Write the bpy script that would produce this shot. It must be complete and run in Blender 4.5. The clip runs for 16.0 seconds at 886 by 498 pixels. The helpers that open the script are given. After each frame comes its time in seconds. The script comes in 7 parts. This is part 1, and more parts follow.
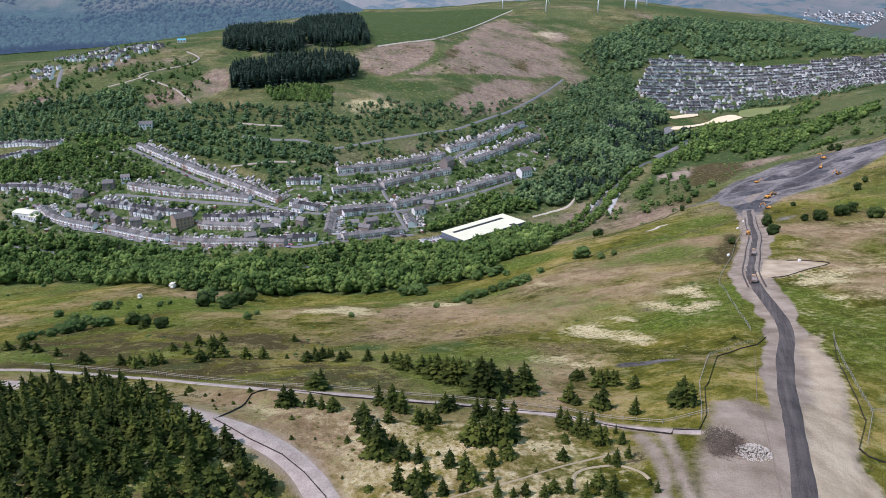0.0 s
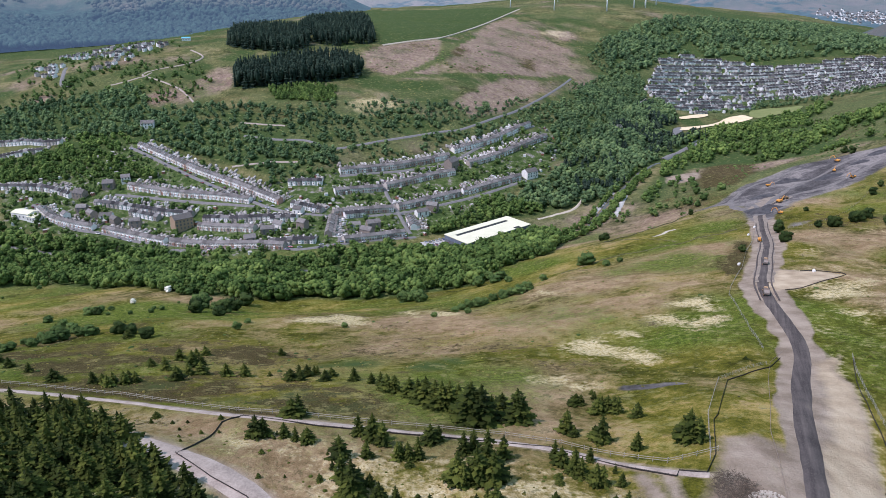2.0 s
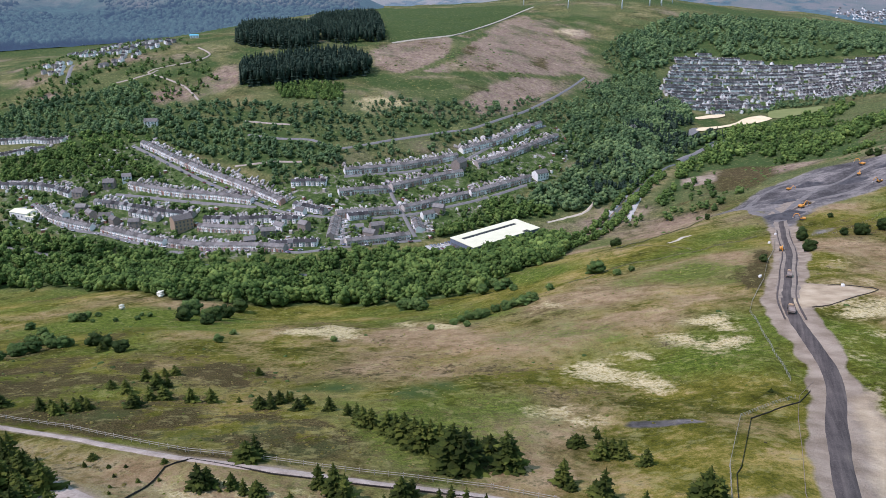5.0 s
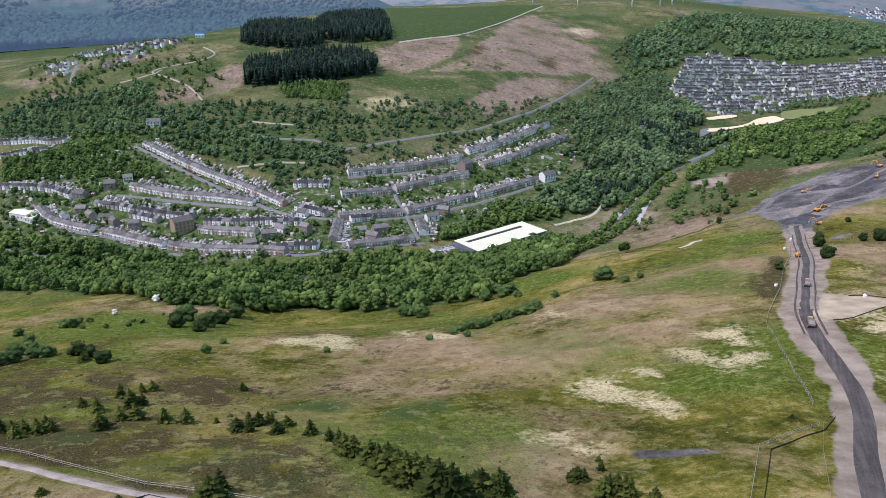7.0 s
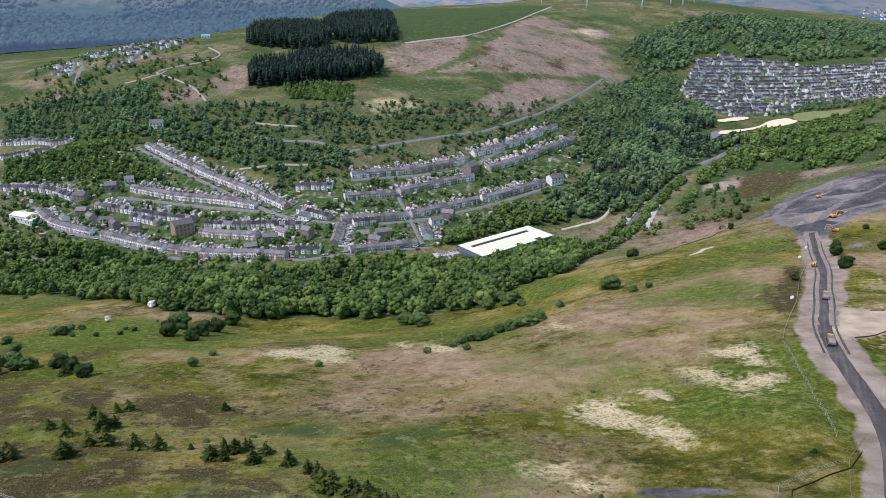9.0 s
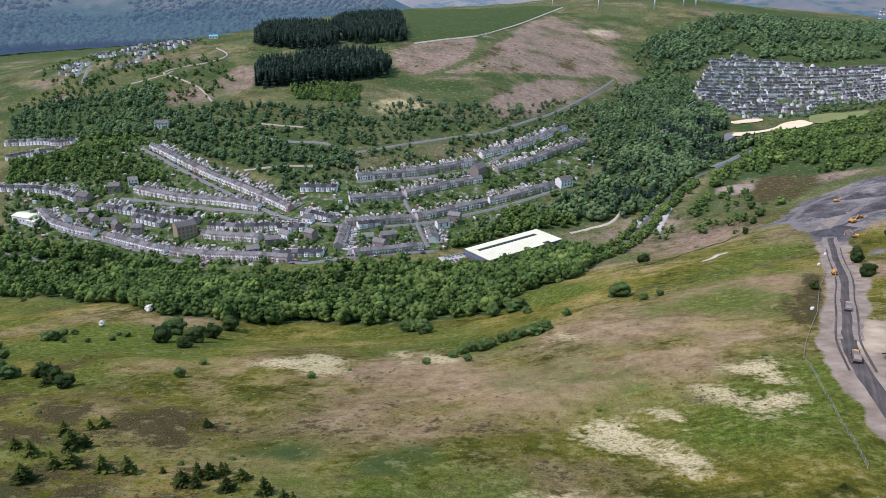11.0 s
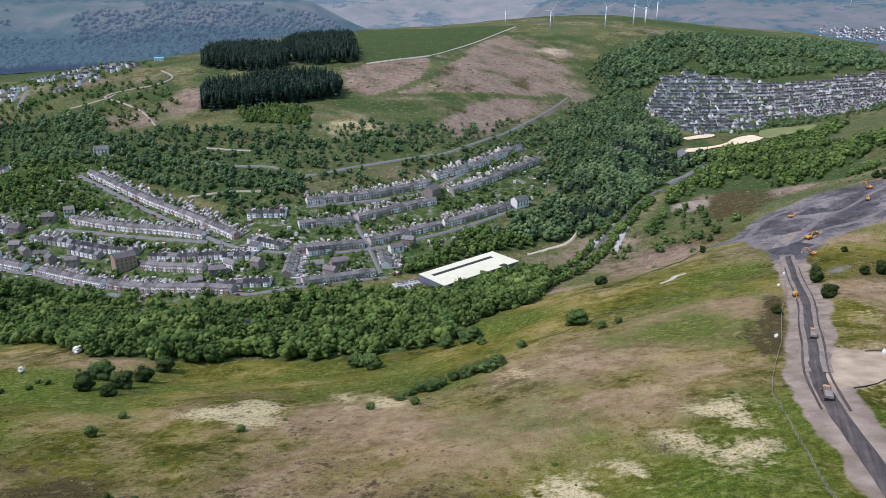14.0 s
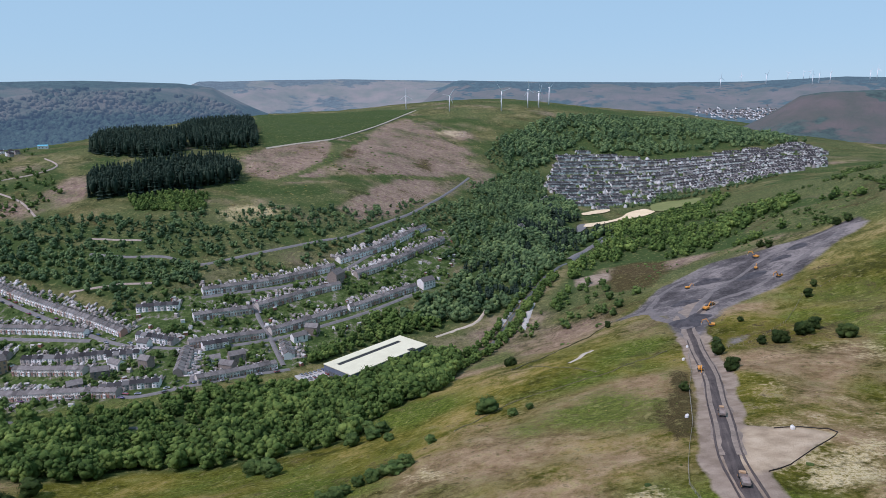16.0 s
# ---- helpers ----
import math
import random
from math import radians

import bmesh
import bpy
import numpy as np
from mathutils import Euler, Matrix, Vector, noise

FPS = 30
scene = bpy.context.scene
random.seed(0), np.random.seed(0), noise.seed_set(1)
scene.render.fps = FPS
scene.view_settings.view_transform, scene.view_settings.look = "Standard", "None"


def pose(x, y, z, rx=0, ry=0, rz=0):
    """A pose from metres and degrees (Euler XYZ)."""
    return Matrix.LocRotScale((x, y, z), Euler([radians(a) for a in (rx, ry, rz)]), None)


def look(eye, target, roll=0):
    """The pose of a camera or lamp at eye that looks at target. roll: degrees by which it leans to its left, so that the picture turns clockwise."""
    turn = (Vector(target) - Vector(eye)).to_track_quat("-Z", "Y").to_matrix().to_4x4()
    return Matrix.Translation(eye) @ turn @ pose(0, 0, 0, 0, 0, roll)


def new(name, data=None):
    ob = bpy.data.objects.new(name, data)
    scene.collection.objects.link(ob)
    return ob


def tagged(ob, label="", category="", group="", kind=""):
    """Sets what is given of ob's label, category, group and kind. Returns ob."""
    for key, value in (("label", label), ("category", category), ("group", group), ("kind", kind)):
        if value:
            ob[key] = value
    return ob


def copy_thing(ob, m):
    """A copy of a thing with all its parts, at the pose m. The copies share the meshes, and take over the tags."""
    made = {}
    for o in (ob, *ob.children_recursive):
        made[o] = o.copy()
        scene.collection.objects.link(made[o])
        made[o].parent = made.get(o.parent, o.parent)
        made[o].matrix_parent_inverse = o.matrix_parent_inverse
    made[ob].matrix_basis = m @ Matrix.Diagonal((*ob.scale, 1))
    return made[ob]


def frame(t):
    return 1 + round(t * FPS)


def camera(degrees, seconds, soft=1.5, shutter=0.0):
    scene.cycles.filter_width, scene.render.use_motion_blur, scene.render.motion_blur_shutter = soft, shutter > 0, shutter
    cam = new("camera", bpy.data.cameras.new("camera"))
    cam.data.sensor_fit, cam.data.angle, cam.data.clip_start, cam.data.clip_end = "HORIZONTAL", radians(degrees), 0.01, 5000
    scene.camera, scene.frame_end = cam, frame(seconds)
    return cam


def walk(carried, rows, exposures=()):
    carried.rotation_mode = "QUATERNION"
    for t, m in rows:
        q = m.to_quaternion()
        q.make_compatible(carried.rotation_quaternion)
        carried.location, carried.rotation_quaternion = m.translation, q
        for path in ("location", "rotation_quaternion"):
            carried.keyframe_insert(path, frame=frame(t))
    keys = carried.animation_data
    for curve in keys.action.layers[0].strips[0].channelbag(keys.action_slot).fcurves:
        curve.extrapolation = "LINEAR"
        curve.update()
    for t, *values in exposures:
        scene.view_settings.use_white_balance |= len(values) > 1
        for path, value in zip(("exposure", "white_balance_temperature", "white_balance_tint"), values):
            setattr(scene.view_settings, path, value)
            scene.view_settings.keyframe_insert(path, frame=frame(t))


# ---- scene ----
cam = camera(65.0, 16.0, soft=0.5)
PATH = [
    (0, (0.00, 0.00, 240.00), (0.00, 93.17, 203.68), 0.18),
    (0.5, (1.07, 3.11, 239.83), (0.83, 96.27, 203.49), 0.22),
    (1, (2.13, 6.23, 239.94), (1.60, 99.36, 203.51), 0.21),
    (1.5, (3.24, 9.41, 239.57), (2.42, 102.53, 203.13), 0.22),
    (2, (4.39, 12.88, 239.17), (3.26, 105.98, 202.67), 0.21),
    (2.5, (5.47, 16.20, 238.62), (4.02, 109.29, 202.14), 0.22),
    (3, (6.46, 19.74, 238.03), (4.74, 112.81, 201.51), 0.21),
    (3.5, (7.36, 22.94, 237.39), (5.35, 116.00, 200.84), 0.21),
    (4, (8.45, 26.53, 236.67), (6.11, 119.56, 200.08), 0.21),
    (6.5, (13.09, 43.27, 233.51), (9.10, 136.25, 196.92), 0.14),
    (7, (13.95, 46.66, 232.80), (9.66, 139.64, 196.24), 0.11),
    (7.5, (14.64, 49.67, 232.14), (10.09, 142.65, 195.62), 0.18),
    (8, (15.56, 52.89, 231.83), (10.66, 145.84, 195.28), 0.11),
    (8.5, (16.27, 55.88, 231.58), (11.06, 148.84, 195.10), 0.09),
    (9, (17.16, 59.41, 231.18), (11.62, 152.37, 194.75), 0.07),
    (11.5, (20.91, 74.98, 227.17), (13.76, 167.93, 190.98), 0.01),
    (12, (21.87, 78.39, 226.31), (15.66, 171.42, 190.14), -0.04),
    (12.5, (22.83, 81.47, 226.20), (19.85, 174.65, 190.03), -0.11),
    (13, (23.35, 84.72, 225.96), (22.24, 177.98, 189.88), -0.17),
    (13.5, (24.04, 87.57, 226.15), (22.88, 180.94, 190.37), -0.21),
    (14, (25.48, 91.19, 226.24), (23.88, 185.31, 192.51), -0.28),
    (14.5, (26.07, 94.37, 226.40), (24.12, 189.89, 196.87), -0.34),
    (15, (27.80, 97.91, 226.51), (26.89, 194.81, 201.81), -0.45),
    (15.5, (29.57, 101.22, 225.95), (33.98, 198.45, 202.99), -0.50),
    (16, (29.84, 104.20, 226.18), (41.32, 200.84, 203.17), -0.49),
]
walk(cam, [(t, look(eye, target, roll)) for t, eye, target, roll in PATH], [(0, 0.2, 5960, 36), (13.5, 0.12, 5960, 36), (14.5, 0.0, 5960, 36), (15.5, -0.15, 5960, 36), (16, -0.17, 5960, 36)])

# ---- world, sun, exposure ----
SUN_AZ, SUN_EL = radians(-110), radians(55)      # bearing from +y towards +x, height
world = bpy.data.worlds.new("sky")
world.use_nodes = True
scene.world = world
wn = world.node_tree.nodes
sky = wn.new("ShaderNodeTexSky")
sky.sky_type = "NISHITA"
sky.sun_disc = False
sky.sun_elevation, sky.sun_rotation = SUN_EL, SUN_AZ
sky.altitude, sky.air_density, sky.dust_density, sky.ozone_density = 800, 0.85, 0.15, 3.2
haze = wn.new("ShaderNodeMix")                  # thin even haze over the clear sky
haze.data_type = "RGBA"
haze.inputs[0].default_value = 0.88
haze.inputs[7].default_value = (2.75, 4.85, 5.2, 1)
world.node_tree.links.new(sky.outputs[0], haze.inputs[6])
world.node_tree.links.new(haze.outputs[2], wn["Background"].inputs[0])
wn["Background"].inputs[1].default_value = 0.14
sun = new("sun", bpy.data.lights.new("sun", "SUN"))
sun.data.energy, sun.data.angle, sun.data.color = 3.6, radians(0.55), (1.0, 0.95, 0.87)
sd = Vector((math.sin(SUN_AZ) * math.cos(SUN_EL), math.cos(SUN_AZ) * math.cos(SUN_EL), math.sin(SUN_EL)))
sun.matrix_world = look(sd * 1500 + Vector((0, 500, 0)), (0, 500, 0))
scene.view_settings.exposure = 0.0

# ---- small tools ----
rng = np.random.default_rng(7)


def vnoise(x, y, seed=0):
    ix, iy = np.floor(x), np.floor(y)
    fx, fy = x - ix, y - iy
    fx, fy = fx * fx * (3 - 2 * fx), fy * fy * (3 - 2 * fy)

    def h(a, b):
        v = np.sin(a * 127.1 + b * 311.7 + seed * 74.7) * 43758.5453
        return v - np.floor(v)
    return (h(ix, iy) * (1 - fx) + h(ix + 1, iy) * fx) * (1 - fy) + (h(ix, iy + 1) * (1 - fx) + h(ix + 1, iy + 1) * fx) * fy


def fbm(x, y, scale, octaves=4, seed=0):
    v, a, s = 0, 0.5, 0
    for k in range(octaves):
        v = v + a * vnoise(x / scale, y / scale, seed + k)
        s += a
        a, scale = a * 0.5, scale * 0.47
    return v / s - 0.5


def inside(x, y, poly):
    hit = np.zeros(np.shape(x), bool)
    for (x1, y1), (x2, y2) in zip(poly, poly[1:] + poly[:1]):
        c = ((y1 > y) != (y2 > y)) & (x < (x2 - x1) * (y - y1) / (y2 - y1 + 1e-9) + x1)
        hit ^= c
    return hit


def from_line(x, y, pts):
    best = np.full(np.shape(x), 1e9)
    for (x1, y1), (x2, y2) in zip(pts, pts[1:]):
        dx, dy = x2 - x1, y2 - y1
        k = np.clip(((x - x1) * dx + (y - y1) * dy) / (dx * dx + dy * dy + 1e-9), 0, 1)
        best = np.minimum(best, np.hypot(x - x1 - k * dx, y - y1 - k * dy))
    return best


def zone(x, y, poly, feather):
    d = from_line(x, y, poly + poly[:1])
    return np.clip(0.5 + np.where(inside(x, y, poly), d, -d) / feather, 0, 1)


def smooth_line(pts, step):
    """Points every step metres along a Catmull-Rom curve."""
    p = np.array([pts[0], *pts, pts[-1]], float)
    out = []
    for i in range(1, len(p) - 2):
        n = max(1, int(np.hypot(*(p[i + 1] - p[i])) / step))
        t = (np.arange(n) / n)[:, None]
        a, b, c, d = p[i - 1], p[i], p[i + 1], p[i + 2]
        out.append(0.5 * (2 * b + (c - a) * t + (2 * a - 5 * b + 4 * c - d) * t * t + (3 * b - a - 3 * c + d) * t ** 3))
    return np.vstack([*out, p[-1:]])


# ---- the lie of the land: heights on rings round a pole, by bearing ----
POLE = (0.0, -40.0)
RADII = [60, 105, 165, 245, 350, 490, 680, 950, 1350, 1950, 2900, 4600]
BEARINGS = [-44, -33, -22, -11, 0, 11, 22, 33, 44]
HEIGHTS = np.array([
    [176, 171, 168, 170, 175, 178, 180, 182, 184],
    [169, 164, 158, 154, 164, 167, 167, 169, 174],
    [157, 159, 158, 156, 154, 154, 161, 155, 167],
    [139, 140, 132, 126, 128, 130, 141, 150, 169],
    [103, 98, 94, 91, 90, 106, 123, 135, 165],
    [55, 52, 48, 35, 44, 70, 97, 116, 158],
    [13, 6, 11, 33, 22, 25, 70, 120, 176],
    [-1, 31, 71, 94, 87, 47, 44, 128, 185],
    [40, 76, 129, 143, 135, 78, 50, 91, 135],
    [45, 55, 82, 143, 160, 172, 138, 96, 70],
    [50, 55, 60, 85, 130, 165, 110, 55, 50],
    [60, 60, 60, 70, 80, 80, 80, 80, 80]], float)


def spline_weights(u, n):
    i = np.clip(np.floor(u).astype(int), 0, n - 2)
    f = u - i
    w = np.stack([-0.5 * f + f * f - 0.5 * f ** 3, 1 - 2.5 * f * f + 1.5 * f ** 3, 0.5 * f + 2 * f * f - 1.5 * f ** 3, -0.5 * f * f + 0.5 * f ** 3], -1)
    return np.clip(np.stack([i - 1, i, i + 1, i + 2], -1), 0, n - 1), w


def land(x, y):
    dx, dy = np.asarray(x, float) - POLE[0], np.asarray(y, float) - POLE[1]
    r, b = np.hypot(dx, dy), np.degrees(np.arctan2(dx, dy))
    ku, wu = spline_weights(np.interp(np.log(np.maximum(r, 1)), np.log(RADII), np.arange(len(RADII))), len(RADII))
    kv, wv = spline_weights(np.interp(b, BEARINGS, np.arange(len(BEARINGS))), len(BEARINGS))
    z = np.zeros(np.shape(r))
    for i in range(4):
        for j in range(4):
            z += wu[..., i] * wv[..., j] * HEIGHTS[ku[..., i], kv[..., j]]
    back = np.clip((np.abs(b) - 44) / 90, 0, 1)
    back = back * back * (3 - 2 * back)
    return z + (172 + 20 * np.sin(r * 0.004) - z) * back


# ---- plan ----
HAUL_ROAD = [(-60, -190), (-10, -90), (25, 5), (43.5, 54.4), (50.4, 72.8), (57.7, 88.8), (64.9, 106.1), (75.3, 129.8), (87.5, 155.2), (98.1, 175.4), (105.4, 193), (110.6, 210), (118.3, 238.6), (127.6, 265.3), (142.3, 296.7), (152, 318), (164.7, 344), (174.8, 367.5), (187.3, 399.6), (197.8, 425), (209.7, 453.8), (228, 482), (250, 505)]
BANK = [(109.7, 178), (101.7, 166), (101.3, 157.6), (92.9, 137.3), (83.7, 119.2), (75.7, 102.3), (74.7, 90.5), (58.9, 68.7), (53.1, 77.3), (66, 105.7), (83.6, 136.4), (98.9, 171.9)]
PAD = [(144.4, 287.5), (150.1, 281.5), (156.8, 278.6), (162, 270.7), (146.7, 260), (137.7, 254.3), (129.7, 251.3), (122.5, 248.9), (125.6, 261.2)]
PAD_UP = [(212, 417.7), (225.9, 418.9), (212.7, 404.5), (195.7, 392.6)]
TIP = [(201, 455.9), (217.7, 503.4), (212.7, 530.9), (202.6, 550.3), (225.7, 561.9), (261.2, 603.8), (287.5, 620.6), (316.6, 631), (340.2, 614.1), (360.1, 601.4), (381.4, 592.6), (410, 590), (400, 565), (364.4, 548), (325.5, 522.4), (301.9, 504), (274.2, 495.3), (241.7, 476), (219.2, 449.9), (205, 431.7), (195.2, 427.5)]
YARD = [(55.7, 122.3), (62.5, 123.1), (65.8, 118.7), (58.2, 100.3), (50.1, 77.2), (35, 77.9), (40.7, 88.9), (45.3, 101.8), (51.9, 113.7)]
TRACK_UPPER = [(-189.4, 167.6), (-138.8, 160.8), (-110.6, 160.2), (-92.1, 157.3), (-73.3, 151.4), (-43, 139.2), (-14.7, 132.9), (15.9, 128.6), (26.8, 124.9), (43.6, 112.1), (48.6, 109.4)]
TRACK_LOWER = [(-148.6, 150.8), (-120.4, 147.4), (-99.3, 144), (-81.1, 135.2), (-66.8, 129.2), (-45.8, 116.8), (-34.3, 110.3), (-26.1, 103.4), (-17.7, 90.4), (-11.8, 73.9), (-14, 40), (-45, -40), (-110, -150)]
PATHS = [[(-5.8, 88.1), (1.7, 92.2), (11.4, 96.3), (22, 102.3), (33.3, 106.8)], [(22.1, 94.4), (23.1, 98.8), (25.9, 101.1), (31, 101.6), (34.1, 98.7), (35.1, 95.5)], [(38.1, 112.9), (38.9, 104.8), (38.2, 96.5), (35.3, 90), (35, 77.9)], [(42.4, 111.7), (41.8, 103.9), (40.5, 96.1), (39, 83.2)]]
HILL_ROAD = [(-232, 794.6), (-194, 781.7), (-156, 776.8), (-125.8, 761), (-72.2, 789.7), (-12, 823.3), (19.9, 842.5), (68.6, 907.3), (101.4, 966.6), (150, 1080), (206, 1222)]
ZIGZAG = [(-322.3, 899.1), (-359.2, 950.9), (-400.1, 987.8), (-435.7, 1016.7), (-419.2, 1036.4), (-385.2, 1055.7), (-372.5, 1091.5), (-406.2, 1138.1)]
RIDGE_TRACK = [(-110.5, 1190.5), (-64.5, 1244.7), (-14.6, 1312.7), (42.2, 1466.8), (137, 1731.9), (169.7, 1817.3)]
HILL_TRACKS = [[(-245.1, 829.6), (-216.8, 821.9), (-189, 814)], [(-158.2, 729.7), (-193.4, 730.4), (-228, 727.3)]]
VALLEY_PATH = [(87.3, 649.3), (103.9, 660), (126.3, 671.8), (140.1, 699.3)]
VALLEY_ROAD = [(357, 942), (318, 904), (291, 872), (270, 850), (258, 833)]
RIVER = [(330, 930), (262, 830), (215, 770), (184, 716), (163, 680), (146, 645), (120, 600), (60, 520), (0, 490), (-100, 500), (-250, 560), (-420, 600), (-600, 640)]
STREETS = [[(-418.9, 679.1), (-384.1, 648), (-353.9, 630.5), (-318.5, 621.2), (-288.1, 607.7), (-265.6, 601.6), (-231.5, 589.9), (-196.6, 573.4), (-140, 556), (-119.2, 551.6), (-88.9, 564.5), (-59.8, 580.5), (-27, 595.8)],
           [(-362, 788), (-281, 728), (-215.5, 680), (-168, 643), (-140, 628), (-100, 621)], [(-67.9, 709.3), (-59.9, 680.2), (-50.5, 658.6), (-44.1, 640.1), (-31.9, 602.3)], [(-98.8, 621.2), (-90.6, 568.4)],
           [(-111, 705), (-37.2, 736), (4.4, 762), (43.6, 812), (109.2, 900)], [(-340, 692), (-289, 682), (-231, 666), (-185, 650)], [(-100, 618), (-48, 645), (-8, 672), (30, 696), (85, 742)]]
GREEN_FIELD = [(-114.8, 1195), (-156.5, 1468.1), (-230, 1962.7), (-50.8, 1923.8), (155.3, 1897.6), (169.7, 1817.3), (137, 1731.9), (42.2, 1466.8), (-14.6, 1312.7), (-64.5, 1244.7)]
PITCH = [(332, 1009), (390, 1041), (425, 1081), (453, 1092), (457, 1063), (449, 1056), (385, 1028), (329, 989)]
PITCH_END = [(304, 952), (318, 995), (332, 1009), (329, 989), (310, 957)]
PITCH_UPPER = [(351, 1078), (380, 1096), (402, 1102), (400, 1093), (351, 1065)]
GREEN_PITCH = [(459, 1083), (479, 1121), (523, 1110), (545, 1098), (507, 1053), (462, 1057)]
BANK_FIELDS = [[(466, 937), (600, 1090), (629, 984), (540, 727), (461, 626), (463, 719), (486, 864)], [(393, 714), (425, 754), (465, 632), (404, 554), (396, 634)]]
GREEN_SLOPE = [(450.3, 850), (476.8, 950.5), (572.2, 1023.4), (649, 1013.3), (718.4, 1015.9), (538.4, 725.9), (505.8, 685), (490, 720), (515, 800)]
HEATH_HILL = [(-115.5, 1117.1), (-17.6, 1241.1), (131.3, 1647), (263.7, 1546.8), (267.7, 1252.9), (209.1, 1181), (101.4, 966.6), (60, 1058), (-55.4, 986.7), (-109.7, 999.6)]
HEATH_MID = [(-66.5, 283.2), (-43.6, 387.5), (-3.5, 309.2), (28.2, 281.8), (52.3, 304.7), (110.4, 369.3), (162.4, 372.4), (117.3, 260.8), (85.9, 248.1), (60.4, 235.9), (25.6, 232.5), (-20.1, 198.3), (-41.9, 209.9)]
LUSH = [[(-10.8, 188.8), (-4.7, 200), (10.9, 203.6), (11.5, 188.8), (-1.1, 184.1)], [(81.2, 334.3), (128.3, 366.4), (137.9, 325.4), (117.6, 301.5)], [(-35.7, 198.2), (-33.1, 211.8), (-22.7, 213.2), (-14.9, 202.4), (-17.5, 190.5), (-29, 192)],
        [(5.2, 204), (10.3, 203.2), (17.8, 192.6), (15.7, 178.1), (10.2, 175), (7, 180.1)], [(-200, 400), (-120, 400), (-90, 330), (-160, 300), (-230, 330)]]
HEATHER_BANK = [(239, 650), (262, 725), (314, 822), (347, 840), (347, 789), (304, 682), (260, 623)]
HEATHS = [[(215.6, 1223.3), (272, 1225.4), (265.2, 1189.9), (191.8, 1123.6), (179.2, 1159.4)], [(-60.5, 869.5), (-21.5, 897.6), (13, 883.4), (26.5, 864.8), (-25.9, 847.3)], [(-382.2, 942.4), (-315, 1015.8), (-287.1, 948.8), (-341.7, 893.2)], [(236.3, 743.9), (273.1, 753.9), (262.2, 713.8), (238.1, 704.4), (227.7, 713.7)], [(208, 360), (281.6, 398.8), (236.2, 342.3), (189.1, 306.9), (166.5, 297.8)]]
EAST_FIELD = [(175, 380), (240, 415), (330, 430), (300, 380), (180.6, 200.6), (121.8, 192.8), (119.2, 217.2), (141.8, 265.3), (152.5, 304.9)]
DARK_HEATH = [[(-118.5, 217.6), (-87.9, 208.8), (-81.2, 197.9), (-102.5, 197.4)], [(-77.1, 232), (-59.3, 223.4), (-54.5, 207.8), (-65.1, 208.7)], [(-117.5, 248.4), (-89.4, 227.2), (-82.6, 212.7), (-96.1, 214.1)], [(-119.6, 171.2), (-90.2, 166.8), (-93.1, 171.7), (-108.4, 158.9)], [(-47.8, 149.1), (-29.1, 139.8), (-30.7, 134.7), (-46.4, 139.9)], [(151, 350.2), (164.3, 364.2), (128.8, 290.7), (121.4, 293.3)]]
CONCRETE_BANKS = [[(140.7, 647.8), (151.8, 669.2), (163.5, 694.3), (171.6, 707)], [(155, 622.8), (165.8, 652.5), (174.7, 675.4), (180.2, 689.3)]]
YOUNG_WOOD = [(-238, 937.6), (-196.9, 955), (-148.3, 942), (-139.4, 878), (-217.8, 898.3)]
BROWN_MOOR = [(-131.3, 169.5), (-89.4, 183.5), (-58.8, 182.8), (-41.5, 185.7), (-28, 176.5), (-13.4, 163.6), (-2.6, 135.6), (-23.1, 136.2), (-53.7, 146.6), (-97.5, 162.9), (-129.9, 157.9)]
EMERALD = [[(-11, 191), (-6, 200), (1, 206), (8, 207), (12, 196), (8, 186), (0, 186)], [(-40, 199), (-33, 210), (-20, 204), (-14, 195), (-26, 195)]]
HEATHER_BEDS = [[(-68, 213), (-63, 218), (-53, 211), (-51, 200), (-62, 204)], [(-47, 172), (-40, 175), (-26, 169), (-14, 158), (-7, 157), (-29, 163), (-41, 166)], [(-44, 153), (-39, 158), (-30, 154), (-16, 146), (-19, 144), (-37, 148)],
                [(-76, 157), (-68, 164), (-62, 155), (-65, 150)], [(-125, 224), (-118, 228), (-110, 216), (-114, 213)], [(-99, 232), (-96, 237), (-90, 228), (-90, 219)], [(121, 287), (139, 328), (160, 368), (166, 369), (148, 327), (127, 284)]]
HILL_LANES = [[(-123, 988), (-77, 1002), (-45, 1049), (-18, 1114), (-6, 1182), (-6, 1267)], [(-6, 1182), (22, 1313), (46, 1380)], [(-77, 1002), (-22, 1024), (41, 1074), (104, 1120), (166, 1186), (202, 1225)]]
BURNT_HEATH = [[(-2, 1157), (1, 1231), (22, 1275), (38, 1216), (17, 1152)], [(4, 1070), (8, 1104), (42, 1142), (66, 1134), (55, 1092)], [(100, 1200), (130, 1290), (160, 1300), (150, 1210)]]
STRAW_HILL = [[(-129, 872), (-118, 900), (-80, 911), (-55, 893), (-68, 863), (-101, 832)], [(183, 1514), (203, 1576), (234, 1565), (261, 1523), (238, 1489), (201, 1499)]]
WEST_MOOR = [(-200, 334), (-145, 318), (-82.5, 263.2), (-47.5, 230), (-24.9, 182.5), (-38.4, 164.8), (-98.6, 177.9), (-132.9, 178.4), (-181.2, 239.7)]
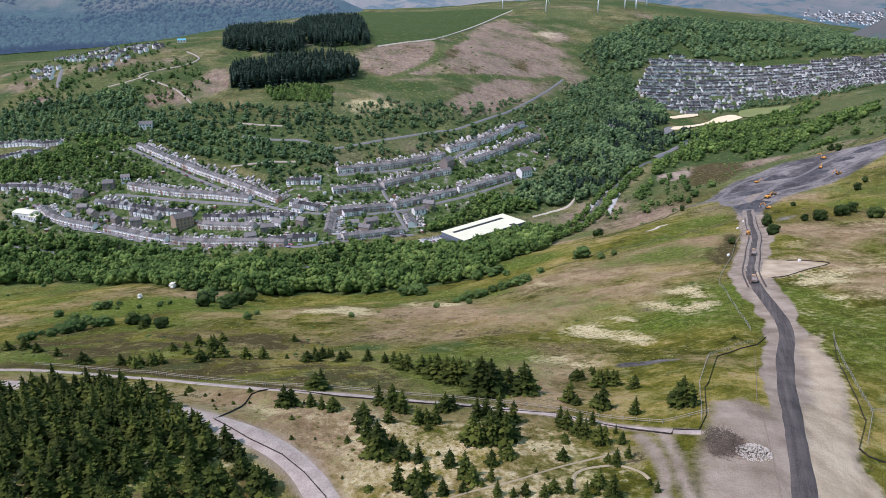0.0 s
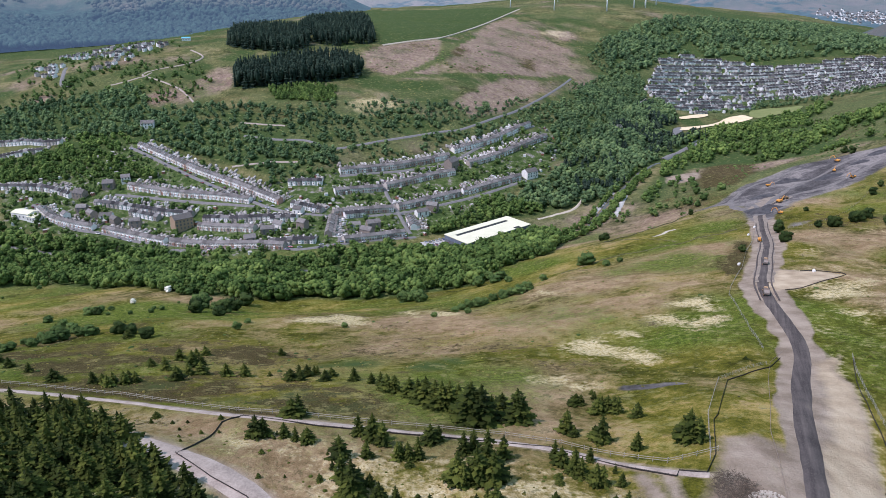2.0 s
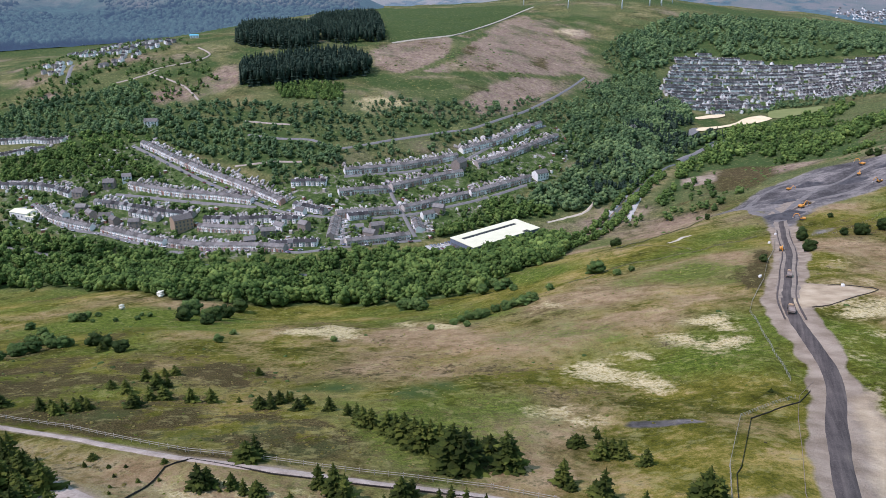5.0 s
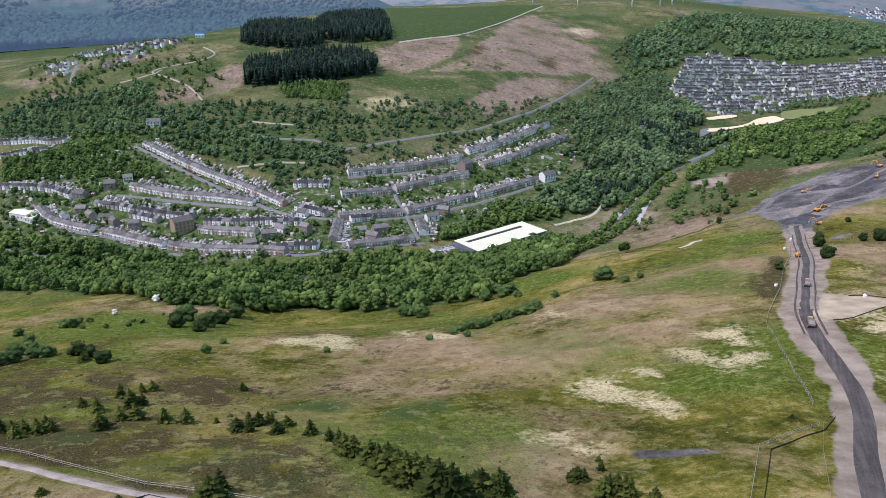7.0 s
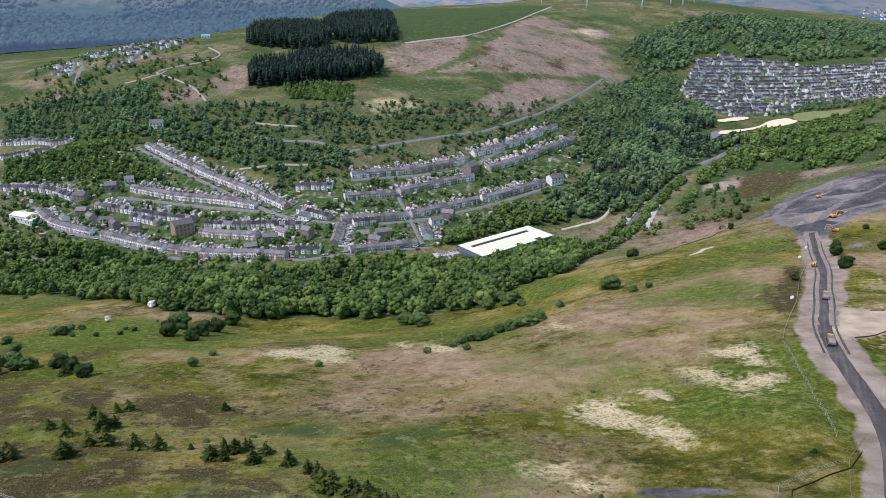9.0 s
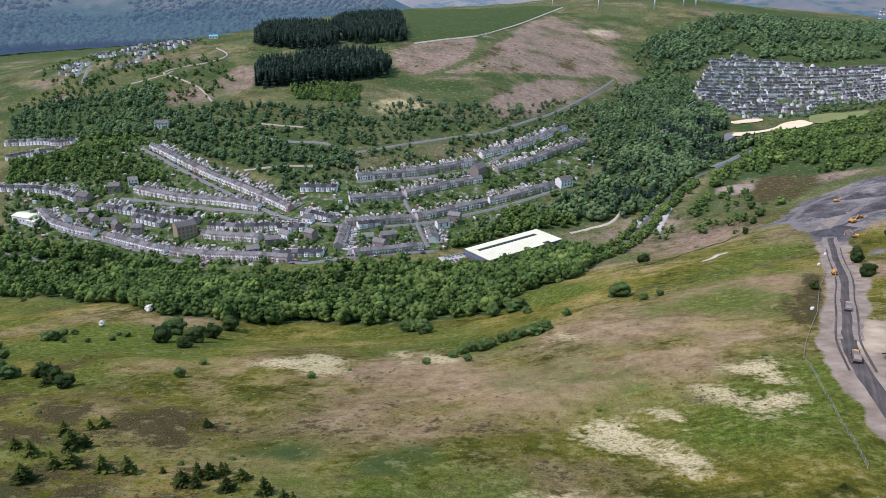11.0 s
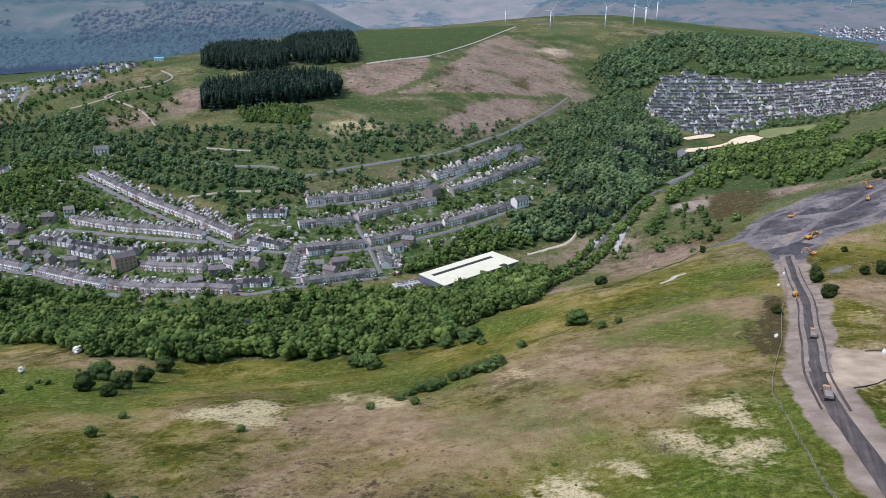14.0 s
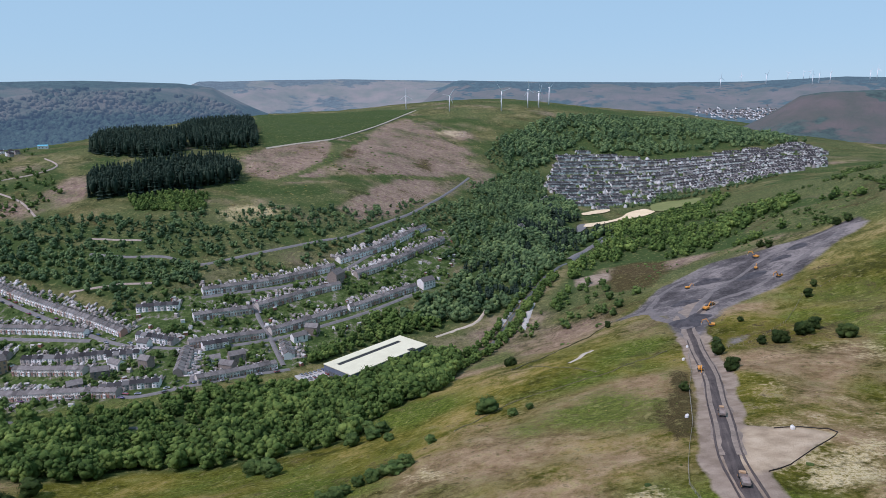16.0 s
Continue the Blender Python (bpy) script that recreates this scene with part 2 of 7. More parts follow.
HILL_HEATHS = [[(-119, 1023), (-137, 1120), (-110, 1188), (-64, 1255), (-14, 1298), (-8, 1164), (-24, 1083), (-65, 1008)], [(1, 1109), (6, 1248), (75, 1545), (141, 1655), (162, 1564), (193, 1485), (231, 1395), (224, 1322), (189, 1210), (89, 1105), (18, 1056)], [(40, 1006), (74, 1086), (142, 1153), (136, 1090), (100, 990), (56, 967)], [(-405, 936), (-387, 961), (-371, 961), (-330, 909), (-334, 892), (-367, 910)],
               [(-2.1, 908.9), (31, 969.9), (68.3, 1017.4), (98.1, 1017.1), (69.4, 905.3), (29.8, 877)], [(193.1, 1196.2), (259.2, 1252.1), (273.8, 1207.7), (229.5, 1146.6)],
               [(-396.8, 920.9), (-374.7, 939.7), (-342.3, 919), (-322.7, 896.9), (-330.9, 883.6), (-371.6, 894.7)], [(-350.4, 986.2), (-337.5, 1034.1), (-312.1, 1043.1), (-290.3, 961.1), (-314.8, 955.3)], [(-585.4, 971.7), (-562.2, 987.1), (-536.2, 969.2), (-555.4, 953.3)]]
BARE_TOP = [(193, 1548.6), (259.3, 1557.8), (250.1, 1499.1), (199.1, 1502.7)]
VILLAGE_ROWS = [[(-700, 1290), (-640, 1275), (-571.5, 1251.2)], [(-672.4, 1253.7), (-605.4, 1189.2), (-541.8, 1148.2), (-502.7, 1139.2)], [(-524.3, 1108.5), (-487.8, 1102.8)], [(-547.5, 1170), (-512, 1171.2)], [(-537.9, 1079.7), (-504.7, 1071.9)],
                [(-498.5, 1148.2), (-478.8, 1157.6), (-452.5, 1181.6)], [(-635.3, 1096), (-589, 1069.1)], [(-659.4, 1144.1), (-607.5, 1109.4)], [(-540, 1205), (-500, 1190), (-470, 1200)]]
VILLAGE_ROAD = [(-596.9, 1115.3), (-572.9, 1055.3), (-551.3, 1014.8), (-536.7, 1010.4)]
HILL_PATH = [(-472, 994.3), (-437, 1001.4), (-423.9, 1021.7)]
SPRUCE_STAND = [(-124.7, 127.7), (-99.9, 134.1), (-93.3, 143.8), (-73, 139.1), (-51.6, 118.3), (-38.4, 108), (-31.2, 99.7), (-25.5, 86.6), (-59.4, 69.3), (-110.1, 85.1)]
TOWN = [(-470.6, 710.4), (-366.3, 800.3), (-320.2, 782.3), (-181.8, 684.9), (-116.4, 721.9), (13.8, 795.8), (125, 909.2), (160.6, 911.1), (108.9, 755.2), (47.7, 693.6), (-18.3, 600), (-91.9, 553), (-181.7, 547.5), (-312.2, 601.7), (-424.9, 636.2)]
FAR_TOWN = [(406.5, 1413.2), (472.1, 1450.2), (535.7, 1416.5), (621.1, 1382.9), (680.6, 1372.8), (788.6, 1414.7), (827.3, 1392.4), (953.6, 1491.3), (921.2, 1348.6), (783.5, 1152.8), (701.3, 1149.3), (596, 1144.6), (524.1, 1183.2), (463.7, 1117.8), (381.3, 1105.6), (357.9, 1116.5), (338, 1183.2), (332.8, 1224.8)]
LEFT_VILLAGE = [(-699.3, 1104.6), (-746.8, 1278.3), (-712.7, 1351.2), (-585.9, 1292.6), (-467.6, 1227.6), (-429, 1163.4), (-488.9, 1081.7), (-530.6, 1025.3), (-580.4, 1023.6)]
PALE_GRASS = [[(39.4, 211.1), (48.3, 224.5), (54.8, 220.4), (57.5, 208.7), (62.7, 203.7), (65.9, 193.7), (62.9, 188.5), (59.2, 190.5), (55.2, 198.8), (47.6, 200.1), (43.1, 207.3)],
              [(75.6, 239), (83.5, 237.2), (86.9, 228.5), (98.7, 227.2), (92.6, 216.7), (84.5, 214.3), (80.9, 220.9), (78.2, 228.9)], [(85, 251.3), (101.2, 255), (98.2, 234.7), (94.4, 236.7), (89.5, 244.1)],
              [(59.4, 225.8), (67.5, 225.8), (71.1, 216.7), (65.3, 213.6)], [(28.6, 181.7), (36.5, 181.7), (34.5, 176.4), (29, 176.6)], [(38.1, 173.2), (40.8, 173), (39.6, 169.8), (37.7, 170.1)],
              [(-68.1, 291.8), (-62.2, 306.8), (-47, 320.3), (-33.4, 305.5), (-30.3, 278.8), (-37.9, 274.5), (-51.5, 283.9)], [(-21.8, 324), (-9.7, 315), (-10.6, 294.6)], [(-5.1, 311.2), (6.7, 309), (7.2, 294.3), (-2.5, 295)],
              [(40.5, 310.4), (49.1, 315.9), (51.5, 302.5), (42.2, 300.2)], [(130.1, 243.7), (140.2, 249.5), (153.2, 259), (173, 265.9), (152.3, 239.5), (139.5, 238.4)], [(138.5, 438), (142, 444), (157.1, 465.2), (153, 462)]]
DRY_BANK = [(-44.5, 132.6), (-19, 125.9), (14.8, 123.3), (31.4, 115.8), (35, 97.3), (29.4, 78.4), (-9.8, 78.7), (-21.5, 101.9), (-38.5, 117.6)]
DEEP_GRASS = [(12.4, 215.3), (22.4, 219), (42.1, 218.6), (39.1, 208.6), (45.9, 199.2), (54.5, 195.8), (51.8, 190.2), (38.2, 183.5), (29.2, 188.3), (21.8, 193.3)]
SCAR = [(48.9, 169.1), (62, 165.9), (64.1, 160.3), (46.5, 165.2)]
WOODS = {
    "gap": [(-462.9, 838.0), (-395.0, 823.6), (-346.5, 810.8), (-331.5, 788.8), (-366.0, 776.1), (-440.3, 794.6)],
    "belt": [(-450, 640), (-342.7, 601.4), (-297.1, 591.5), (-241.6, 567.2), (-178, 537), (-121.6, 527), (-90.4, 545.2), (-48.5, 567), (-16.6, 565), (20, 562), (80, 612), (106.3, 600), (75.3, 476.9), (37.1, 454.4), (18.9, 419.8), (-32.5, 426.3), (-84.8, 439.9), (-127.6, 426.8), (-173.8, 427.2), (-237.3, 476.4), (-298.5, 507.8), (-420, 530)],
    "works": [(-16.3, 606.9), (10, 647.7), (47.9, 699.3), (80.1, 687.6), (99.3, 665.8), (78.1, 658), (20.3, 634), (-2.3, 612)],
    "pitch_side": [(261, 1053.7), (335, 1165), (354.5, 1091.1), (312, 985), (361, 978.3), (353.1, 926.7), (285, 850), (185, 740.7), (179.7, 822.8)],
    "valley": [(63.7, 685.1), (107.5, 741.9), (177.7, 887.3), (260.1, 1042.8), (329.4, 1156.8), (314.5, 981.9), (275, 893.4), (229.3, 818.6), (189.2, 732), (159, 694.1), (132.3, 676.7), (99.8, 669.9)],
    "bank": [(188, 655), (235, 764), (300, 880), (333.9, 985), (452.4, 1045), (560.7, 1090), (602.1, 1050), (480.7, 763.6), (474.1, 660), (400.1, 600), (375.8, 657.8), (356.7, 687.3), (340.4, 741.5), (313.3, 773.5), (268.7, 766.4), (225, 700), (196, 640)],
    "left_hill": [(-554.1, 845.5), (-605.3, 928.7), (-574.3, 953.9), (-482.3, 959.9), (-425.3, 972.6), (-369.6, 882.2), (-270.5, 826.2), (-128.2, 757.1), (-127.5, 730), (-184.4, 705), (-275.4, 760), (-365.2, 813.2)],
    "left_mid": [(-519.2, 788.9), (-455.1, 804.4), (-381.4, 775.6), (-297.4, 716), (-355.1, 722), (-445.3, 732), (-478.5, 728)],
    "upper": [(303, 1474.5), (502.2, 1727.6), (688.6, 1742.1), (904.9, 1828.4), (1000, 1600), (978.6, 1500), (759.1, 1425), (587.2, 1420), (437.8, 1450), (350.7, 1330), (292.8, 1318.6)],
    "slope": [(217, 1175.8), (292.8, 1318.6), (350.7, 1303), (320, 1164.1), (252.5, 1019.3), (200.5, 887), (141, 808.2), (110.2, 801.9), (139.2, 929.1)]}
SCRUB = {"west": [(-640, 939.2), (-580.4, 1010), (-475.6, 1080), (-380, 1080), (-300, 929.8), (-368.6, 907.1), (-487.5, 970.7)],
         "hill": [(-369.3, 890), (-274.2, 890), (-213.5, 866), (-119.9, 880), (-60, 900), (6.5, 905), (70, 960), (120, 1060), (200, 1230), (318.2, 1529.2), (426.3, 1553.2), (252.2, 1082.7), (134, 926.1), (13.8, 795.8), (-121.9, 721.1), (-137.9, 686.7), (-181.8, 684.9), (-199.7, 755.2), (-270.5, 826.2)],
         "bank": [(112.2, 611.6), (158.8, 631.2), (292.3, 785.1), (291.1, 670.9), (198.9, 532.6), (172.7, 593.5), (136.6, 591.9)]}
PLANTATIONS = {"a": [(-356, 1160), (-299, 1134), (-251, 1120), (-226, 1150), (-232, 1230), (-290, 1330), (-380, 1300)], "b": [(-228, 1205), (-189.5, 1180.2), (-122.6, 1200), (-138, 1310), (-175, 1500), (-280, 1500), (-275, 1345), (-226, 1240)],
               "c": [(-286, 944), (-234.4, 943), (-165.3, 966), (-118.7, 993), (-122.5, 1020), (-149.2, 1060), (-211.6, 1040), (-245.5, 1020), (-292, 1000)]}
DRY_BETWEEN = [(-125.2, 152.2), (-88.2, 153.9), (-43.7, 138), (-43.8, 121.5), (-57.6, 125), (-82.9, 138.2), (-120.5, 149.5)]

ROWS = {
    "front_west": [(-406.2, 668.4), (-378.7, 645.9), (-332.3, 628.7)], "front_mid": [(-323.2, 626.9), (-286.6, 613.3), (-253, 599.8)], "front_east": [(-248.9, 599.2), (-206.5, 580), (-134.2, 555.2)],
    "lower_bend": [(-87.6, 568.9), (-62.2, 582.7), (-37.1, 599.3)], "works_street": [(-47.8, 655.3), (-11, 682.1), (13.4, 696.6)], "works_street_up": [(15.8, 699.4), (28.4, 706.8), (77.6, 744.7)],
    "chapel_row": [(-105.1, 625.1), (-52, 650.5)], "school_row": [(-231.2, 624), (-170.6, 599.9)], "school_row_up": [(-230.5, 636.5), (-192, 625.3), (-143.4, 616.2)],
    "white_row": [(-330.4, 705.2), (-289.2, 692), (-230.8, 675.7), (-189.1, 658.1)], "hill_street_l": [(-350, 788), (-270.6, 731.6), (-206, 687.4), (-160.2, 650.8)],
    "upper_c": [(-352.9, 675.7), (-311.2, 665.3), (-284.3, 657.2), (-242.1, 645.9)], "upper_d": [(-309.4, 656.1), (-275, 644.2)], "far_west": [(-553.7, 838), (-509.8, 834), (-456.7, 821)], "far_west_low": [(-528, 800), (-499.7, 802), (-469.3, 803)], "west_end": [(-520, 728), (-477.5, 719.6), (-421.5, 708.3), (-384.8, 690.9)],
    "terrace_b": [(-110.6, 669.4), (-65.6, 688.2)], "terrace_c": [(-62.4, 692.9), (-20.5, 722.9), (9, 738.3)], "terrace_a": [(-111.4, 711.2), (-57.7, 735), (0.3, 769)],
    "terrace_g": [(22.1, 757.3), (59.7, 791), (119, 864.6)], "terrace_h": [(5.5, 781.6), (52.3, 823.3), (101.8, 895.6)], "cross_i": [(-35.7, 637.3), (-29.2, 611.6)], "cross_j": [(-104.9, 617.5), (-102.2, 579.6)],
    "corner_k": [(-147.2, 643.4), (-113.8, 628.9)], "corner_l": [(-159.5, 686.2), (-124.7, 686.8)], "corner_m": [(-149.8, 565.3), (-112.1, 566.3)], "corner_n": [(-161.2, 615.2), (-135.6, 613.5)], "yard_q": [(-94.4, 622.2), (-75.5, 632.6)]}


def hard(x, y):
    """How far roads, yards and houses level the small relief."""
    d = from_line(x, y, HAUL_ROAD) - 7
    for line, w in [(TRACK_UPPER, 3), (TRACK_LOWER, 4), *[(p, 1.5) for p in PATHS], (HILL_ROAD, 5), (ZIGZAG, 4), (RIDGE_TRACK, 5), *[(s, 8) for s in STREETS]]:
        d = np.minimum(d, from_line(x, y, line) - w)
    m = np.clip(1 - d / 6, 0, 1)
    for p in (PAD, YARD, TOWN, FAR_TOWN, PITCH, PITCH_END, PITCH_UPPER, GREEN_PITCH):
        m = np.maximum(m, zone(x, y, p, 12))
    return m


def ground_z(x, y):
    x, y = np.asarray(x, float), np.asarray(y, float)
    r = np.hypot(x - POLE[0], y - POLE[1])
    rough = fbm(x, y, 70, 3, 3) * 7 * np.clip(r / 500, 0.35, 1) + fbm(x, y, 22, 3, 7) * 2.4 + fbm(x, y, 7, 3, 11) * 1.2
    far = fbm(x, y, 420, 4, 21) * 40 * np.clip((r - 1900) / 1500, 0, 1)
    return land(x, y) + rough * (1 - hard(x, y)) + far


# ---- materials ----
class Nodes:
    """A short hand for node trees."""

    def __init__(self, name):
        self.m = bpy.data.materials.new(name)
        self.m.use_nodes = True
        self.t = self.m.node_tree
        self.b = self.t.nodes["Principled BSDF"]

    def put(self, sock, v):
        if isinstance(v, bpy.types.NodeSocket):
            self.t.links.new(v, sock)
        else:
            sock.default_value = v

    def node(self, kind, **kw):
        n = self.t.nodes.new(kind)
        for k, v in kw.items():
            self.put(n.inputs[k.replace("_", " ")], v)
        return n

    def pos(self):
        return self.node("ShaderNodeNewGeometry").outputs["Position"]

    def noise(self, scale, detail=3.0, rough=0.55, vec=None):
        n = self.node("ShaderNodeTexNoise", Scale=scale, Detail=detail, Roughness=rough)
        self.t.links.new(vec or self.pos(), n.inputs["Vector"])
        return n.outputs["Fac"]

    def math(self, op, a, b=0.0, clamp=False):
        n = self.t.nodes.new("ShaderNodeMath")
        n.operation, n.use_clamp = op, clamp
        self.put(n.inputs[0], a)
        self.put(n.inputs[1], b)
        return n.outputs[0]

    def fit(self, v, lo, hi, a=0.0, b=1.0):
        n = self.node("ShaderNodeMapRange", Value=v, From_Min=lo, From_Max=hi, To_Min=a, To_Max=b)
        return n.outputs[0]

    def mix(self, f, a, b):
        n = self.t.nodes.new("ShaderNodeMix")
        n.data_type = "RGBA"
        for sock, v in zip((n.inputs[0], n.inputs[6], n.inputs[7]), (f, a, b)):
            self.put(sock, (*v, 1) if isinstance(v, tuple) else v)
        return n.outputs[2]

    def ramp(self, f, stops):
        n = self.t.nodes.new("ShaderNodeValToRGB")
        while len(n.color_ramp.elements) < len(stops):
            n.color_ramp.elements.new(0.5)
        for e, (p, c) in zip(n.color_ramp.elements, stops):
            e.position, e.color = p, (*c, 1)
        self.put(n.inputs[0], f)
        return n.outputs[0]

    def bump(self, h, strength, dist):
        n = self.node("ShaderNodeBump", Strength=strength, Distance=dist, Height=h)
        self.t.links.new(n.outputs[0], self.b.inputs["Normal"])

    def done(self, colour, rough=0.9, metal=0.0, spec=0.3):
        self.put(self.b.inputs["Base Color"], (*colour, 1) if isinstance(colour, tuple) else colour)
        self.put(self.b.inputs["Roughness"], rough)
        self.put(self.b.inputs["Metallic"], metal)
        self.put(self.b.inputs["Specular IOR Level"], spec)
        return self.m


def plain(name, a, b, scale=1.0, rough=0.85, metal=0.0, spec=0.3, bump=0.0, per_object=0.0):
    """Two tones of one surface, in grain and in stains."""
    n = Nodes(name)
    f = n.math("ADD", n.math("MULTIPLY", n.noise(scale, 4), 0.6), n.math("MULTIPLY", n.noise(scale * 7, 2), 0.4))
    c = n.mix(n.fit(f, 0.35, 0.65), a, b)
    if per_object:
        r = n.node("ShaderNodeObjectInfo").outputs["Random"]
        h = n.t.nodes.new("ShaderNodeHueSaturation")
        n.put(h.inputs["Value"], n.fit(r, 0, 1, 1 - per_object, 1 + per_object))
        n.put(h.inputs["Color"], c)
        c = h.outputs[0]
    if bump:
        n.bump(f, 0.6, bump)
    return n.done(c, rough, metal, spec)


def ground_material():
    n = Nodes("moorland")
    a = n.t.nodes.new("ShaderNodeVertexColor")
    a.layer_name = "cover"
    b = n.t.nodes.new("ShaderNodeVertexColor")
    b.layer_name = "made"
    sa, sb = n.node("ShaderNodeSeparateColor"), n.node("ShaderNodeSeparateColor")
    n.t.links.new(a.outputs[0], sa.inputs[0])
    n.t.links.new(b.outputs[0], sb.inputs[0])
    big, mid, small, tiny = n.noise(0.018, 4), n.noise(0.09, 5, 0.6), n.noise(0.5, 5, 0.65), n.noise(2.6, 4, 0.7)
    streak = n.noise(0.25, 4, 0.6, n.node("ShaderNodeMapping", Vector=n.pos(), Rotation=(0.0, 0.0, 0.45), Scale=(1.0, 0.7, 1.0)).outputs[0])

    def over(mask, share, soft=0.28):
        """The mask, broken up by the noises: share is how much of the broken edge is grain."""
        j = n.math("ADD", n.math("MULTIPLY", n.math("SUBTRACT", mid, 0.5), 0.9 * share), n.math("MULTIPLY", n.math("SUBTRACT", small, 0.5), 0.9 * share))
        return n.fit(n.math("ADD", mask, j), 0.5 - soft, 0.5 + soft)

    f = n.math("ADD", n.math("ADD", n.math("MULTIPLY", big, 0.3), n.math("MULTIPLY", mid, 0.3)), n.math("ADD", n.math("MULTIPLY", small, 0.22), n.math("MULTIPLY", tiny, 0.18)))
    # 0 to 1 over y 440 to 640; ground beyond takes greyer, bluer tones
    far_side = n.fit(n.node("ShaderNodeSeparateXYZ", Vector=n.pos()).outputs["Y"], 440, 640)
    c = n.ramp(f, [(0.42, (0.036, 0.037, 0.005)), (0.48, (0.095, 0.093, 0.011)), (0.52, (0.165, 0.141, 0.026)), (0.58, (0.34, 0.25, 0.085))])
    c = n.mix(n.math("MULTIPLY", far_side, 0.75), c, n.ramp(f, [(0.43, (0.036, 0.048, 0.024)), (0.48, (0.080, 0.090, 0.044)), (0.52, (0.135, 0.130, 0.066)), (0.58, (0.28, 0.238, 0.15))]))
    pf = n.math("ADD", n.math("ADD", n.math("MULTIPLY", streak, 0.35), n.math("MULTIPLY", mid, 0.35)), n.math("MULTIPLY", tiny, 0.3))
    pink = n.ramp(pf, [(0.38, (0.160, 0.099, 0.052)), (0.48, (0.27, 0.176, 0.104)), (0.60, (0.40, 0.285, 0.178))])
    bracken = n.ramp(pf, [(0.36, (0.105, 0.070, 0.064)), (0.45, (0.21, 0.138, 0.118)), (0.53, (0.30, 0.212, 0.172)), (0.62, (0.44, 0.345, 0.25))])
    pink = n.mix(far_side, pink, bracken)
    c = n.mix(n.math("MULTIPLY", over(sa.outputs[1], 1.1), 0.9), c, pink)
    blade = n.math("ADD", n.math("MULTIPLY", small, 0.5), n.math("MULTIPLY", tiny, 0.5))
    green = n.mix(far_side, n.ramp(blade, [(0.43, (0.031, 0.056, 0.007)), (0.5, (0.073, 0.112, 0.014)), (0.57, (0.142, 0.178, 0.028))]), n.ramp(blade, [(0.43, (0.036, 0.056, 0.021)), (0.5, (0.076, 0.099, 0.037)), (0.57, (0.134, 0.154, 0.062))]))
    c = n.mix(n.math("MULTIPLY", over(sa.outputs[2], 1.2), 0.9), c, green)
    straw = n.ramp(n.noise(1.1, 4, 0.75), [(0.36, (0.20, 0.165, 0.06)), (0.45, (0.42, 0.335, 0.16)), (0.57, (0.66, 0.555, 0.35))])
    c = n.mix(over(sa.outputs[0], 1.7, 0.2), c, straw)
    dark = n.ramp(tiny, [(0.4, (0.026, 0.019, 0.009)), (0.5, (0.056, 0.040, 0.018)), (0.6, (0.12, 0.088, 0.040))])
    heather = n.math("MULTIPLY", over(a.outputs[1], 1.8, 0.16), 0.95)
    c = n.mix(heather, c, dark)
    c = n.mix(over(sb.outputs[1], 0.6), c, n.mix(mid, (0.026, 0.050, 0.016), (0.055, 0.092, 0.030)))
    urban = n.ramp(n.noise(0.14, 4, 0.75), [(0.40, (0.034, 0.060, 0.018)), (0.53, (0.074, 0.112, 0.034)), (0.58, (0.12, 0.125, 0.075)), (0.63, (0.22, 0.205, 0.185)), (0.72, (0.36, 0.34, 0.32))])
    c = n.mix(over(sb.outputs[2], 0.5), c, urban)
    df = n.math("ADD", n.math("MULTIPLY", n.noise(0.16, 5, 0.5), 0.75), n.math("MULTIPLY", tiny, 0.25))
    dirt = n.ramp(df, [(0.36, (0.19, 0.145, 0.107)), (0.5, (0.275, 0.216, 0.164)), (0.64, (0.35, 0.283, 0.22))])
    sand = n.ramp(df, [(0.36, (0.31, 0.235, 0.158)), (0.5, (0.415, 0.325, 0.223)), (0.64, (0.50, 0.40, 0.285))])
    dirt = n.mix(n.fit(n.math("ADD", sa.outputs[0], n.math("MULTIPLY", n.math("SUBTRACT", mid, 0.5), 1.2)), 0.4, 0.8), dirt, sand)
    c = n.mix(over(sb.outputs[0], 0.45, 0.16), c, dirt)
    spoil = n.ramp(n.math("ADD", n.math("MULTIPLY", n.noise(0.03, 5, 0.65), 0.7), n.math("MULTIPLY", small, 0.3)), [(0.38, (0.052, 0.048, 0.048)), (0.48, (0.112, 0.102, 0.100)), (0.58, (0.24, 0.214, 0.198))])
    c = n.mix(over(b.outputs[1], 0.5, 0.15), c, spoil)
    speck = n.math("MULTIPLY", n.fit(n.noise(1.1, 4, 0.7), 0.56, 0.64), n.math("SUBTRACT", 1.0, n.math("MAXIMUM", sb.outputs[0], b.outputs[1])))
    c = n.mix(n.math("MULTIPLY", speck, 0.5), c, (0.05, 0.06, 0.022))
    wild = n.math("SUBTRACT", 1.0, n.math("MAXIMUM", n.math("MAXIMUM", sb.outputs[0], b.outputs[1]), sb.outputs[2]))
    patch = n.fit(n.noise(0.055, 7, 0.72), 0.40, 0.60)
    c = n.mix(n.math("MULTIPLY", n.math("SUBTRACT", 1.0, patch), n.math("MULTIPLY", wild, 0.16)), c, n.mix(tiny, (0.035, 0.055, 0.012), (0.11, 0.105, 0.03)))
    c = n.mix(n.math("MULTIPLY", n.fit(n.noise(0.22, 6, 0.75), 0.54, 0.63), n.math("MULTIPLY", wild, 0.42)), c, n.mix(mid, (0.36, 0.30, 0.15), (0.25, 0.25, 0.07)))
    c = n.mix(n.math("MULTIPLY", n.fit(n.noise(0.3, 5, 0.7), 0.60, 0.64), n.math("MULTIPLY", wild, 0.45)), c, (0.032, 0.045, 0.014))
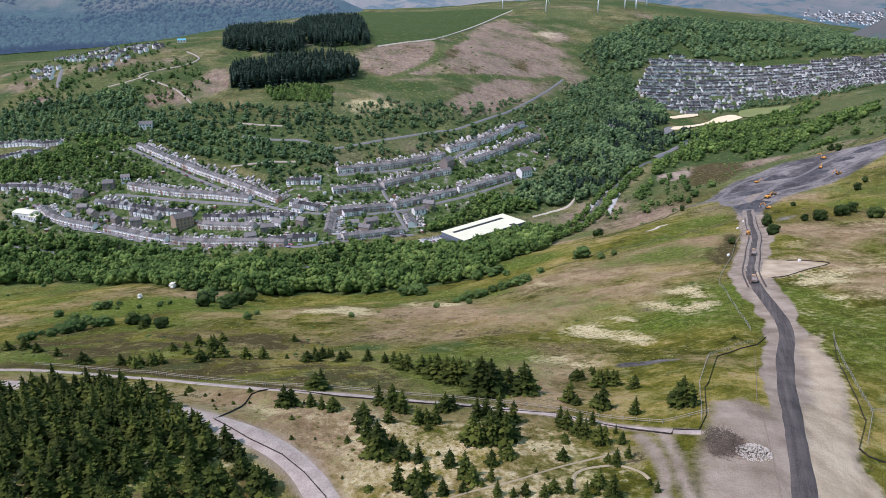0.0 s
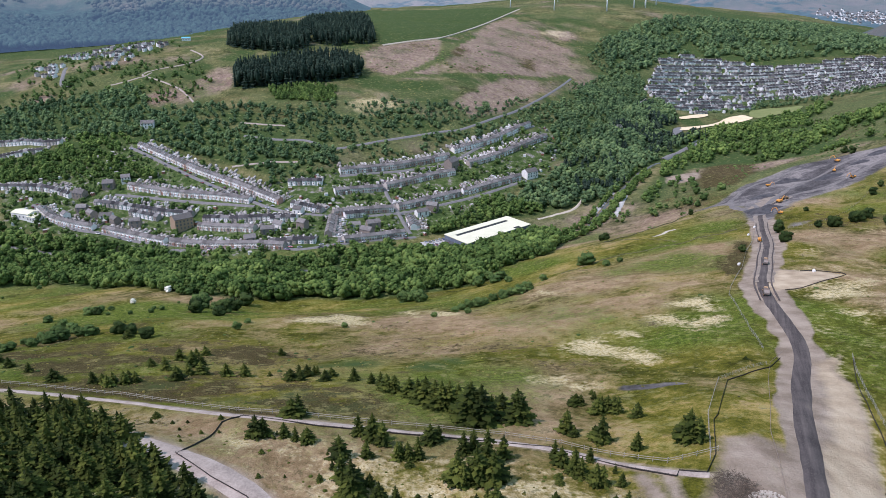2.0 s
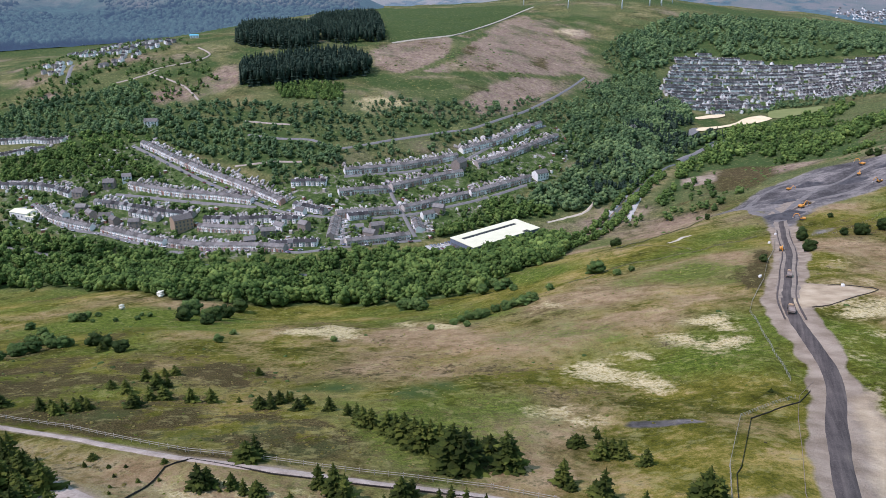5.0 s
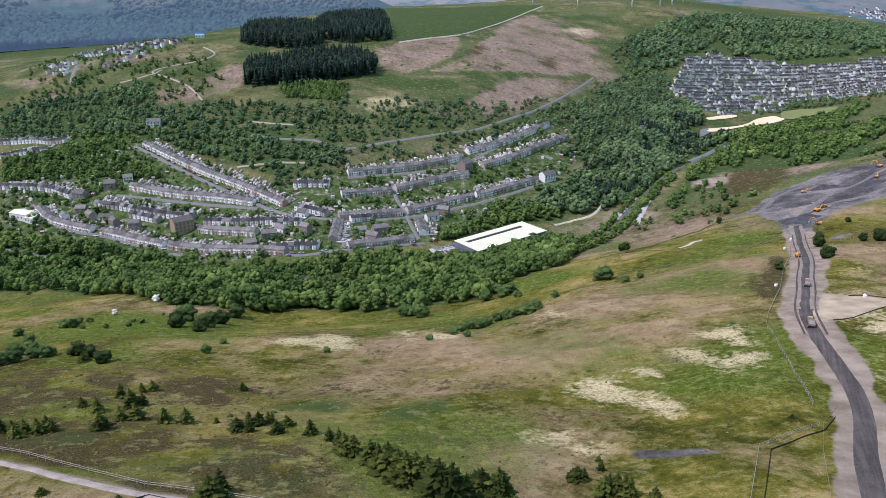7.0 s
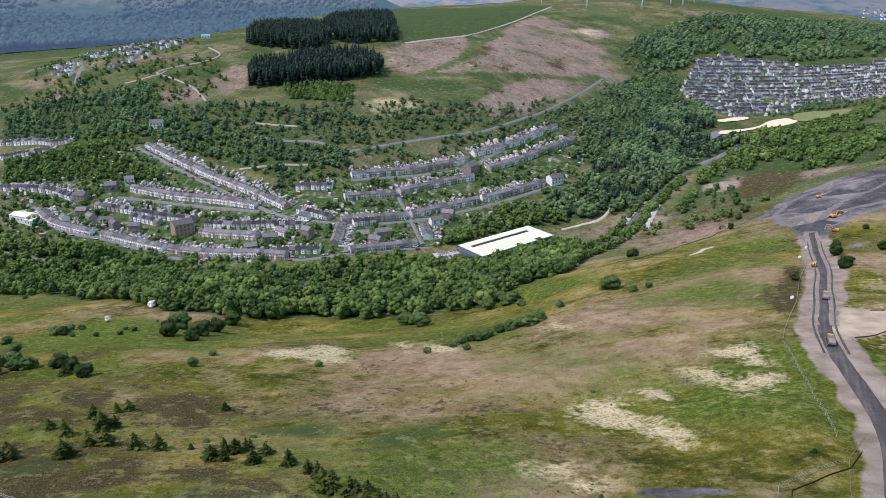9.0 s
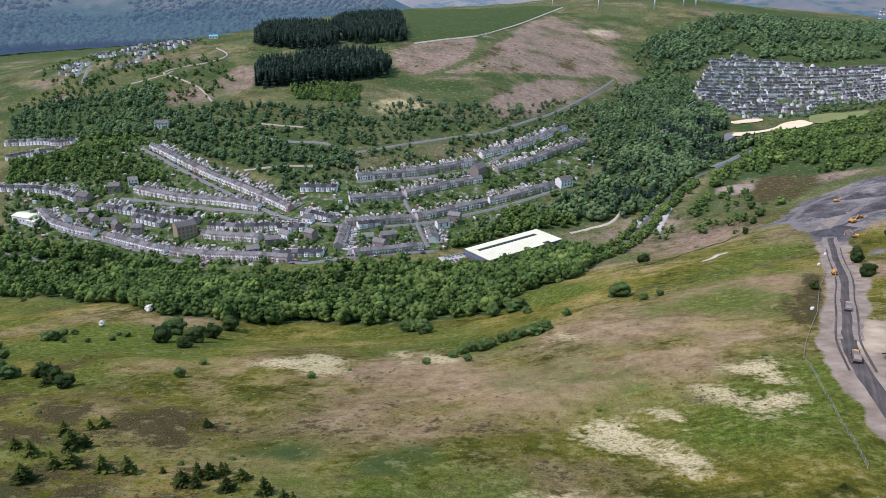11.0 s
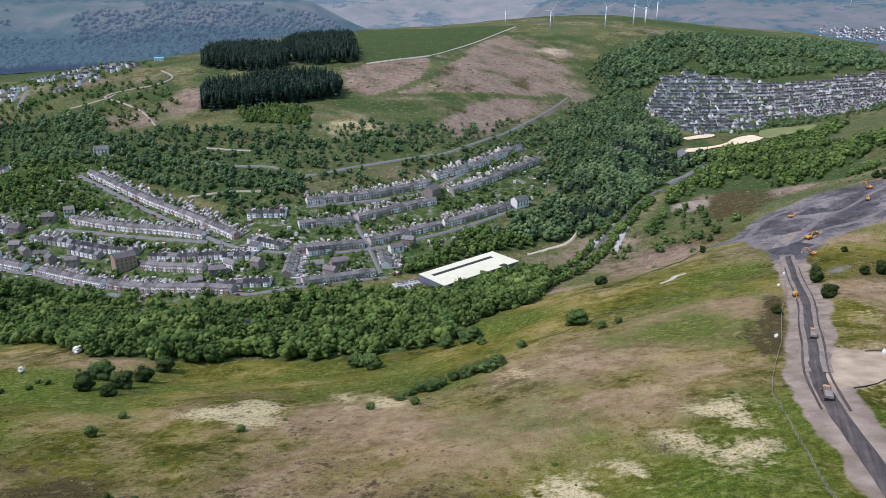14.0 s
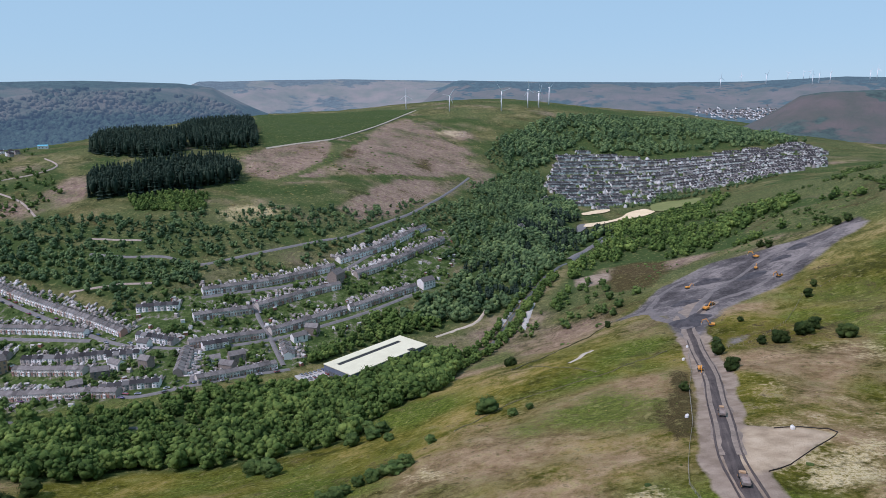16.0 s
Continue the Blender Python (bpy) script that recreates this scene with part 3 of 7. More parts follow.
    n.bump(n.math("ADD", n.math("ADD", small, n.noise(0.22, 6, 0.75)), n.math("MULTIPLY", tiny, 0.6)), 0.9, 0.45)
    return n.done(c, 0.97, 0, 0.03)


def leaf_material(name, a, b, c, scale=0.35, per_object=0.12, relief=0.9):
    n = Nodes(name)
    r = n.node("ShaderNodeNewGeometry").outputs["Random Per Island"]
    tree = n.node("ShaderNodeTexVoronoi", Scale=max(0.14, scale * 0.35))
    n.t.links.new(n.pos(), tree.inputs["Vector"])
    own = n.node("ShaderNodeSeparateColor")
    n.t.links.new(tree.outputs["Color"], own.inputs[0])
    k = n.math("ADD", n.math("ADD", n.math("MULTIPLY", n.fit(n.noise(scale, 3), 0.3, 0.7), 0.24), n.math("MULTIPLY", n.fit(n.noise(scale * 0.2, 3), 0.35, 0.65), 0.20)), n.math("ADD", n.math("MULTIPLY", r, 0.26), n.math("MULTIPLY", own.outputs[0], 0.30)))
    col = n.ramp(k, [(0.15, a), (0.5, b), (0.85, c)])
    o = n.node("ShaderNodeObjectInfo").outputs["Random"]
    h = n.t.nodes.new("ShaderNodeHueSaturation")
    n.put(h.inputs["Value"], n.fit(o, 0, 1, 1 - per_object, 1 + per_object))
    n.put(h.inputs["Color"], col)
    n.bump(n.noise(max(scale * 9, 1.4), 4, 0.75), 1.0, relief)
    return n.done(h.outputs[0], 0.85, 0, 0.08)


M_GROUND = ground_material()
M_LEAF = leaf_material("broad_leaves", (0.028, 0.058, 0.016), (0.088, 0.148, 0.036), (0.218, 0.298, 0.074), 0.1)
M_SCRUB = leaf_material("scrub_leaves", (0.038, 0.072, 0.021), (0.086, 0.142, 0.040), (0.175, 0.245, 0.07), 0.3)
M_NEEDLE = leaf_material("spruce_needles", (0.011, 0.018, 0.005), (0.036, 0.049, 0.009), (0.112, 0.128, 0.024), 0.5, 0.12, 0.1)
# leaf green with the blue of distance haze mixed into the colour
M_HAZY_LEAF = leaf_material("hazed_valley_leaves", (0.034, 0.066, 0.034), (0.090, 0.148, 0.063), (0.200, 0.278, 0.106), 0.08)
# dark needles, paler and bluer by haze painted into their colour
M_FIR = leaf_material("dark_hazed_plantation_needles", (0.013, 0.027, 0.020), (0.027, 0.047, 0.033), (0.048, 0.072, 0.046), 0.15, 0.12, 0.2)
M_GORSE = leaf_material("dark_gorse_leaves", (0.018, 0.036, 0.011), (0.040, 0.068, 0.019), (0.085, 0.125, 0.034), 0.4)
M_BLOSSOM = leaf_material("hawthorn_blossom", (0.60, 0.60, 0.48), (0.78, 0.77, 0.66), (0.86, 0.85, 0.76), 0.8, 0.12, 0.15)
M_BARK = plain("bark", (0.06, 0.045, 0.032), (0.13, 0.10, 0.075), 3, bump=0.03)


def haul_material():
    """Dark crushed shale, dusted and rutted along the way it runs."""
    n = Nodes("dark_haul_road")
    v = n.node("ShaderNodeMapping", Vector=n.pos(), Rotation=(0.0, 0.0, radians(23))).outputs[0]
    v = n.node("ShaderNodeMapping", Vector=v, Scale=(1.0, 0.045, 0.05)).outputs[0]
    rut = n.math("ADD", n.math("MULTIPLY", n.noise(0.9, 4, 0.6, v), 0.6), n.math("MULTIPLY", n.noise(0.12, 4, 0.6), 0.4))
    c = n.ramp(rut, [(0.38, (0.050, 0.042, 0.040)), (0.5, (0.080, 0.067, 0.063)), (0.59, (0.108, 0.090, 0.081)), (0.70, (0.18, 0.148, 0.12))])
    c = n.mix(n.fit(n.noise(3.0, 4, 0.7), 0.5, 0.75, 0.0, 0.4), c, (0.21, 0.18, 0.155))
    n.bump(rut, 0.7, 0.12)
    return n.done(c, 0.92, 0, 0.06)


M_ASPHALT = haul_material()
M_MUD = plain("rutted_mud", (0.155, 0.123, 0.098), (0.29, 0.232, 0.182), 0.22, 0.9, bump=0.08)
M_TARMAC = plain("street_tarmac", (0.125, 0.12, 0.118), (0.19, 0.182, 0.176), 0.25, 0.85)
M_TRACK = plain("stony_track", (0.23, 0.185, 0.155), (0.40, 0.335, 0.285), 0.35, 0.95, bump=0.06)
M_PATH = plain("worn_path", (0.36, 0.31, 0.24), (0.50, 0.44, 0.35), 0.5, 0.95)
M_FOOTPATH = plain("trodden_grass_path", (0.25, 0.20, 0.12), (0.36, 0.295, 0.19), 0.6, 0.95)
M_WATER = plain("river_water", (0.05, 0.055, 0.05), (0.14, 0.14, 0.13), 0.2, 0.5, spec=0.3)
M_CONCRETE = plain("pale_concrete", (0.33, 0.315, 0.29), (0.46, 0.44, 0.41), 0.4, 0.9)
M_SILT = plain("black_silt_fence", (0.012, 0.011, 0.01), (0.04, 0.035, 0.03), 2, 0.7)
M_WOOD = plain("weathered_timber", (0.26, 0.23, 0.19), (0.42, 0.38, 0.32), 2, 0.85)
M_SLATE = plain("slate_roof", (0.108, 0.100, 0.096), (0.20, 0.186, 0.176), 0.5, 0.85, spec=0.08, per_object=0.35, bump=0.05)
M_GLASS = plain("window_glass", (0.09, 0.098, 0.105), (0.16, 0.17, 0.18), 1, 0.15, spec=0.5)
M_BRICK = plain("red_brick", (0.25, 0.10, 0.07), (0.34, 0.16, 0.11), 2, 0.9)
M_STONE = plain("pennant_stone", (0.17, 0.14, 0.12), (0.29, 0.245, 0.21), 1.2, 0.9, per_object=0.2)
M_WHITE = plain("white_render", (0.66, 0.65, 0.62), (0.80, 0.79, 0.76), 0.4, 0.85)


def wall_material(name, tones):
    n = Nodes(name)
    r = n.node("ShaderNodeObjectInfo").outputs["Random"]
    k = n.t.nodes.new("ShaderNodeValToRGB")
    k.color_ramp.interpolation = "CONSTANT"
    while len(k.color_ramp.elements) < len(tones):
        k.color_ramp.elements.new(0.5)
    for e, (p, c) in zip(k.color_ramp.elements, tones):
        e.position, e.color = p, (*c, 1)
    n.put(k.inputs[0], r)
    dirt = n.fit(n.noise(0.8, 4), 0.35, 0.7)
    c = n.mix(n.math("MULTIPLY", dirt, 0.14), k.outputs[0], (0.2, 0.18, 0.16))
    return n.done(c, 0.88, 0, 0.2)


def island_wall_material():
    """The same tones, house by house, where many are one mesh."""
    n = Nodes("far_house_walls")
    r = n.node("ShaderNodeNewGeometry").outputs["Random Per Island"]
    c = n.ramp(r, [(0.0, (0.88, 0.87, 0.86)), (0.46, (0.84, 0.82, 0.80)), (0.50, (0.33, 0.30, 0.28)), (0.6, (0.48, 0.45, 0.42)), (0.8, (0.30, 0.27, 0.25)), (0.9, (0.40, 0.36, 0.33)), (1.0, (0.86, 0.85, 0.84))])
    return n.done(n.mix(n.math("MULTIPLY", n.noise(0.6, 3), 0.15), c, (0.25, 0.22, 0.2)), 0.9, 0, 0.2)


def island_slate_material():
    """Slate, roof by roof, where many are one mesh."""
    n = Nodes("far_slate_roofs")
    r = n.node("ShaderNodeNewGeometry").outputs["Random Per Island"]
    c = n.ramp(r, [(0.0, (0.026, 0.026, 0.028)), (0.6, (0.052, 0.050, 0.052)), (0.85, (0.10, 0.096, 0.096)), (1.0, (0.26, 0.25, 0.24))])
    return n.done(n.mix(n.math("MULTIPLY", n.noise(0.5, 4), 0.4), c, (0.06, 0.058, 0.057)), 0.9, 0, 0.04)


PALE_FRONTS = [(0.0, (0.85, 0.84, 0.82)), (0.38, (0.76, 0.73, 0.66)), (0.50, (0.36, 0.31, 0.27)), (0.60, (0.52, 0.49, 0.46)), (0.70, (0.68, 0.58, 0.50)), (0.76, (0.42, 0.24, 0.19)), (0.79, (0.86, 0.85, 0.83))]
STONE_FRONTS = [(0.0, (0.36, 0.32, 0.285)), (0.24, (0.50, 0.46, 0.42)), (0.42, (0.80, 0.78, 0.74)), (0.62, (0.235, 0.205, 0.185)), (0.78, (0.56, 0.51, 0.45)), (0.86, (0.38, 0.235, 0.185)), (0.90, (0.84, 0.83, 0.81))]
M_WALL, M_WALL_STONE, M_WALLS, M_SLATES = wall_material("pale_house_walls", PALE_FRONTS), wall_material("stone_house_walls", STONE_FRONTS), island_wall_material(), island_slate_material()


# ---- building tools ----
def mesh_arrays(name, v, f, mats, index=None, smooth=False):
    me = bpy.data.meshes.new(name)
    v, f = np.asarray(v, np.float32), np.asarray(f, np.int32)
    k = f.shape[1]
    me.vertices.add(len(v))
    me.vertices.foreach_set("co", v.ravel())
    me.loops.add(f.size)
    me.loops.foreach_set("vertex_index", f.ravel())
    me.polygons.add(len(f))
    me.polygons.foreach_set("loop_start", np.arange(0, f.size, k, dtype=np.int32))
    me.polygons.foreach_set("loop_total", np.full(len(f), k, np.int32))
    for m in mats:
        me.materials.append(m)
    if index is not None:
        me.polygons.foreach_set("material_index", np.asarray(index, np.int32))
    if smooth:
        me.polygons.foreach_set("use_smooth", np.ones(len(f), bool))
    me.update(calc_edges=True)
    me.validate()
    return me


def bm_mesh(name, bm, *mats, smooth=False):
    me = bpy.data.meshes.new(name)
    bmesh.ops.recalc_face_normals(bm, faces=bm.faces)
    bm.to_mesh(me)
    bm.free()
    for m in mats:
        me.materials.append(m)
    if smooth:
        me.polygons.foreach_set("use_smooth", np.ones(len(me.polygons), bool))
    return me


def part(name, data, parent, label=""):
    """One mesh as a part of a thing."""
    ob = new(name, data)
    ob.parent = parent
    return tagged(ob, label)


def box(bm, x0, x1, y0, y1, z0, z1, index=0, bevel=0.0):
    m = Matrix.LocRotScale(((x0 + x1) / 2, (y0 + y1) / 2, (z0 + z1) / 2), None, (x1 - x0, y1 - y0, z1 - z0))
    r = bmesh.ops.create_cube(bm, size=1, matrix=m)
    faces = {f for v in r["verts"] for f in v.link_faces}
    for f in faces:
        f.material_index = index
    if bevel:
        bmesh.ops.bevel(bm, geom=list({e for f in faces for e in f.edges}), offset=bevel, segments=1, affect="EDGES")
    return r["verts"]


def rod(bm, a, b, r0, r1=None, sides=8, index=0):
    a, b = Vector(a), Vector(b)
    r1 = r0 if r1 is None else r1
    q = (b - a).to_track_quat("Z", "Y").to_matrix().to_4x4()
    before = len(bm.faces)
    bmesh.ops.create_cone(bm, cap_ends=True, segments=sides, radius1=r0, radius2=max(r1, 0.001), depth=(b - a).length, matrix=Matrix.Translation((a + b) / 2) @ q)
    bm.faces.ensure_lookup_table()
    for f in bm.faces[before:]:
        f.material_index = index


def ribbon(name, pts, width, mat, lift, thick=0.0, label="", category="", step=2.0, wander=0.0, seed=0, tag="structure"):
    """A strip that follows the ground along a line."""
    p = smooth_line(pts, step)
    t = np.gradient(p, axis=0)
    t /= np.linalg.norm(t, axis=1)[:, None]
    nrm = np.stack([t[:, 1], -t[:, 0]], 1)
    s = np.r_[0, np.cumsum(np.hypot(*np.diff(p, axis=0).T))]
    cols = np.linspace(-0.5, 0.5, 5)
    wob = 1 + wander * fbm(s, s * 0 + seed * 9.0, 9, 3, seed) * 2
    side = wander * width * fbm(s, s * 0 + 5.5, 14, 3, seed + 40)
    v = []
    for c in cols:
        q = p + nrm * (c * width * wob + side)[:, None]
        z = ground_z(q[:, 0], q[:, 1]) + lift - (abs(c) > 0.4) * lift * 1.3
        v.append(np.column_stack([q, z]))
    n, k = len(p), len(cols)
    v = np.concatenate(v)
    i = np.arange(n - 1)
    f = np.concatenate([np.stack([c * n + i, (c + 1) * n + i, (c + 1) * n + i + 1, c * n + i + 1], 1) for c in range(k - 1)])
    return tagged(new(name, mesh_arrays(name, v, f, [mat], smooth=True)), label, category, kind=tag)


# ---- the ground: one sheet to the horizon ----
def build_ground():
    radii = np.concatenate([[3, 10, 18, 26], np.geomspace(34, 4850, 500)])
    ang = np.radians(np.concatenate([np.arange(-180, -47, 3.5), np.linspace(-47, 47, 250), np.arange(50, 179, 3.5)]))
    A, R = np.meshgrid(ang, radii)
    x, y = POLE[0] + R * np.sin(A), POLE[1] + R * np.cos(A)
    z = ground_z(x, y)
    n, m = z.shape
    i, j = np.meshgrid(np.arange(n - 1), np.arange(m), indexing="ij")
    k = (j + 1) % m
    f = np.stack([i * m + j, i * m + k, (i + 1) * m + k, (i + 1) * m + j], -1).reshape(-1, 4)[:, ::-1]
    # woodland floors and the river bed lie as they are; cover masks
    xf, yf = x.ravel(), y.ravel()
    pale = np.zeros_like(xf)
    for q in PALE_GRASS:
        pale = np.maximum(pale, zone(xf, yf, q, 11) * (0.80 + fbm(xf, yf, 9, 2, 13) * 0.7))
    pale = np.maximum(pale, zone(xf, yf, DRY_BANK, 14) * 0.41)
    rr = np.hypot(xf, yf + 40)
    pink = np.maximum.reduce([zone(xf, yf, HEATH_HILL, 60) * (0.58 + fbm(xf, yf, 60, 4, 6) * 2.4), *[zone(xf, yf, q, 16) * (1.05 + fbm(xf, yf, 60, 4, 6) * 1.7) for q in HILL_HEATHS], zone(xf, yf, HEATH_MID, 50) * np.clip((xf + 60) / 60, 0.45, 1) * (0.95 + fbm(xf, yf, 35, 4, 55) * 2.0), 0.24 + fbm(xf, yf, 80, 4, 5) * 2.6 - 0.3 * np.clip((yf - 700) / 150, 0, 1)] + [zone(xf, yf, q, 20) * 0.9 for q in HEATHS])
    lush = np.maximum.reduce([zone(xf, yf, q, 26) * 0.85 for q in LUSH] + [zone(xf, yf, q, 20) for q in (GREEN_PITCH, GREEN_SLOPE, *BANK_FIELDS)] + [0.25 + fbm(xf, yf, 55, 4, 8) * 2.6 + 0.12 * np.clip((yf - 700) / 150, 0, 1), zone(xf, yf, SCRUB["hill"], 60) * 0.75, zone(xf, yf, SCRUB["west"], 60) * 0.72])
    lush *= 1 - 0.75 * np.clip(zone(xf, yf, BROWN_MOOR, 20) + zone(xf, yf, DRY_BANK, 14) + zone(xf, yf, DRY_BETWEEN, 10), 0, 1)
    for q in HILL_HEATHS:
        lush *= 1 - 0.7 * zone(xf, yf, q, 30)
    lush = np.where(zone(xf, yf, HEATH_HILL, 60) > 0.4, lush * 0.5, lush)
    hea = np.maximum.reduce([zone(xf, yf, WEST_MOOR, 40) * (0.40 + fbm(xf, yf, 22, 4, 27) * 2.0), zone(xf, yf, BROWN_MOOR, 16) * (0.68 + fbm(xf, yf, 15, 3, 26) * 1.9), zone(xf, yf, DRY_BETWEEN, 8) * 0.36, zone(xf, yf, DEEP_GRASS, 8) * 0.35, zone(xf, yf, HEATHER_BANK, 20) * 1.05, 0.10 + fbm(xf, yf, 45, 4, 15) * 1.2])
    pink *= 1 - 0.7 * zone(xf, yf, BROWN_MOOR, 20)
    pale = np.maximum.reduce([pale, zone(xf, yf, DRY_BETWEEN, 8) * 0.36, zone(xf, yf, SPRUCE_STAND, 8) * 0.3])
    pink = np.maximum(pink, zone(xf, yf, EAST_FIELD, 40) * (0.62 + fbm(xf, yf, 40, 3, 34) * 1.6))
    pale = np.maximum(pale, zone(xf, yf, EAST_FIELD, 40) * (0.2 + fbm(xf, yf, 30, 3, 33) * 0.9))
    for q in DARK_HEATH:
        hea = np.maximum(hea, zone(xf, yf, q, 9) * (0.85 + fbm(xf, yf, 9, 2, 66) * 0.8))
    for q in HEATHER_BEDS:
        hea = np.maximum(hea, zone(xf, yf, q, 3) * (0.95 + fbm(xf, yf, 6, 2, 67) * 0.9))
    for q in BURNT_HEATH:
        hea = np.maximum(hea, zone(xf, yf, q, 18) * (0.62 + fbm(xf, yf, 22, 3, 68) * 0.9))
    for q in HILL_LANES:
        lane = np.clip(1.4 - from_line(xf, yf, q) / 7.0, 0, 1)
        pink, lush, hea = pink * (1 - lane), np.maximum(lush, lane), hea * (1 - lane)
    for q in STRAW_HILL:
        pale = np.maximum(pale, zone(xf, yf, q, 16) * (0.62 + fbm(xf, yf, 20, 3, 69) * 1.2))
    road = from_line(xf, yf, HAUL_ROAD)
    dirt = np.clip(0.5 + (5.2 + 2.3 * np.clip((yf - 190) / 60, 0, 1) + fbm(xf, yf, 12, 2, 44) * 4 - road) / 2.4, 0, 1)
    for q, w in ((BANK, 5), (PAD, 4), (YARD, 9), (HEATHS[3], 12)):
        dirt = np.maximum(dirt, zone(xf, yf, q, w))
    dirt = np.maximum.reduce([dirt, np.clip(1.2 - from_line(xf, yf, TRACK_LOWER) / 5.5, 0, 1) * 0.85, np.clip(1.1 - from_line(xf, yf, TRACK_UPPER) / 3.2, 0, 1) * 0.7, zone(xf, yf, BARE_TOP, 20) * 0.6, *[np.clip(1.0 - from_line(xf, yf, q) / 3.4, 0, 1) * 0.75 for q in PATHS[2:]]])
    for q in (BANK, PAD):
        pale = np.maximum(pale, zone(xf, yf, q, 6))
    spoil = np.maximum.reduce([zone(xf, yf, TIP, 12), zone(xf, yf, PAD_UP, 8) * 0.7, zone(xf, yf, SCAR, 3) * 0.8])
    wood = np.maximum.reduce([zone(xf, yf, q, 18) for q in (*WOODS.values(), *PLANTATIONS.values(), YOUNG_WOOD)] + [np.clip((rr - 1650) / 300, 0, 1) * np.clip(0.45 + fbm(xf, yf, 330, 4, 61) * 2.2, 0, 1)])
    hill = np.clip((yf - 780) / 120, 0, 1) * np.clip((1900 - rr) / 200, 0, 1)
    wood = np.maximum.reduce([wood, hill * (0.42 + fbm(xf, yf, 36, 4, 91) * 2.8) * (1 - 0.6 * np.clip(pink, 0, 1)), zone(xf, yf, SCRUB["hill"], 40) * (0.5 + fbm(xf, yf, 24, 3, 93) * 2.0) * (1 - 0.6 * np.clip(pink, 0, 1)), zone(xf, yf, BROWN_MOOR, 16) * (0.16 + fbm(xf, yf, 12, 3, 92) * 1.0)])
    wood = np.maximum.reduce([wood, zone(xf, yf, GREEN_FIELD, 8) * 1.1] + [zone(xf, yf, q, 8) * (0.62 + fbm(xf, yf, 8, 3, 94) * 0.9) for q in EMERALD])
    pink, pale = pink * (1 - zone(xf, yf, GREEN_FIELD, 8)), pale * (1 - zone(xf, yf, GREEN_FIELD, 8))
    for q in BANK_FIELDS:
        wood *= 1 - zone(xf, yf, q, 12)
    urban = np.maximum(zone(xf, yf, TOWN, 16), zone(xf, yf, FAR_TOWN, 16)) * 0.9
    one = np.ones_like(xf)
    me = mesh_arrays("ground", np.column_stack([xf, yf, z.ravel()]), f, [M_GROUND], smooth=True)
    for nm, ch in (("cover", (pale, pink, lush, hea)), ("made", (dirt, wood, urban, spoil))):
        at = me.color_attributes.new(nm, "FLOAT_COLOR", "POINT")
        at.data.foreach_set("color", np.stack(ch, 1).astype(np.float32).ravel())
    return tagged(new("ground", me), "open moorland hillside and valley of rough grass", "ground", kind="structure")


build_ground()
ribbon("road", HAUL_ROAD[13:] + [(216, 474), (230, 500), (250, 522)], 8.6, M_MUD, 0.22, label="rutted muddy edge of the haul road", category="road", step=1.5, wander=0.25, seed=31)
ribbon("road", HAUL_ROAD, 4.6, M_ASPHALT, 0.30, label="dark compacted haul road across the hillside", category="road", step=1.5, wander=0.12)
for side in (-3.0, 3.1):
    ribbon("track", [(x + side * 0.92, y - side * 0.4) for x, y in HAUL_ROAD[12:20]], 0.7, M_ASPHALT, 0.30, label="dark wheel rut beside the haul road", category="rut", step=1.5, wander=0.5, seed=int(50 + side))
ribbon("track", TRACK_UPPER, 2.2, M_TRACK, 0.2, label="pale stony track crossing the slope", category="track", wander=0.45, seed=2, step=1.2)
ribbon("track", TRACK_LOWER, 6.0, M_TRACK, 0.30, label="wide pinkish gravel forest track", category="track", wander=0.15, seed=3)
for k, q in enumerate(PATHS[:2]):
    ribbon("path", q, 0.5 if k != 1 else 0.8, M_FOOTPATH, 0.15, label="narrow worn path through dry grass", category="path", step=1, wander=0.3, seed=5 + k)
ribbon("road", HILL_ROAD, 4.6, M_TARMAC, 0.8, label="grey mountain road climbing the hillside", category="road", step=6)
ribbon("track", ZIGZAG, 3.0, M_TRACK, 0.8, label="pale hill track in bends", category="track", step=6)
ribbon("track", RIDGE_TRACK, 4.0, M_PATH, 1.2, label="pale track along the ridge field", category="track", step=8)
ribbon("road", VALLEY_ROAD, 8.0, M_TARMAC, 1.0, label="grey valley road among trees", category="road", step=6)
ribbon("water", RIVER, 4.0, M_WATER, 0.7, label="shallow river on the valley floor", category="river", step=5, wander=0.2)
for q in HILL_TRACKS:
    ribbon("track", q, 2.8, M_TRACK, 0.8, label="pale track among hillside scrub", category="track", step=5)
ribbon("road", VILLAGE_ROAD, 7.0, M_TARMAC, 1.0, label="grey village road on the hillside", category="road", step=6)
ribbon("track", HILL_PATH, 2.6, M_TRACK, 0.8, label="pale hill track beside the wood", category="track", step=6)
ribbon("pavement", [(-245, 584), (-228.6, 579), (-205.8, 569)], 9.0, M_TARMAC, 0.6, label="grey ball court below the street", category="court", step=3)
ribbon("pavement", [(-271.7, 589.5), (-255.3, 585)], 8.0, M_TARMAC, 0.6, label="dark car park below the street", category="car park", step=3)
ribbon("pavement", [(-20, 579), (-6, 586), (8, 593)], 15.0, M_CONCRETE, 0.5, label="pale car park beside the works", category="car park", step=3)


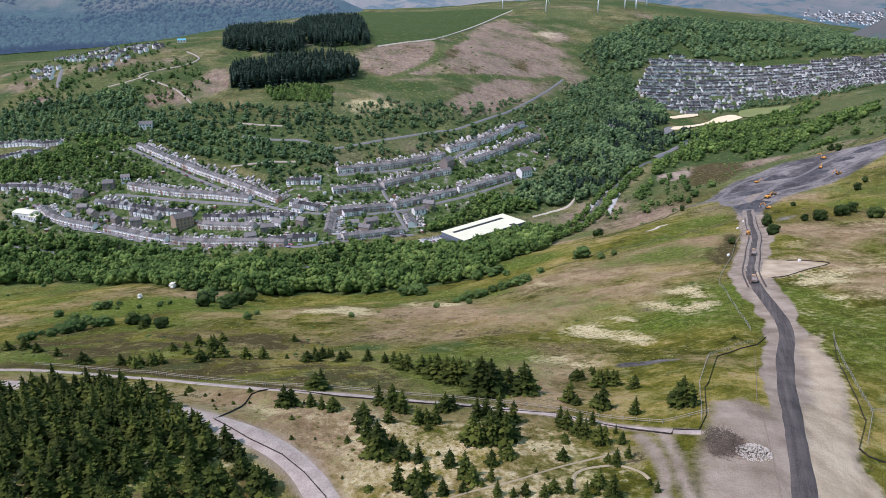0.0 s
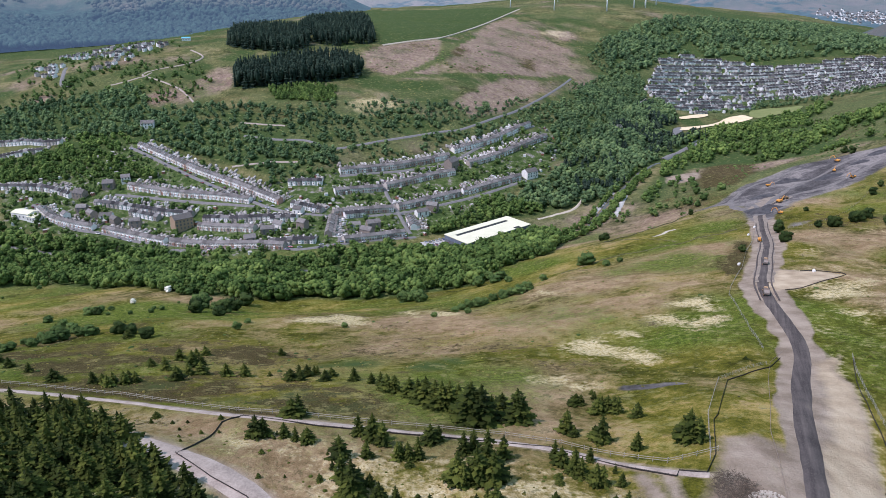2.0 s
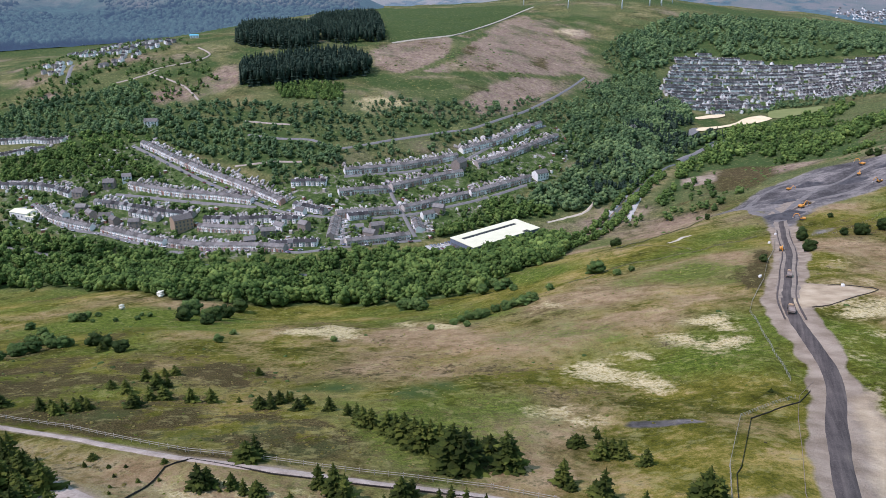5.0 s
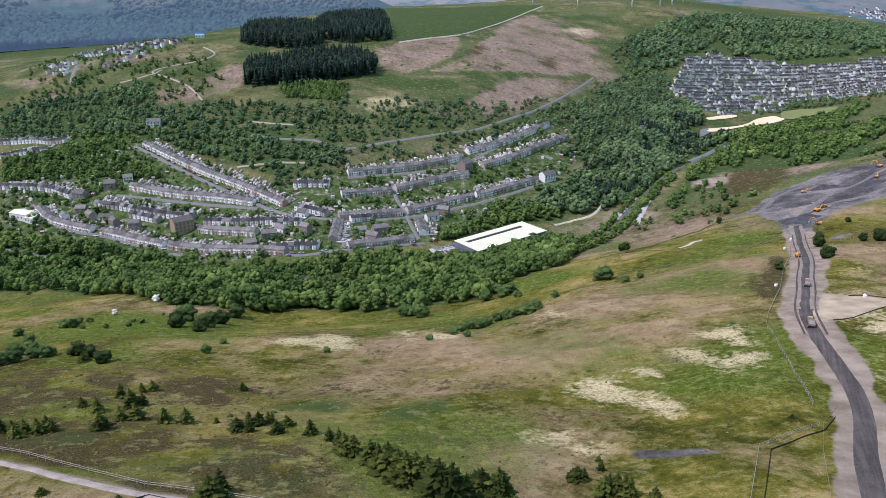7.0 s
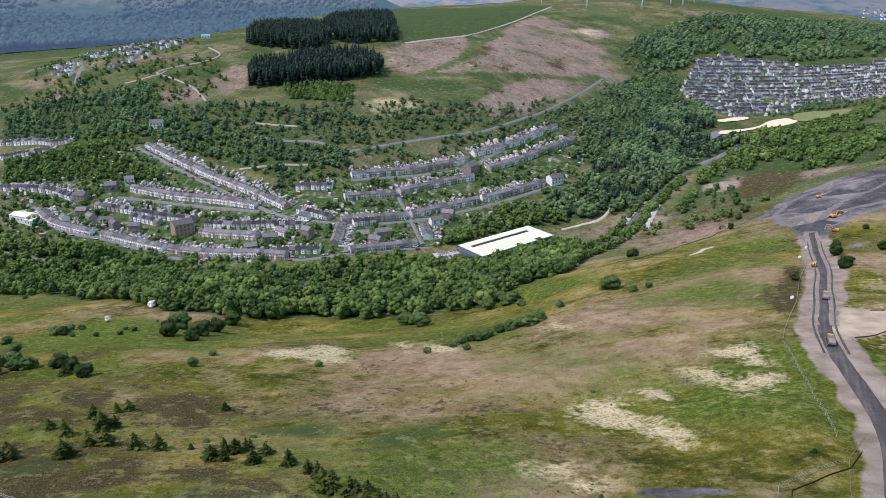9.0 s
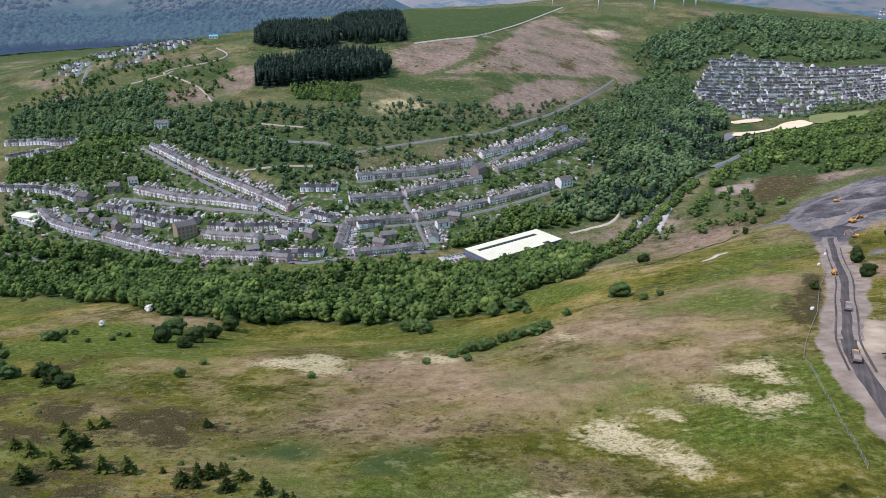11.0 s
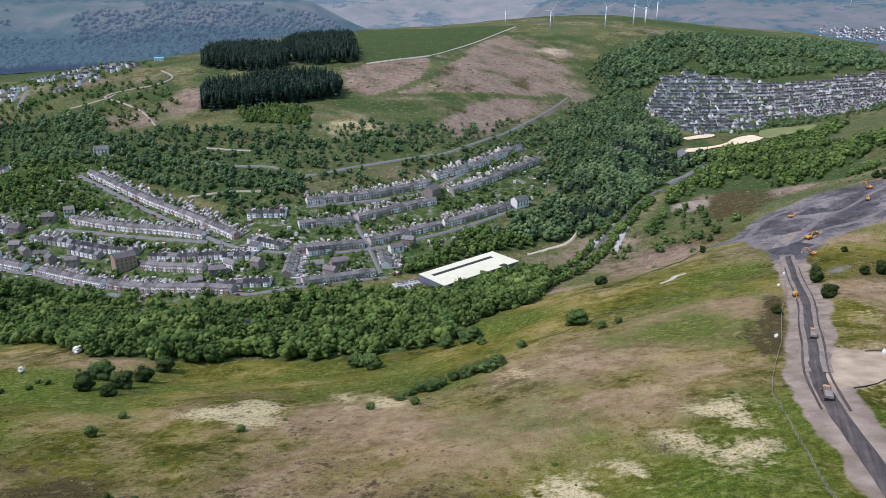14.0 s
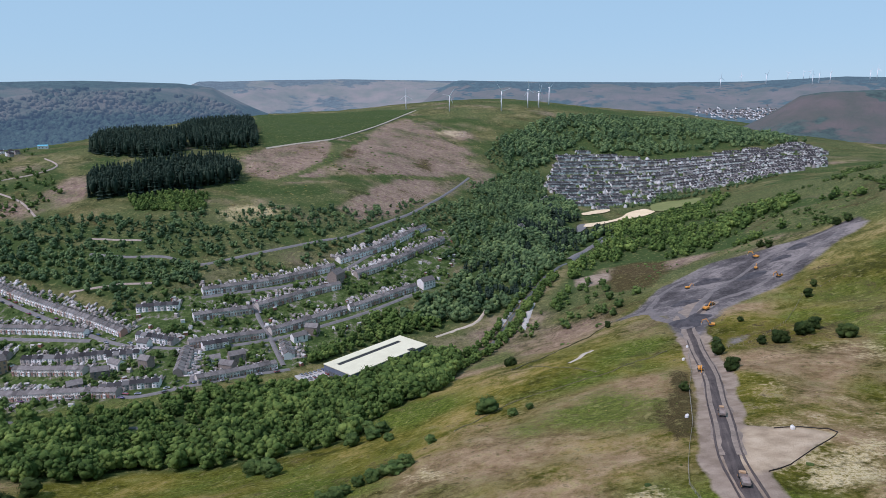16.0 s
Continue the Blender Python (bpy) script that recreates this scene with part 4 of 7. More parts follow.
def patch(name, poly, mat, lift, label, category):
    """A levelled piece of ground with its own surface and a clean edge."""
    p = smooth_line(poly + poly[:1], 6.0)[:-1]
    mid_x, mid_y = p.mean(0)
    rings = [np.column_stack([mid_x + (p[:, 0] - mid_x) * k, mid_y + (p[:, 1] - mid_y) * k]) for k in (1.0, 0.66, 0.33)]
    q = np.vstack([*rings, [[mid_x, mid_y]]])
    v = np.column_stack([q, ground_z(q[:, 0], q[:, 1]) + lift])
    m = len(p)
    f = [(r * m + i, r * m + (i + 1) % m, (r + 1) * m + (i + 1) % m, (r + 1) * m + i) for r in (0, 1) for i in range(m)]
    f = [t for a, b, c, d in f for t in ((a, b, c), (a, c, d))] + [(2 * m + i, 2 * m + (i + 1) % m, 3 * m) for i in range(m)]
    return tagged(new(name, mesh_arrays(name, v, f, [mat], smooth=True)), label, category, kind="structure")


M_SAND = plain("pale_pitch_sand", (0.60, 0.47, 0.29), (0.74, 0.60, 0.40), 0.05, 0.95)
M_TURF = plain("worn_playing_turf", (0.12, 0.15, 0.045), (0.19, 0.20, 0.07), 0.05, 0.95)
patch("pitch", PITCH, M_SAND, 1.0, "pale sandy sports pitch below the far town", "pitch")
patch("pitch", PITCH_UPPER, M_SAND, 1.0, "narrow sandy strip beside the sports pitch", "pitch")
patch("pitch", GREEN_PITCH, M_TURF, 1.0, "mown green playing field below the far town", "pitch")
patch("pavement", PITCH_END, M_TARMAC, 1.0, "grey car park at the end of the pitch", "car park")
ribbon("path", VALLEY_PATH, 3.5, M_PATH, 0.8, label="pale riverside path", category="path", step=4)
for k, q in enumerate(STREETS):
    ribbon("street", q, 4.6, M_TARMAC, 0.7, label="grey tarmac street between terraces", category="road", step=4)


# ---- trees ----
def ico(sub):
    bm = bmesh.new()
    bmesh.ops.create_icosphere(bm, subdivisions=sub, radius=1)
    v = np.array([q.co[:] for q in bm.verts])
    f = np.array([[q.index for q in p.verts] for p in bm.faces])
    bm.free()
    return v, f


ICO = ico(2)
ICO1 = ico(1)


def leaf_tris(n, centre_r, size, r):
    """n loose leaf sprays on a rough shell: (radius x, y, z), middle height."""
    (rx, ry, rz), zc = centre_r
    d = r.normal(size=(n, 3))
    d /= np.linalg.norm(d, axis=1)[:, None]
    c = d * np.array([rx, ry, rz]) * r.uniform(0.85, 1.12, (n, 1)) + [0, 0, zc]
    a = np.cross(d, r.normal(size=(n, 3)))          # sprays lie along the shell, a little tilted
    b = np.cross(d, a) + d * r.normal(size=(n, 1)) * 0.4
    a /= np.linalg.norm(a, axis=1)[:, None]
    b /= np.linalg.norm(b, axis=1)[:, None]
    v = np.stack([c - a * size, c + a * size * 0.9, c + b * size * 1.3], 1).reshape(-1, 3)
    return v, np.arange(n * 3).reshape(-1, 3)


def crown_arrays(seed, blobs=4, leaves=40, tall=1.0, base=0.18, sub=1, spray=0.06):
    """A broadleaf crown of unit height: a ragged heart, boughs round and over it, loose leaf sprays."""
    r = np.random.default_rng(seed)
    V, F, n = [], [], 0
    v0, f0 = ICO if sub == 2 else ICO1
    for k in range(blobs):
        a = k * 2.4 + r.uniform(-0.5, 0.5)
        t = k / max(1, blobs - 1)
        d = 0.0 if k == 0 else r.uniform(0.20, 0.36) * (1.05 - 0.5 * t)
        s = r.uniform(0.30, 0.35) if k == 0 else r.uniform(0.13, 0.24)
        top = base + 0.42 if k == 0 else base + s + (1 - base - 2 * s) * min(1.0, 0.12 + 0.88 * t + r.uniform(-0.12, 0.12))
        v = v0 * (1 + r.uniform(-0.26, 0.26, (len(v0), 1))) * [s, s, s * tall * 0.9] + [math.cos(a) * d, math.sin(a) * d, top]
        V.append(v), F.append(f0 + n)
        n += len(v)
    v, f = leaf_tris(leaves, ((0.42, 0.42, 0.44), 0.55), spray, r)
    V.append(v), F.append(f + n)
    return np.concatenate(V), np.concatenate(F)


def tuft_arrays(seed):
    r = np.random.default_rng(seed)
    v = ICO1[0] * r.uniform(0.7, 1.15, (len(ICO1[0]), 1)) * [0.5, 0.5, 0.34] + [0, 0, 0.14]
    return v, ICO1[1]


def conifer_arrays(seed, layers=9, arms=9, slim=0.3, fine=True, taper=0.75):
    """Whorls of drooping boughs round a stem of unit height, over a thin dark heart."""
    r = np.random.default_rng(seed)
    V, F = [], []
    for k in range(layers):
        t = k / (layers - 1)
        reach = slim * (1 - t) ** taper * r.uniform(0.78, 1.15) + 0.022
        na = max(5, int(arms * (1 - 0.5 * t)))
        for a in range(na):
            th = (a + r.uniform(-0.4, 0.4)) / na * 2 * math.pi + k * 0.7
            L = reach * r.uniform(0.5, 1.3)
            z = 0.04 + 0.90 * t + r.uniform(-0.035, 0.035)
            w = (L * 0.20 + 0.010) if fine else (L * 0.42 + 0.012)
            dx, dy = math.cos(th), math.sin(th)
            px, py = -dy, dx
            droop = L * r.uniform(-0.15, 0.35)
            n = len(V)
            V += [(0, 0, z + 0.035), (dx * L * 0.6 + px * w, dy * L * 0.6 + py * w, z - droop * 0.4), (dx * L, dy * L, z - droop + L * 0.12), (dx * L * 0.6 - px * w, dy * L * 0.6 - py * w, z - droop * 0.4), (dx * L * 0.5, dy * L * 0.5, z + 0.03 * (1 - t))]
            F += [(n, n + 1, n + 4), (n + 1, n + 2, n + 4), (n + 2, n + 3, n + 4), (n + 3, n, n + 4)]
            if fine:
                for s in (-1, 1):
                    for g in (0.45, 0.8):
                        n = len(V)
                        bx, by = dx * L * g, dy * L * g
                        u = L * 0.30 * (1.25 - g)
                        V += [(bx, by, z - droop * g * 0.7 + 0.012), (bx + (dx * 0.7 + s * px) * u, by + (dy * 0.7 + s * py) * u, z - droop * g - u * 0.25), (bx + dx * L * 0.14, by + dy * L * 0.14, z - droop * g * 0.8)]
                        F.append((n, n + 1, n + 2))
    n = len(V)
    heart = [(0.02, 0.42), (0.35, 0.33), (0.7, 0.2), (0.95, 0.05)]
    for z, q in heart:
        V += [(math.cos(i * 1.2566) * slim * q, math.sin(i * 1.2566) * slim * q, z) for i in range(5)]
    for k in range(3):
        for i in range(5):
            p, q = n + k * 5 + i, n + k * 5 + (i + 1) % 5
            F += [(p, q, q + 5), (p, q + 5, p + 5)]
    n = len(V)
    V += [(0.02, 0, 0.9), (-0.01, 0.017, 0.9), (-0.01, -0.017, 0.9), (0, 0, 1.03)]
    F += [(n, n + 1, n + 3), (n + 1, n + 2, n + 3), (n + 2, n, n + 3)]
    return np.array(V), np.array(F)


def trunk_mesh(name, h, r0, limbs=0, seed=0):
    bm = bmesh.new()
    r = random.Random(seed)
    rod(bm, (0, 0, -0.06), (0, 0, h), r0, r0 * 0.35, 7)
    for k in range(limbs):
        a = k * 2.4
        z = h * r.uniform(0.35, 0.8)
        rod(bm, (0, 0, z), (math.cos(a) * 0.25, math.sin(a) * 0.25, z + 0.2), r0 * 0.45, r0 * 0.15, 5)
    return bm_mesh(name, bm, M_BARK, smooth=True)


def tree_proto(name, crown, mat, trunk, label, category, group):
    root = tagged(new(name), label, category, group)
    part("trunk", trunk, root)
    part("crown", mesh_arrays("crown", *crown, [mat], smooth=mat is not M_NEEDLE), root)
    root.location = (0, -400, 100)
    return root


PROTOS = {"conifer": [tree_proto("conifer", conifer_arrays(s, 14, 13, sl, True, 0.62), M_NEEDLE, trunk_mesh("trunk", 0.9, 0.022), lab, "conifer", "young conifers on the slope")
                      for s, sl, lab in ((1, 0.29, "bushy young dark green spruce on dry grass"), (2, 0.32, "broad young spruce with drooping boughs"), (3, 0.24, "slender young spruce beside the track"), (4, 0.36, "low spreading young pine in rough grass"))],
          "bush": [tree_proto("bush", crown_arrays(s, 9, 190, 0.9, -0.04, 2, 0.05), M_SCRUB, trunk_mesh("trunk", 0.4, 0.03, 3, s), lab, "bush", "scattered bushes")
                   for s, lab in ((11, "round green hawthorn bush on open grass"), (12, "dark green gorse bush on the moor"), (13, "spreading willow shrub on the hillside"))],
          "gorse": [tree_proto("bush", crown_arrays(s, 10, 240, 0.95, -0.05, 2, 0.045), M_GORSE, trunk_mesh("trunk", 0.4, 0.03, 3, s), lab, "bush", "scattered bushes")
                    for s, lab in ((15, "dark round thorn tree on open moor"), (16, "dense dark green thorn bush in grass"))],
          "thorn": [tree_proto("hawthorn", crown_arrays(21, 8, 160, 0.9, -0.04, 2, 0.05), M_BLOSSOM, trunk_mesh("trunk", 0.4, 0.03, 3, 21), "hawthorn bush covered in white blossom", "bush", "scattered bushes")]}
USED = {k: 0 for k in PROTOS}


def plant(kind, spots, grow=1.0, wide=1.0):
    for x, y, h in spots:
        k = USED[kind]
        USED[kind] += 1
        root = PROTOS[kind][k % len(PROTOS[kind])]
        s = h * grow
        w = s * wide * (0.9 + 0.3 * ((k * 0.618) % 1))
        m = Matrix.LocRotScale((x, y, float(ground_z(x, y)) - 0.05 * s), Euler((0, 0, k * 2.39)), (w, w, s))
        (copy_thing(root, pose(0, 0, 0)) if k >= len(PROTOS[kind]) else root).matrix_basis = m


CONIFERS_BY_HOLLOW = [(-38.2, 182.8, 2.9), (-36.1, 183.3, 2.9), (-33.7, 185.9, 2.3), (-29, 182.3, 2.3), (-21.5, 174.7, 3.1), (-16.2, 170.1, 2.6), (-13.4, 167.2, 3.1), (-11.4, 162.7, 3.6), (-9.3, 161.8, 3.5), (-5.5, 158.7, 4), (-3.3, 155, 4.4), (-1.3, 154.2, 4.9), (1, 150.8, 5.2), (2.6, 149.3, 5.7), (4.4, 149.2, 5.7), (6.4, 149.5, 5.2), (9, 140.7, 7.3), (11.2, 140.4, 6.9), (13.6, 143.4, 4.6), (16.3, 147.8, 4.2), (19, 141.1, 6), (20.4, 141.3, 4.1)]
plant("conifer", CONIFERS_BY_HOLLOW, 1.5, 1.3)
CONIFERS_BY_TRACK = [(-28.4, 140.7, 5.1), (-33.7, 126.8, 5.2), (-32.3, 127.3, 4.3), (-28.3, 127.3, 3.4), (-25.6, 125.3, 3.4), (-23, 124.4, 3.4), (28.8, 135.2, 5.8), (30.1, 132.8, 2.7), (34.6, 128.2, 6.5), (33.7, 130.5, 3.5), (35.6, 154.1, 2.9), (40, 159.6, 2.5), (39.3, 149.3, 4.3), (40.5, 148.7, 4.3), (42.3, 146.5, 4.3), (45.6, 142.5, 3.8), (40.2, 123.2, 4.2), (49.6, 123.2, 6.9), (51, 122.1, 5.2), (48.8, 124.7, 3.9)]
plant("conifer", CONIFERS_BY_TRACK, 1.1, 1.15)
CONIFERS_ON_BANK = [(-13.8, 128.9, 4.7), (-15.9, 118.7, 4.9), (-14.5, 112.1, 5.6), (-12, 107.4, 7.1), (-13.5, 107.5, 4.7), (-10.7, 127, 6), (-8.5, 125.1, 5.1), (-10.9, 118.7, 3.7), (-11.1, 109.6, 4), (-9.3, 110.1, 2.4), (-5.2, 118.5, 4.1), (-3.3, 119.1, 3.7), (-1.4, 119.6, 5), (0.6, 126.9, 4.3), (2.3, 128, 3.4), (-4.6, 119.4, 3.7), (7.1, 121.8, 5), (5.8, 110.9, 6.4), (9, 123, 5.1), (9.1, 111.2, 7.2), (11.4, 118.4, 7.4), (12.1, 111.1, 6.4), (14.6, 121.2, 5), (6.9, 110, 4.8), (14, 112.6, 2.4)]
plant("conifer", CONIFERS_ON_BANK, 1.15)
CONIFERS_BELOW_TRACK = [(-7.3, 105.7, 3.9), (-4.4, 104.5, 3.9), (1.3, 102.3, 3.5), (-7.6, 97, 5.3), (-4.6, 95.5, 4.5), (-2.8, 97.5, 4.5), (0.1, 93.3, 3.3), (3.9, 98.1, 5.3), (3.5, 93.8, 2.2), (5.2, 96.2, 3.7), (8.8, 102.6, 3.4), (8.4, 97.1, 3), (12.1, 104.7, 3.1), (10.8, 105.9, 1.9), (6.8, 95.1, 1.5), (9.1, 92.4, 2.9), (11.7, 92.2, 1.8), (-3.8, 93, 3.4), (13.7, 92.6, 2.6)]
plant("conifer", CONIFERS_BELOW_TRACK, 1.15)
CONIFERS_BY_YARD = [(24.3, 121.5, 4.2), (25.2, 118.9, 4.1), (26.9, 115.2, 5.3), (27.9, 113.8, 4.4), (30.8, 120.4, 3.3), (30, 111.3, 4.4), (31.1, 111, 4), (34.2, 110.2, 2.8), (34.2, 114.9, 2), (22, 104.6, 2.7), (31, 101.9, 3.4), (29.9, 103.3, 1.9), (33.8, 104.2, 2.7), (26.3, 94.7, 3.7), (27.8, 91, 4.4), (21.1, 93.1, 2.6), (23.5, 91.4, 3.3), (18.6, 93.6, 2.6), (16.8, 92.4, 2.6), (34.6, 93.8, 1.3), (35.1, 91.5, 2.1)]
plant("conifer", CONIFERS_BY_YARD, 1.15)
CONIFERS_WEST = [(-150.4, 211.4, 4.1), (-135, 198.3, 5.1), (-127.3, 191.8, 3.9), (-117.8, 186.3, 3.3), (-104.4, 176.2, 4.4), (-91.9, 173.2, 3.9), (-89.2, 173.4, 3.5), (-86.6, 173.8, 3.9), (-84.4, 178, 3.2), (-81.1, 204.5, 4.5), (-73.8, 196, 5.6), (-71.9, 198.1, 3.7), (-124.8, 258, 4.5)]
plant("conifer", CONIFERS_WEST, 1.05, 1.45)
CONIFERS_ON_SLOPE = [(-80, 191, 6.1), (-69.9, 175.4, 6.5), (-70.7, 185.1, 6.5), (-67.2, 185.8, 6.5), (-59.7, 184.9, 6.2), (-54.5, 185, 6.3), (-47.7, 186.3, 2.5), (-39.8, 179.2, 5.3), (-36.7, 178.2, 4.9), (-29.6, 176.4, 5.2), (-34.6, 186, 4.6), (-29.3, 138.3, 6.5), (-86.4, 170.5, 5.1), (-83.2, 173.2, 6), (-80.7, 174.2, 5.2), (-85.4, 193.5, 3.8), (-77.7, 209, 4.4), (-75.5, 211, 5.1), (-127.1, 264, 4.2), (34.4, 154.4, 4.5), (40.6, 165.2, 2.2), (38.2, 147.9, 6.5), (41.8, 147.7, 5.8), (83.6, 176.8, 1.7), (-53, 219.2, 4.2)]
plant("conifer", CONIFERS_ON_SLOPE, 0.78, 1.4)
r = np.random.default_rng(8)
seedlings = [(x, y, 0.8 + 1.1 * q * q) for x, y, q in zip(r.uniform(-60, 34, 150), r.uniform(88, 142, 150), r.random(150)) if inside(np.array(x), np.array(y), DRY_BANK) or inside(np.array(x), np.array(y), DRY_BETWEEN)]
plant("conifer", seedlings[:44], 1.0, 1.5)
BUSHES_WEST = [(-200.3, 377, 5.1), (-193.6, 375.7, 3.6), (-169.8, 429.6, 6.3), (-141.6, 378.5, 11.3), (-131.8, 374.4, 6.3), (-158.7, 364.5, 3.5), (-168.6, 347.8, 2.7), (-182.1, 350.1, 2.5), (-163.9, 365.5, 2.5), (-156.1, 246.1, 4.8), (-165.1, 266.3, 5.1), (-156.1, 256.4, 5.9), (-168.2, 281.9, 6.5), (-153.6, 262, 6.5), (-163.5, 285.1, 5.9), (-149.4, 266.7, 5.6), (-147, 268.7, 6.1), (-145.5, 271.4, 4.5), (-189.6, 321.1, 5.8), (-211.9, 344.5, 4.9), (-173.5, 266.9, 3.5), (-158, 236.8, 4.1), (-159.8, 234.3, 4), (-329.5, 477.6, 2.3), (-316.2, 502.4, 3.9), (-161.9, 394.8, 1.8)]
plant("bush", BUSHES_WEST, 0.85, 1.3)
BUSHES_MIDDLE = [(-19.8, 401.8, 10), (-24.7, 402.3, 9.1), (-13.8, 387.9, 9.8), (6.4, 302.3, 3.6), (9.7, 308.5, 4.2), (13.2, 311.5, 5.4), (17.4, 311.5, 5.4), (20.9, 316.4, 4.9), (25.5, 321.4, 5.5), (30.5, 322.6, 5.5), (34.3, 325.2, 5.6), (38.2, 322, 6.2), (42.5, 326.2, 6.2), (21.9, 404.6, 8.6), (31.5, 406.1, 7.1), (36.6, 412.7, 7.9), (29.2, 431.2, 6.1), (38.2, 387.3, 4.7), (80.9, 375.3, 10), (79.1, 377.7, 6.5), (88.1, 360.6, 4.4), (96.3, 364.8, 3.8), (53.7, 353.9, 4.3), (12.2, 294.3, 3.5), (-3.1, 295.1, 3), (-40, 272.3, 3), (-84, 268.3, 4.6), (-87.7, 293.9, 2.8), (-159.8, 353.3, 3.5), (-198.7, 362.9, 6.7), (-195.9, 365.9, 5.3), (-49.5, 473.3, 8.5)]
plant("bush", BUSHES_MIDDLE, 0.85, 1.3)
BUSHES_EAST = [(178.1, 355.3, 8.8), (182.3, 359.2, 6.7), (190.6, 387.9, 9), (197.8, 402.4, 6.9), (217.3, 396.5, 6.3), (224, 395, 9), (226, 393.7, 9), (239.8, 401.5, 9), (242.9, 401.8, 9), (251.6, 408.1, 9), (250.1, 385.8, 9), (252.5, 383.4, 9), (149, 336, 5.4), (189.3, 525.2, 6.6), (117.2, 489.3, 8.3), (116, 497.9, 6.9), (233.1, 442.7, 4.3), (287.8, 466.2, 7.8), (299.6, 478.5, 6.4), (351.3, 609.5, 9), (351.6, 621.5, 9), (393.9, 591.3, 9), (399.3, 586.4, 9)]
plant("gorse", BUSHES_EAST, 0.8, 0.95)
DARK_THORNS = [(-133.1, 349.6, 9), (-117.6, 340.5, 6), (-120.6, 357.8, 9), (-123.1, 382, 9), (-125.4, 410.2, 9), (-193, 359.6, 5), (-115.2, 254.3, 5), (-134.7, 271.1, 6), (-127.3, 266.7, 5)]
plant("gorse", DARK_THORNS, 1.0, 1.2)
BLOSSOM = [(-187.7, 390.6, 4.2), (-185.1, 435.5, 5.2)]
plant("thorn", BLOSSOM, 0.9, 1.3)
r = np.random.default_rng(3)
stand = [(x, y) for x, y in zip(r.uniform(-125, -25, 2200), r.uniform(70, 142, 2200)) if inside(np.array(x), np.array(y), SPRUCE_STAND)]
kept = []
for x, y in stand:
    if all((x - a) ** 2 + (y - b) ** 2 > 2.15 ** 2 for a, b in kept):
        kept.append((x, y))
plant("conifer", [(x, y, 3.6 + 2.8 * ((k * 0.618) % 1)) for k, (x, y) in enumerate(kept)][:130], 1.1, 1.2)
STAND_REST = np.array(kept[130:])


def scatter(poly, gap, seed, keep=1.0, jitter=0.85):
    r = np.random.default_rng(seed)
    p = np.array(poly)
    lo, hi = p.min(0), p.max(0)
    gx, gy = np.meshgrid(np.arange(lo[0], hi[0], gap), np.arange(lo[1], hi[1], gap))
    x = gx.ravel() + r.uniform(-jitter, jitter, gx.size) * gap
    y = gy.ravel() + r.uniform(-jitter, jitter, gx.size) * gap
    ok = inside(x, y, poly) & (r.random(gx.size) < keep)
    return x[ok], y[ok]


def wood(name, x, y, h, variants, mat, label, category, wide=(0.8, 1.15), sink=0.03):
    """A stand of many trees as one mesh."""
    r = np.random.default_rng(len(x))
    V, F, n = [], [], 0
    z = ground_z(x, y)
    for k in range(len(x)):
        v, f = variants[r.integers(len(variants))]
        a, w = r.uniform(0, 6.28), h[k] * r.uniform(*wide)
        c, s = math.cos(a), math.sin(a)
        V.append(np.column_stack([(v[:, 0] * c - v[:, 1] * s) * w + x[k], (v[:, 0] * s + v[:, 1] * c) * w + y[k], v[:, 2] * h[k] + z[k] - sink * h[k]]))
        F.append(f + n)
        n += len(v)
    return tagged(new(name, mesh_arrays(name, np.concatenate(V), np.concatenate(F), [mat], smooth=mat not in (M_NEEDLE, M_FIR))), label, category, kind="stuff")


CROWNS = [crown_arrays(s, 9, 64, t, 0.0, 1, 0.055) for s, t in ((31, 1.0), (32, 1.15), (33, 0.9), (34, 1.05), (35, 1.2), (36, 1.0))]
FAR_CROWNS = [crown_arrays(s, 5, 28, t, 0.0, 1, 0.07) for s, t in ((31, 1.0), (32, 1.15), (33, 0.9), (34, 1.05), (35, 1.2), (36, 1.0))]
LOW = [crown_arrays(s, 5, 40, 0.9, -0.05, 1) for s in (41, 42, 43, 44)]
FIRS = [conifer_arrays(s, 7, 6, w, False, 0.55) for s, w in ((51, 0.18), (55, 0.16), (56, 0.20), (57, 0.17))]
for s in (52, 53):
    v, f = crown_arrays(s, 6, 40, 1.1, 0.1, 1, 0.06)
    FIRS.append((v * [0.32, 0.32, 0.97], f))
r = np.random.default_rng(5)


def free(x, y, lines, gap):
    ok = np.ones(len(x), bool)
    for q in lines:
        ok &= from_line(x, y, q) > gap
    return x[ok], y[ok]


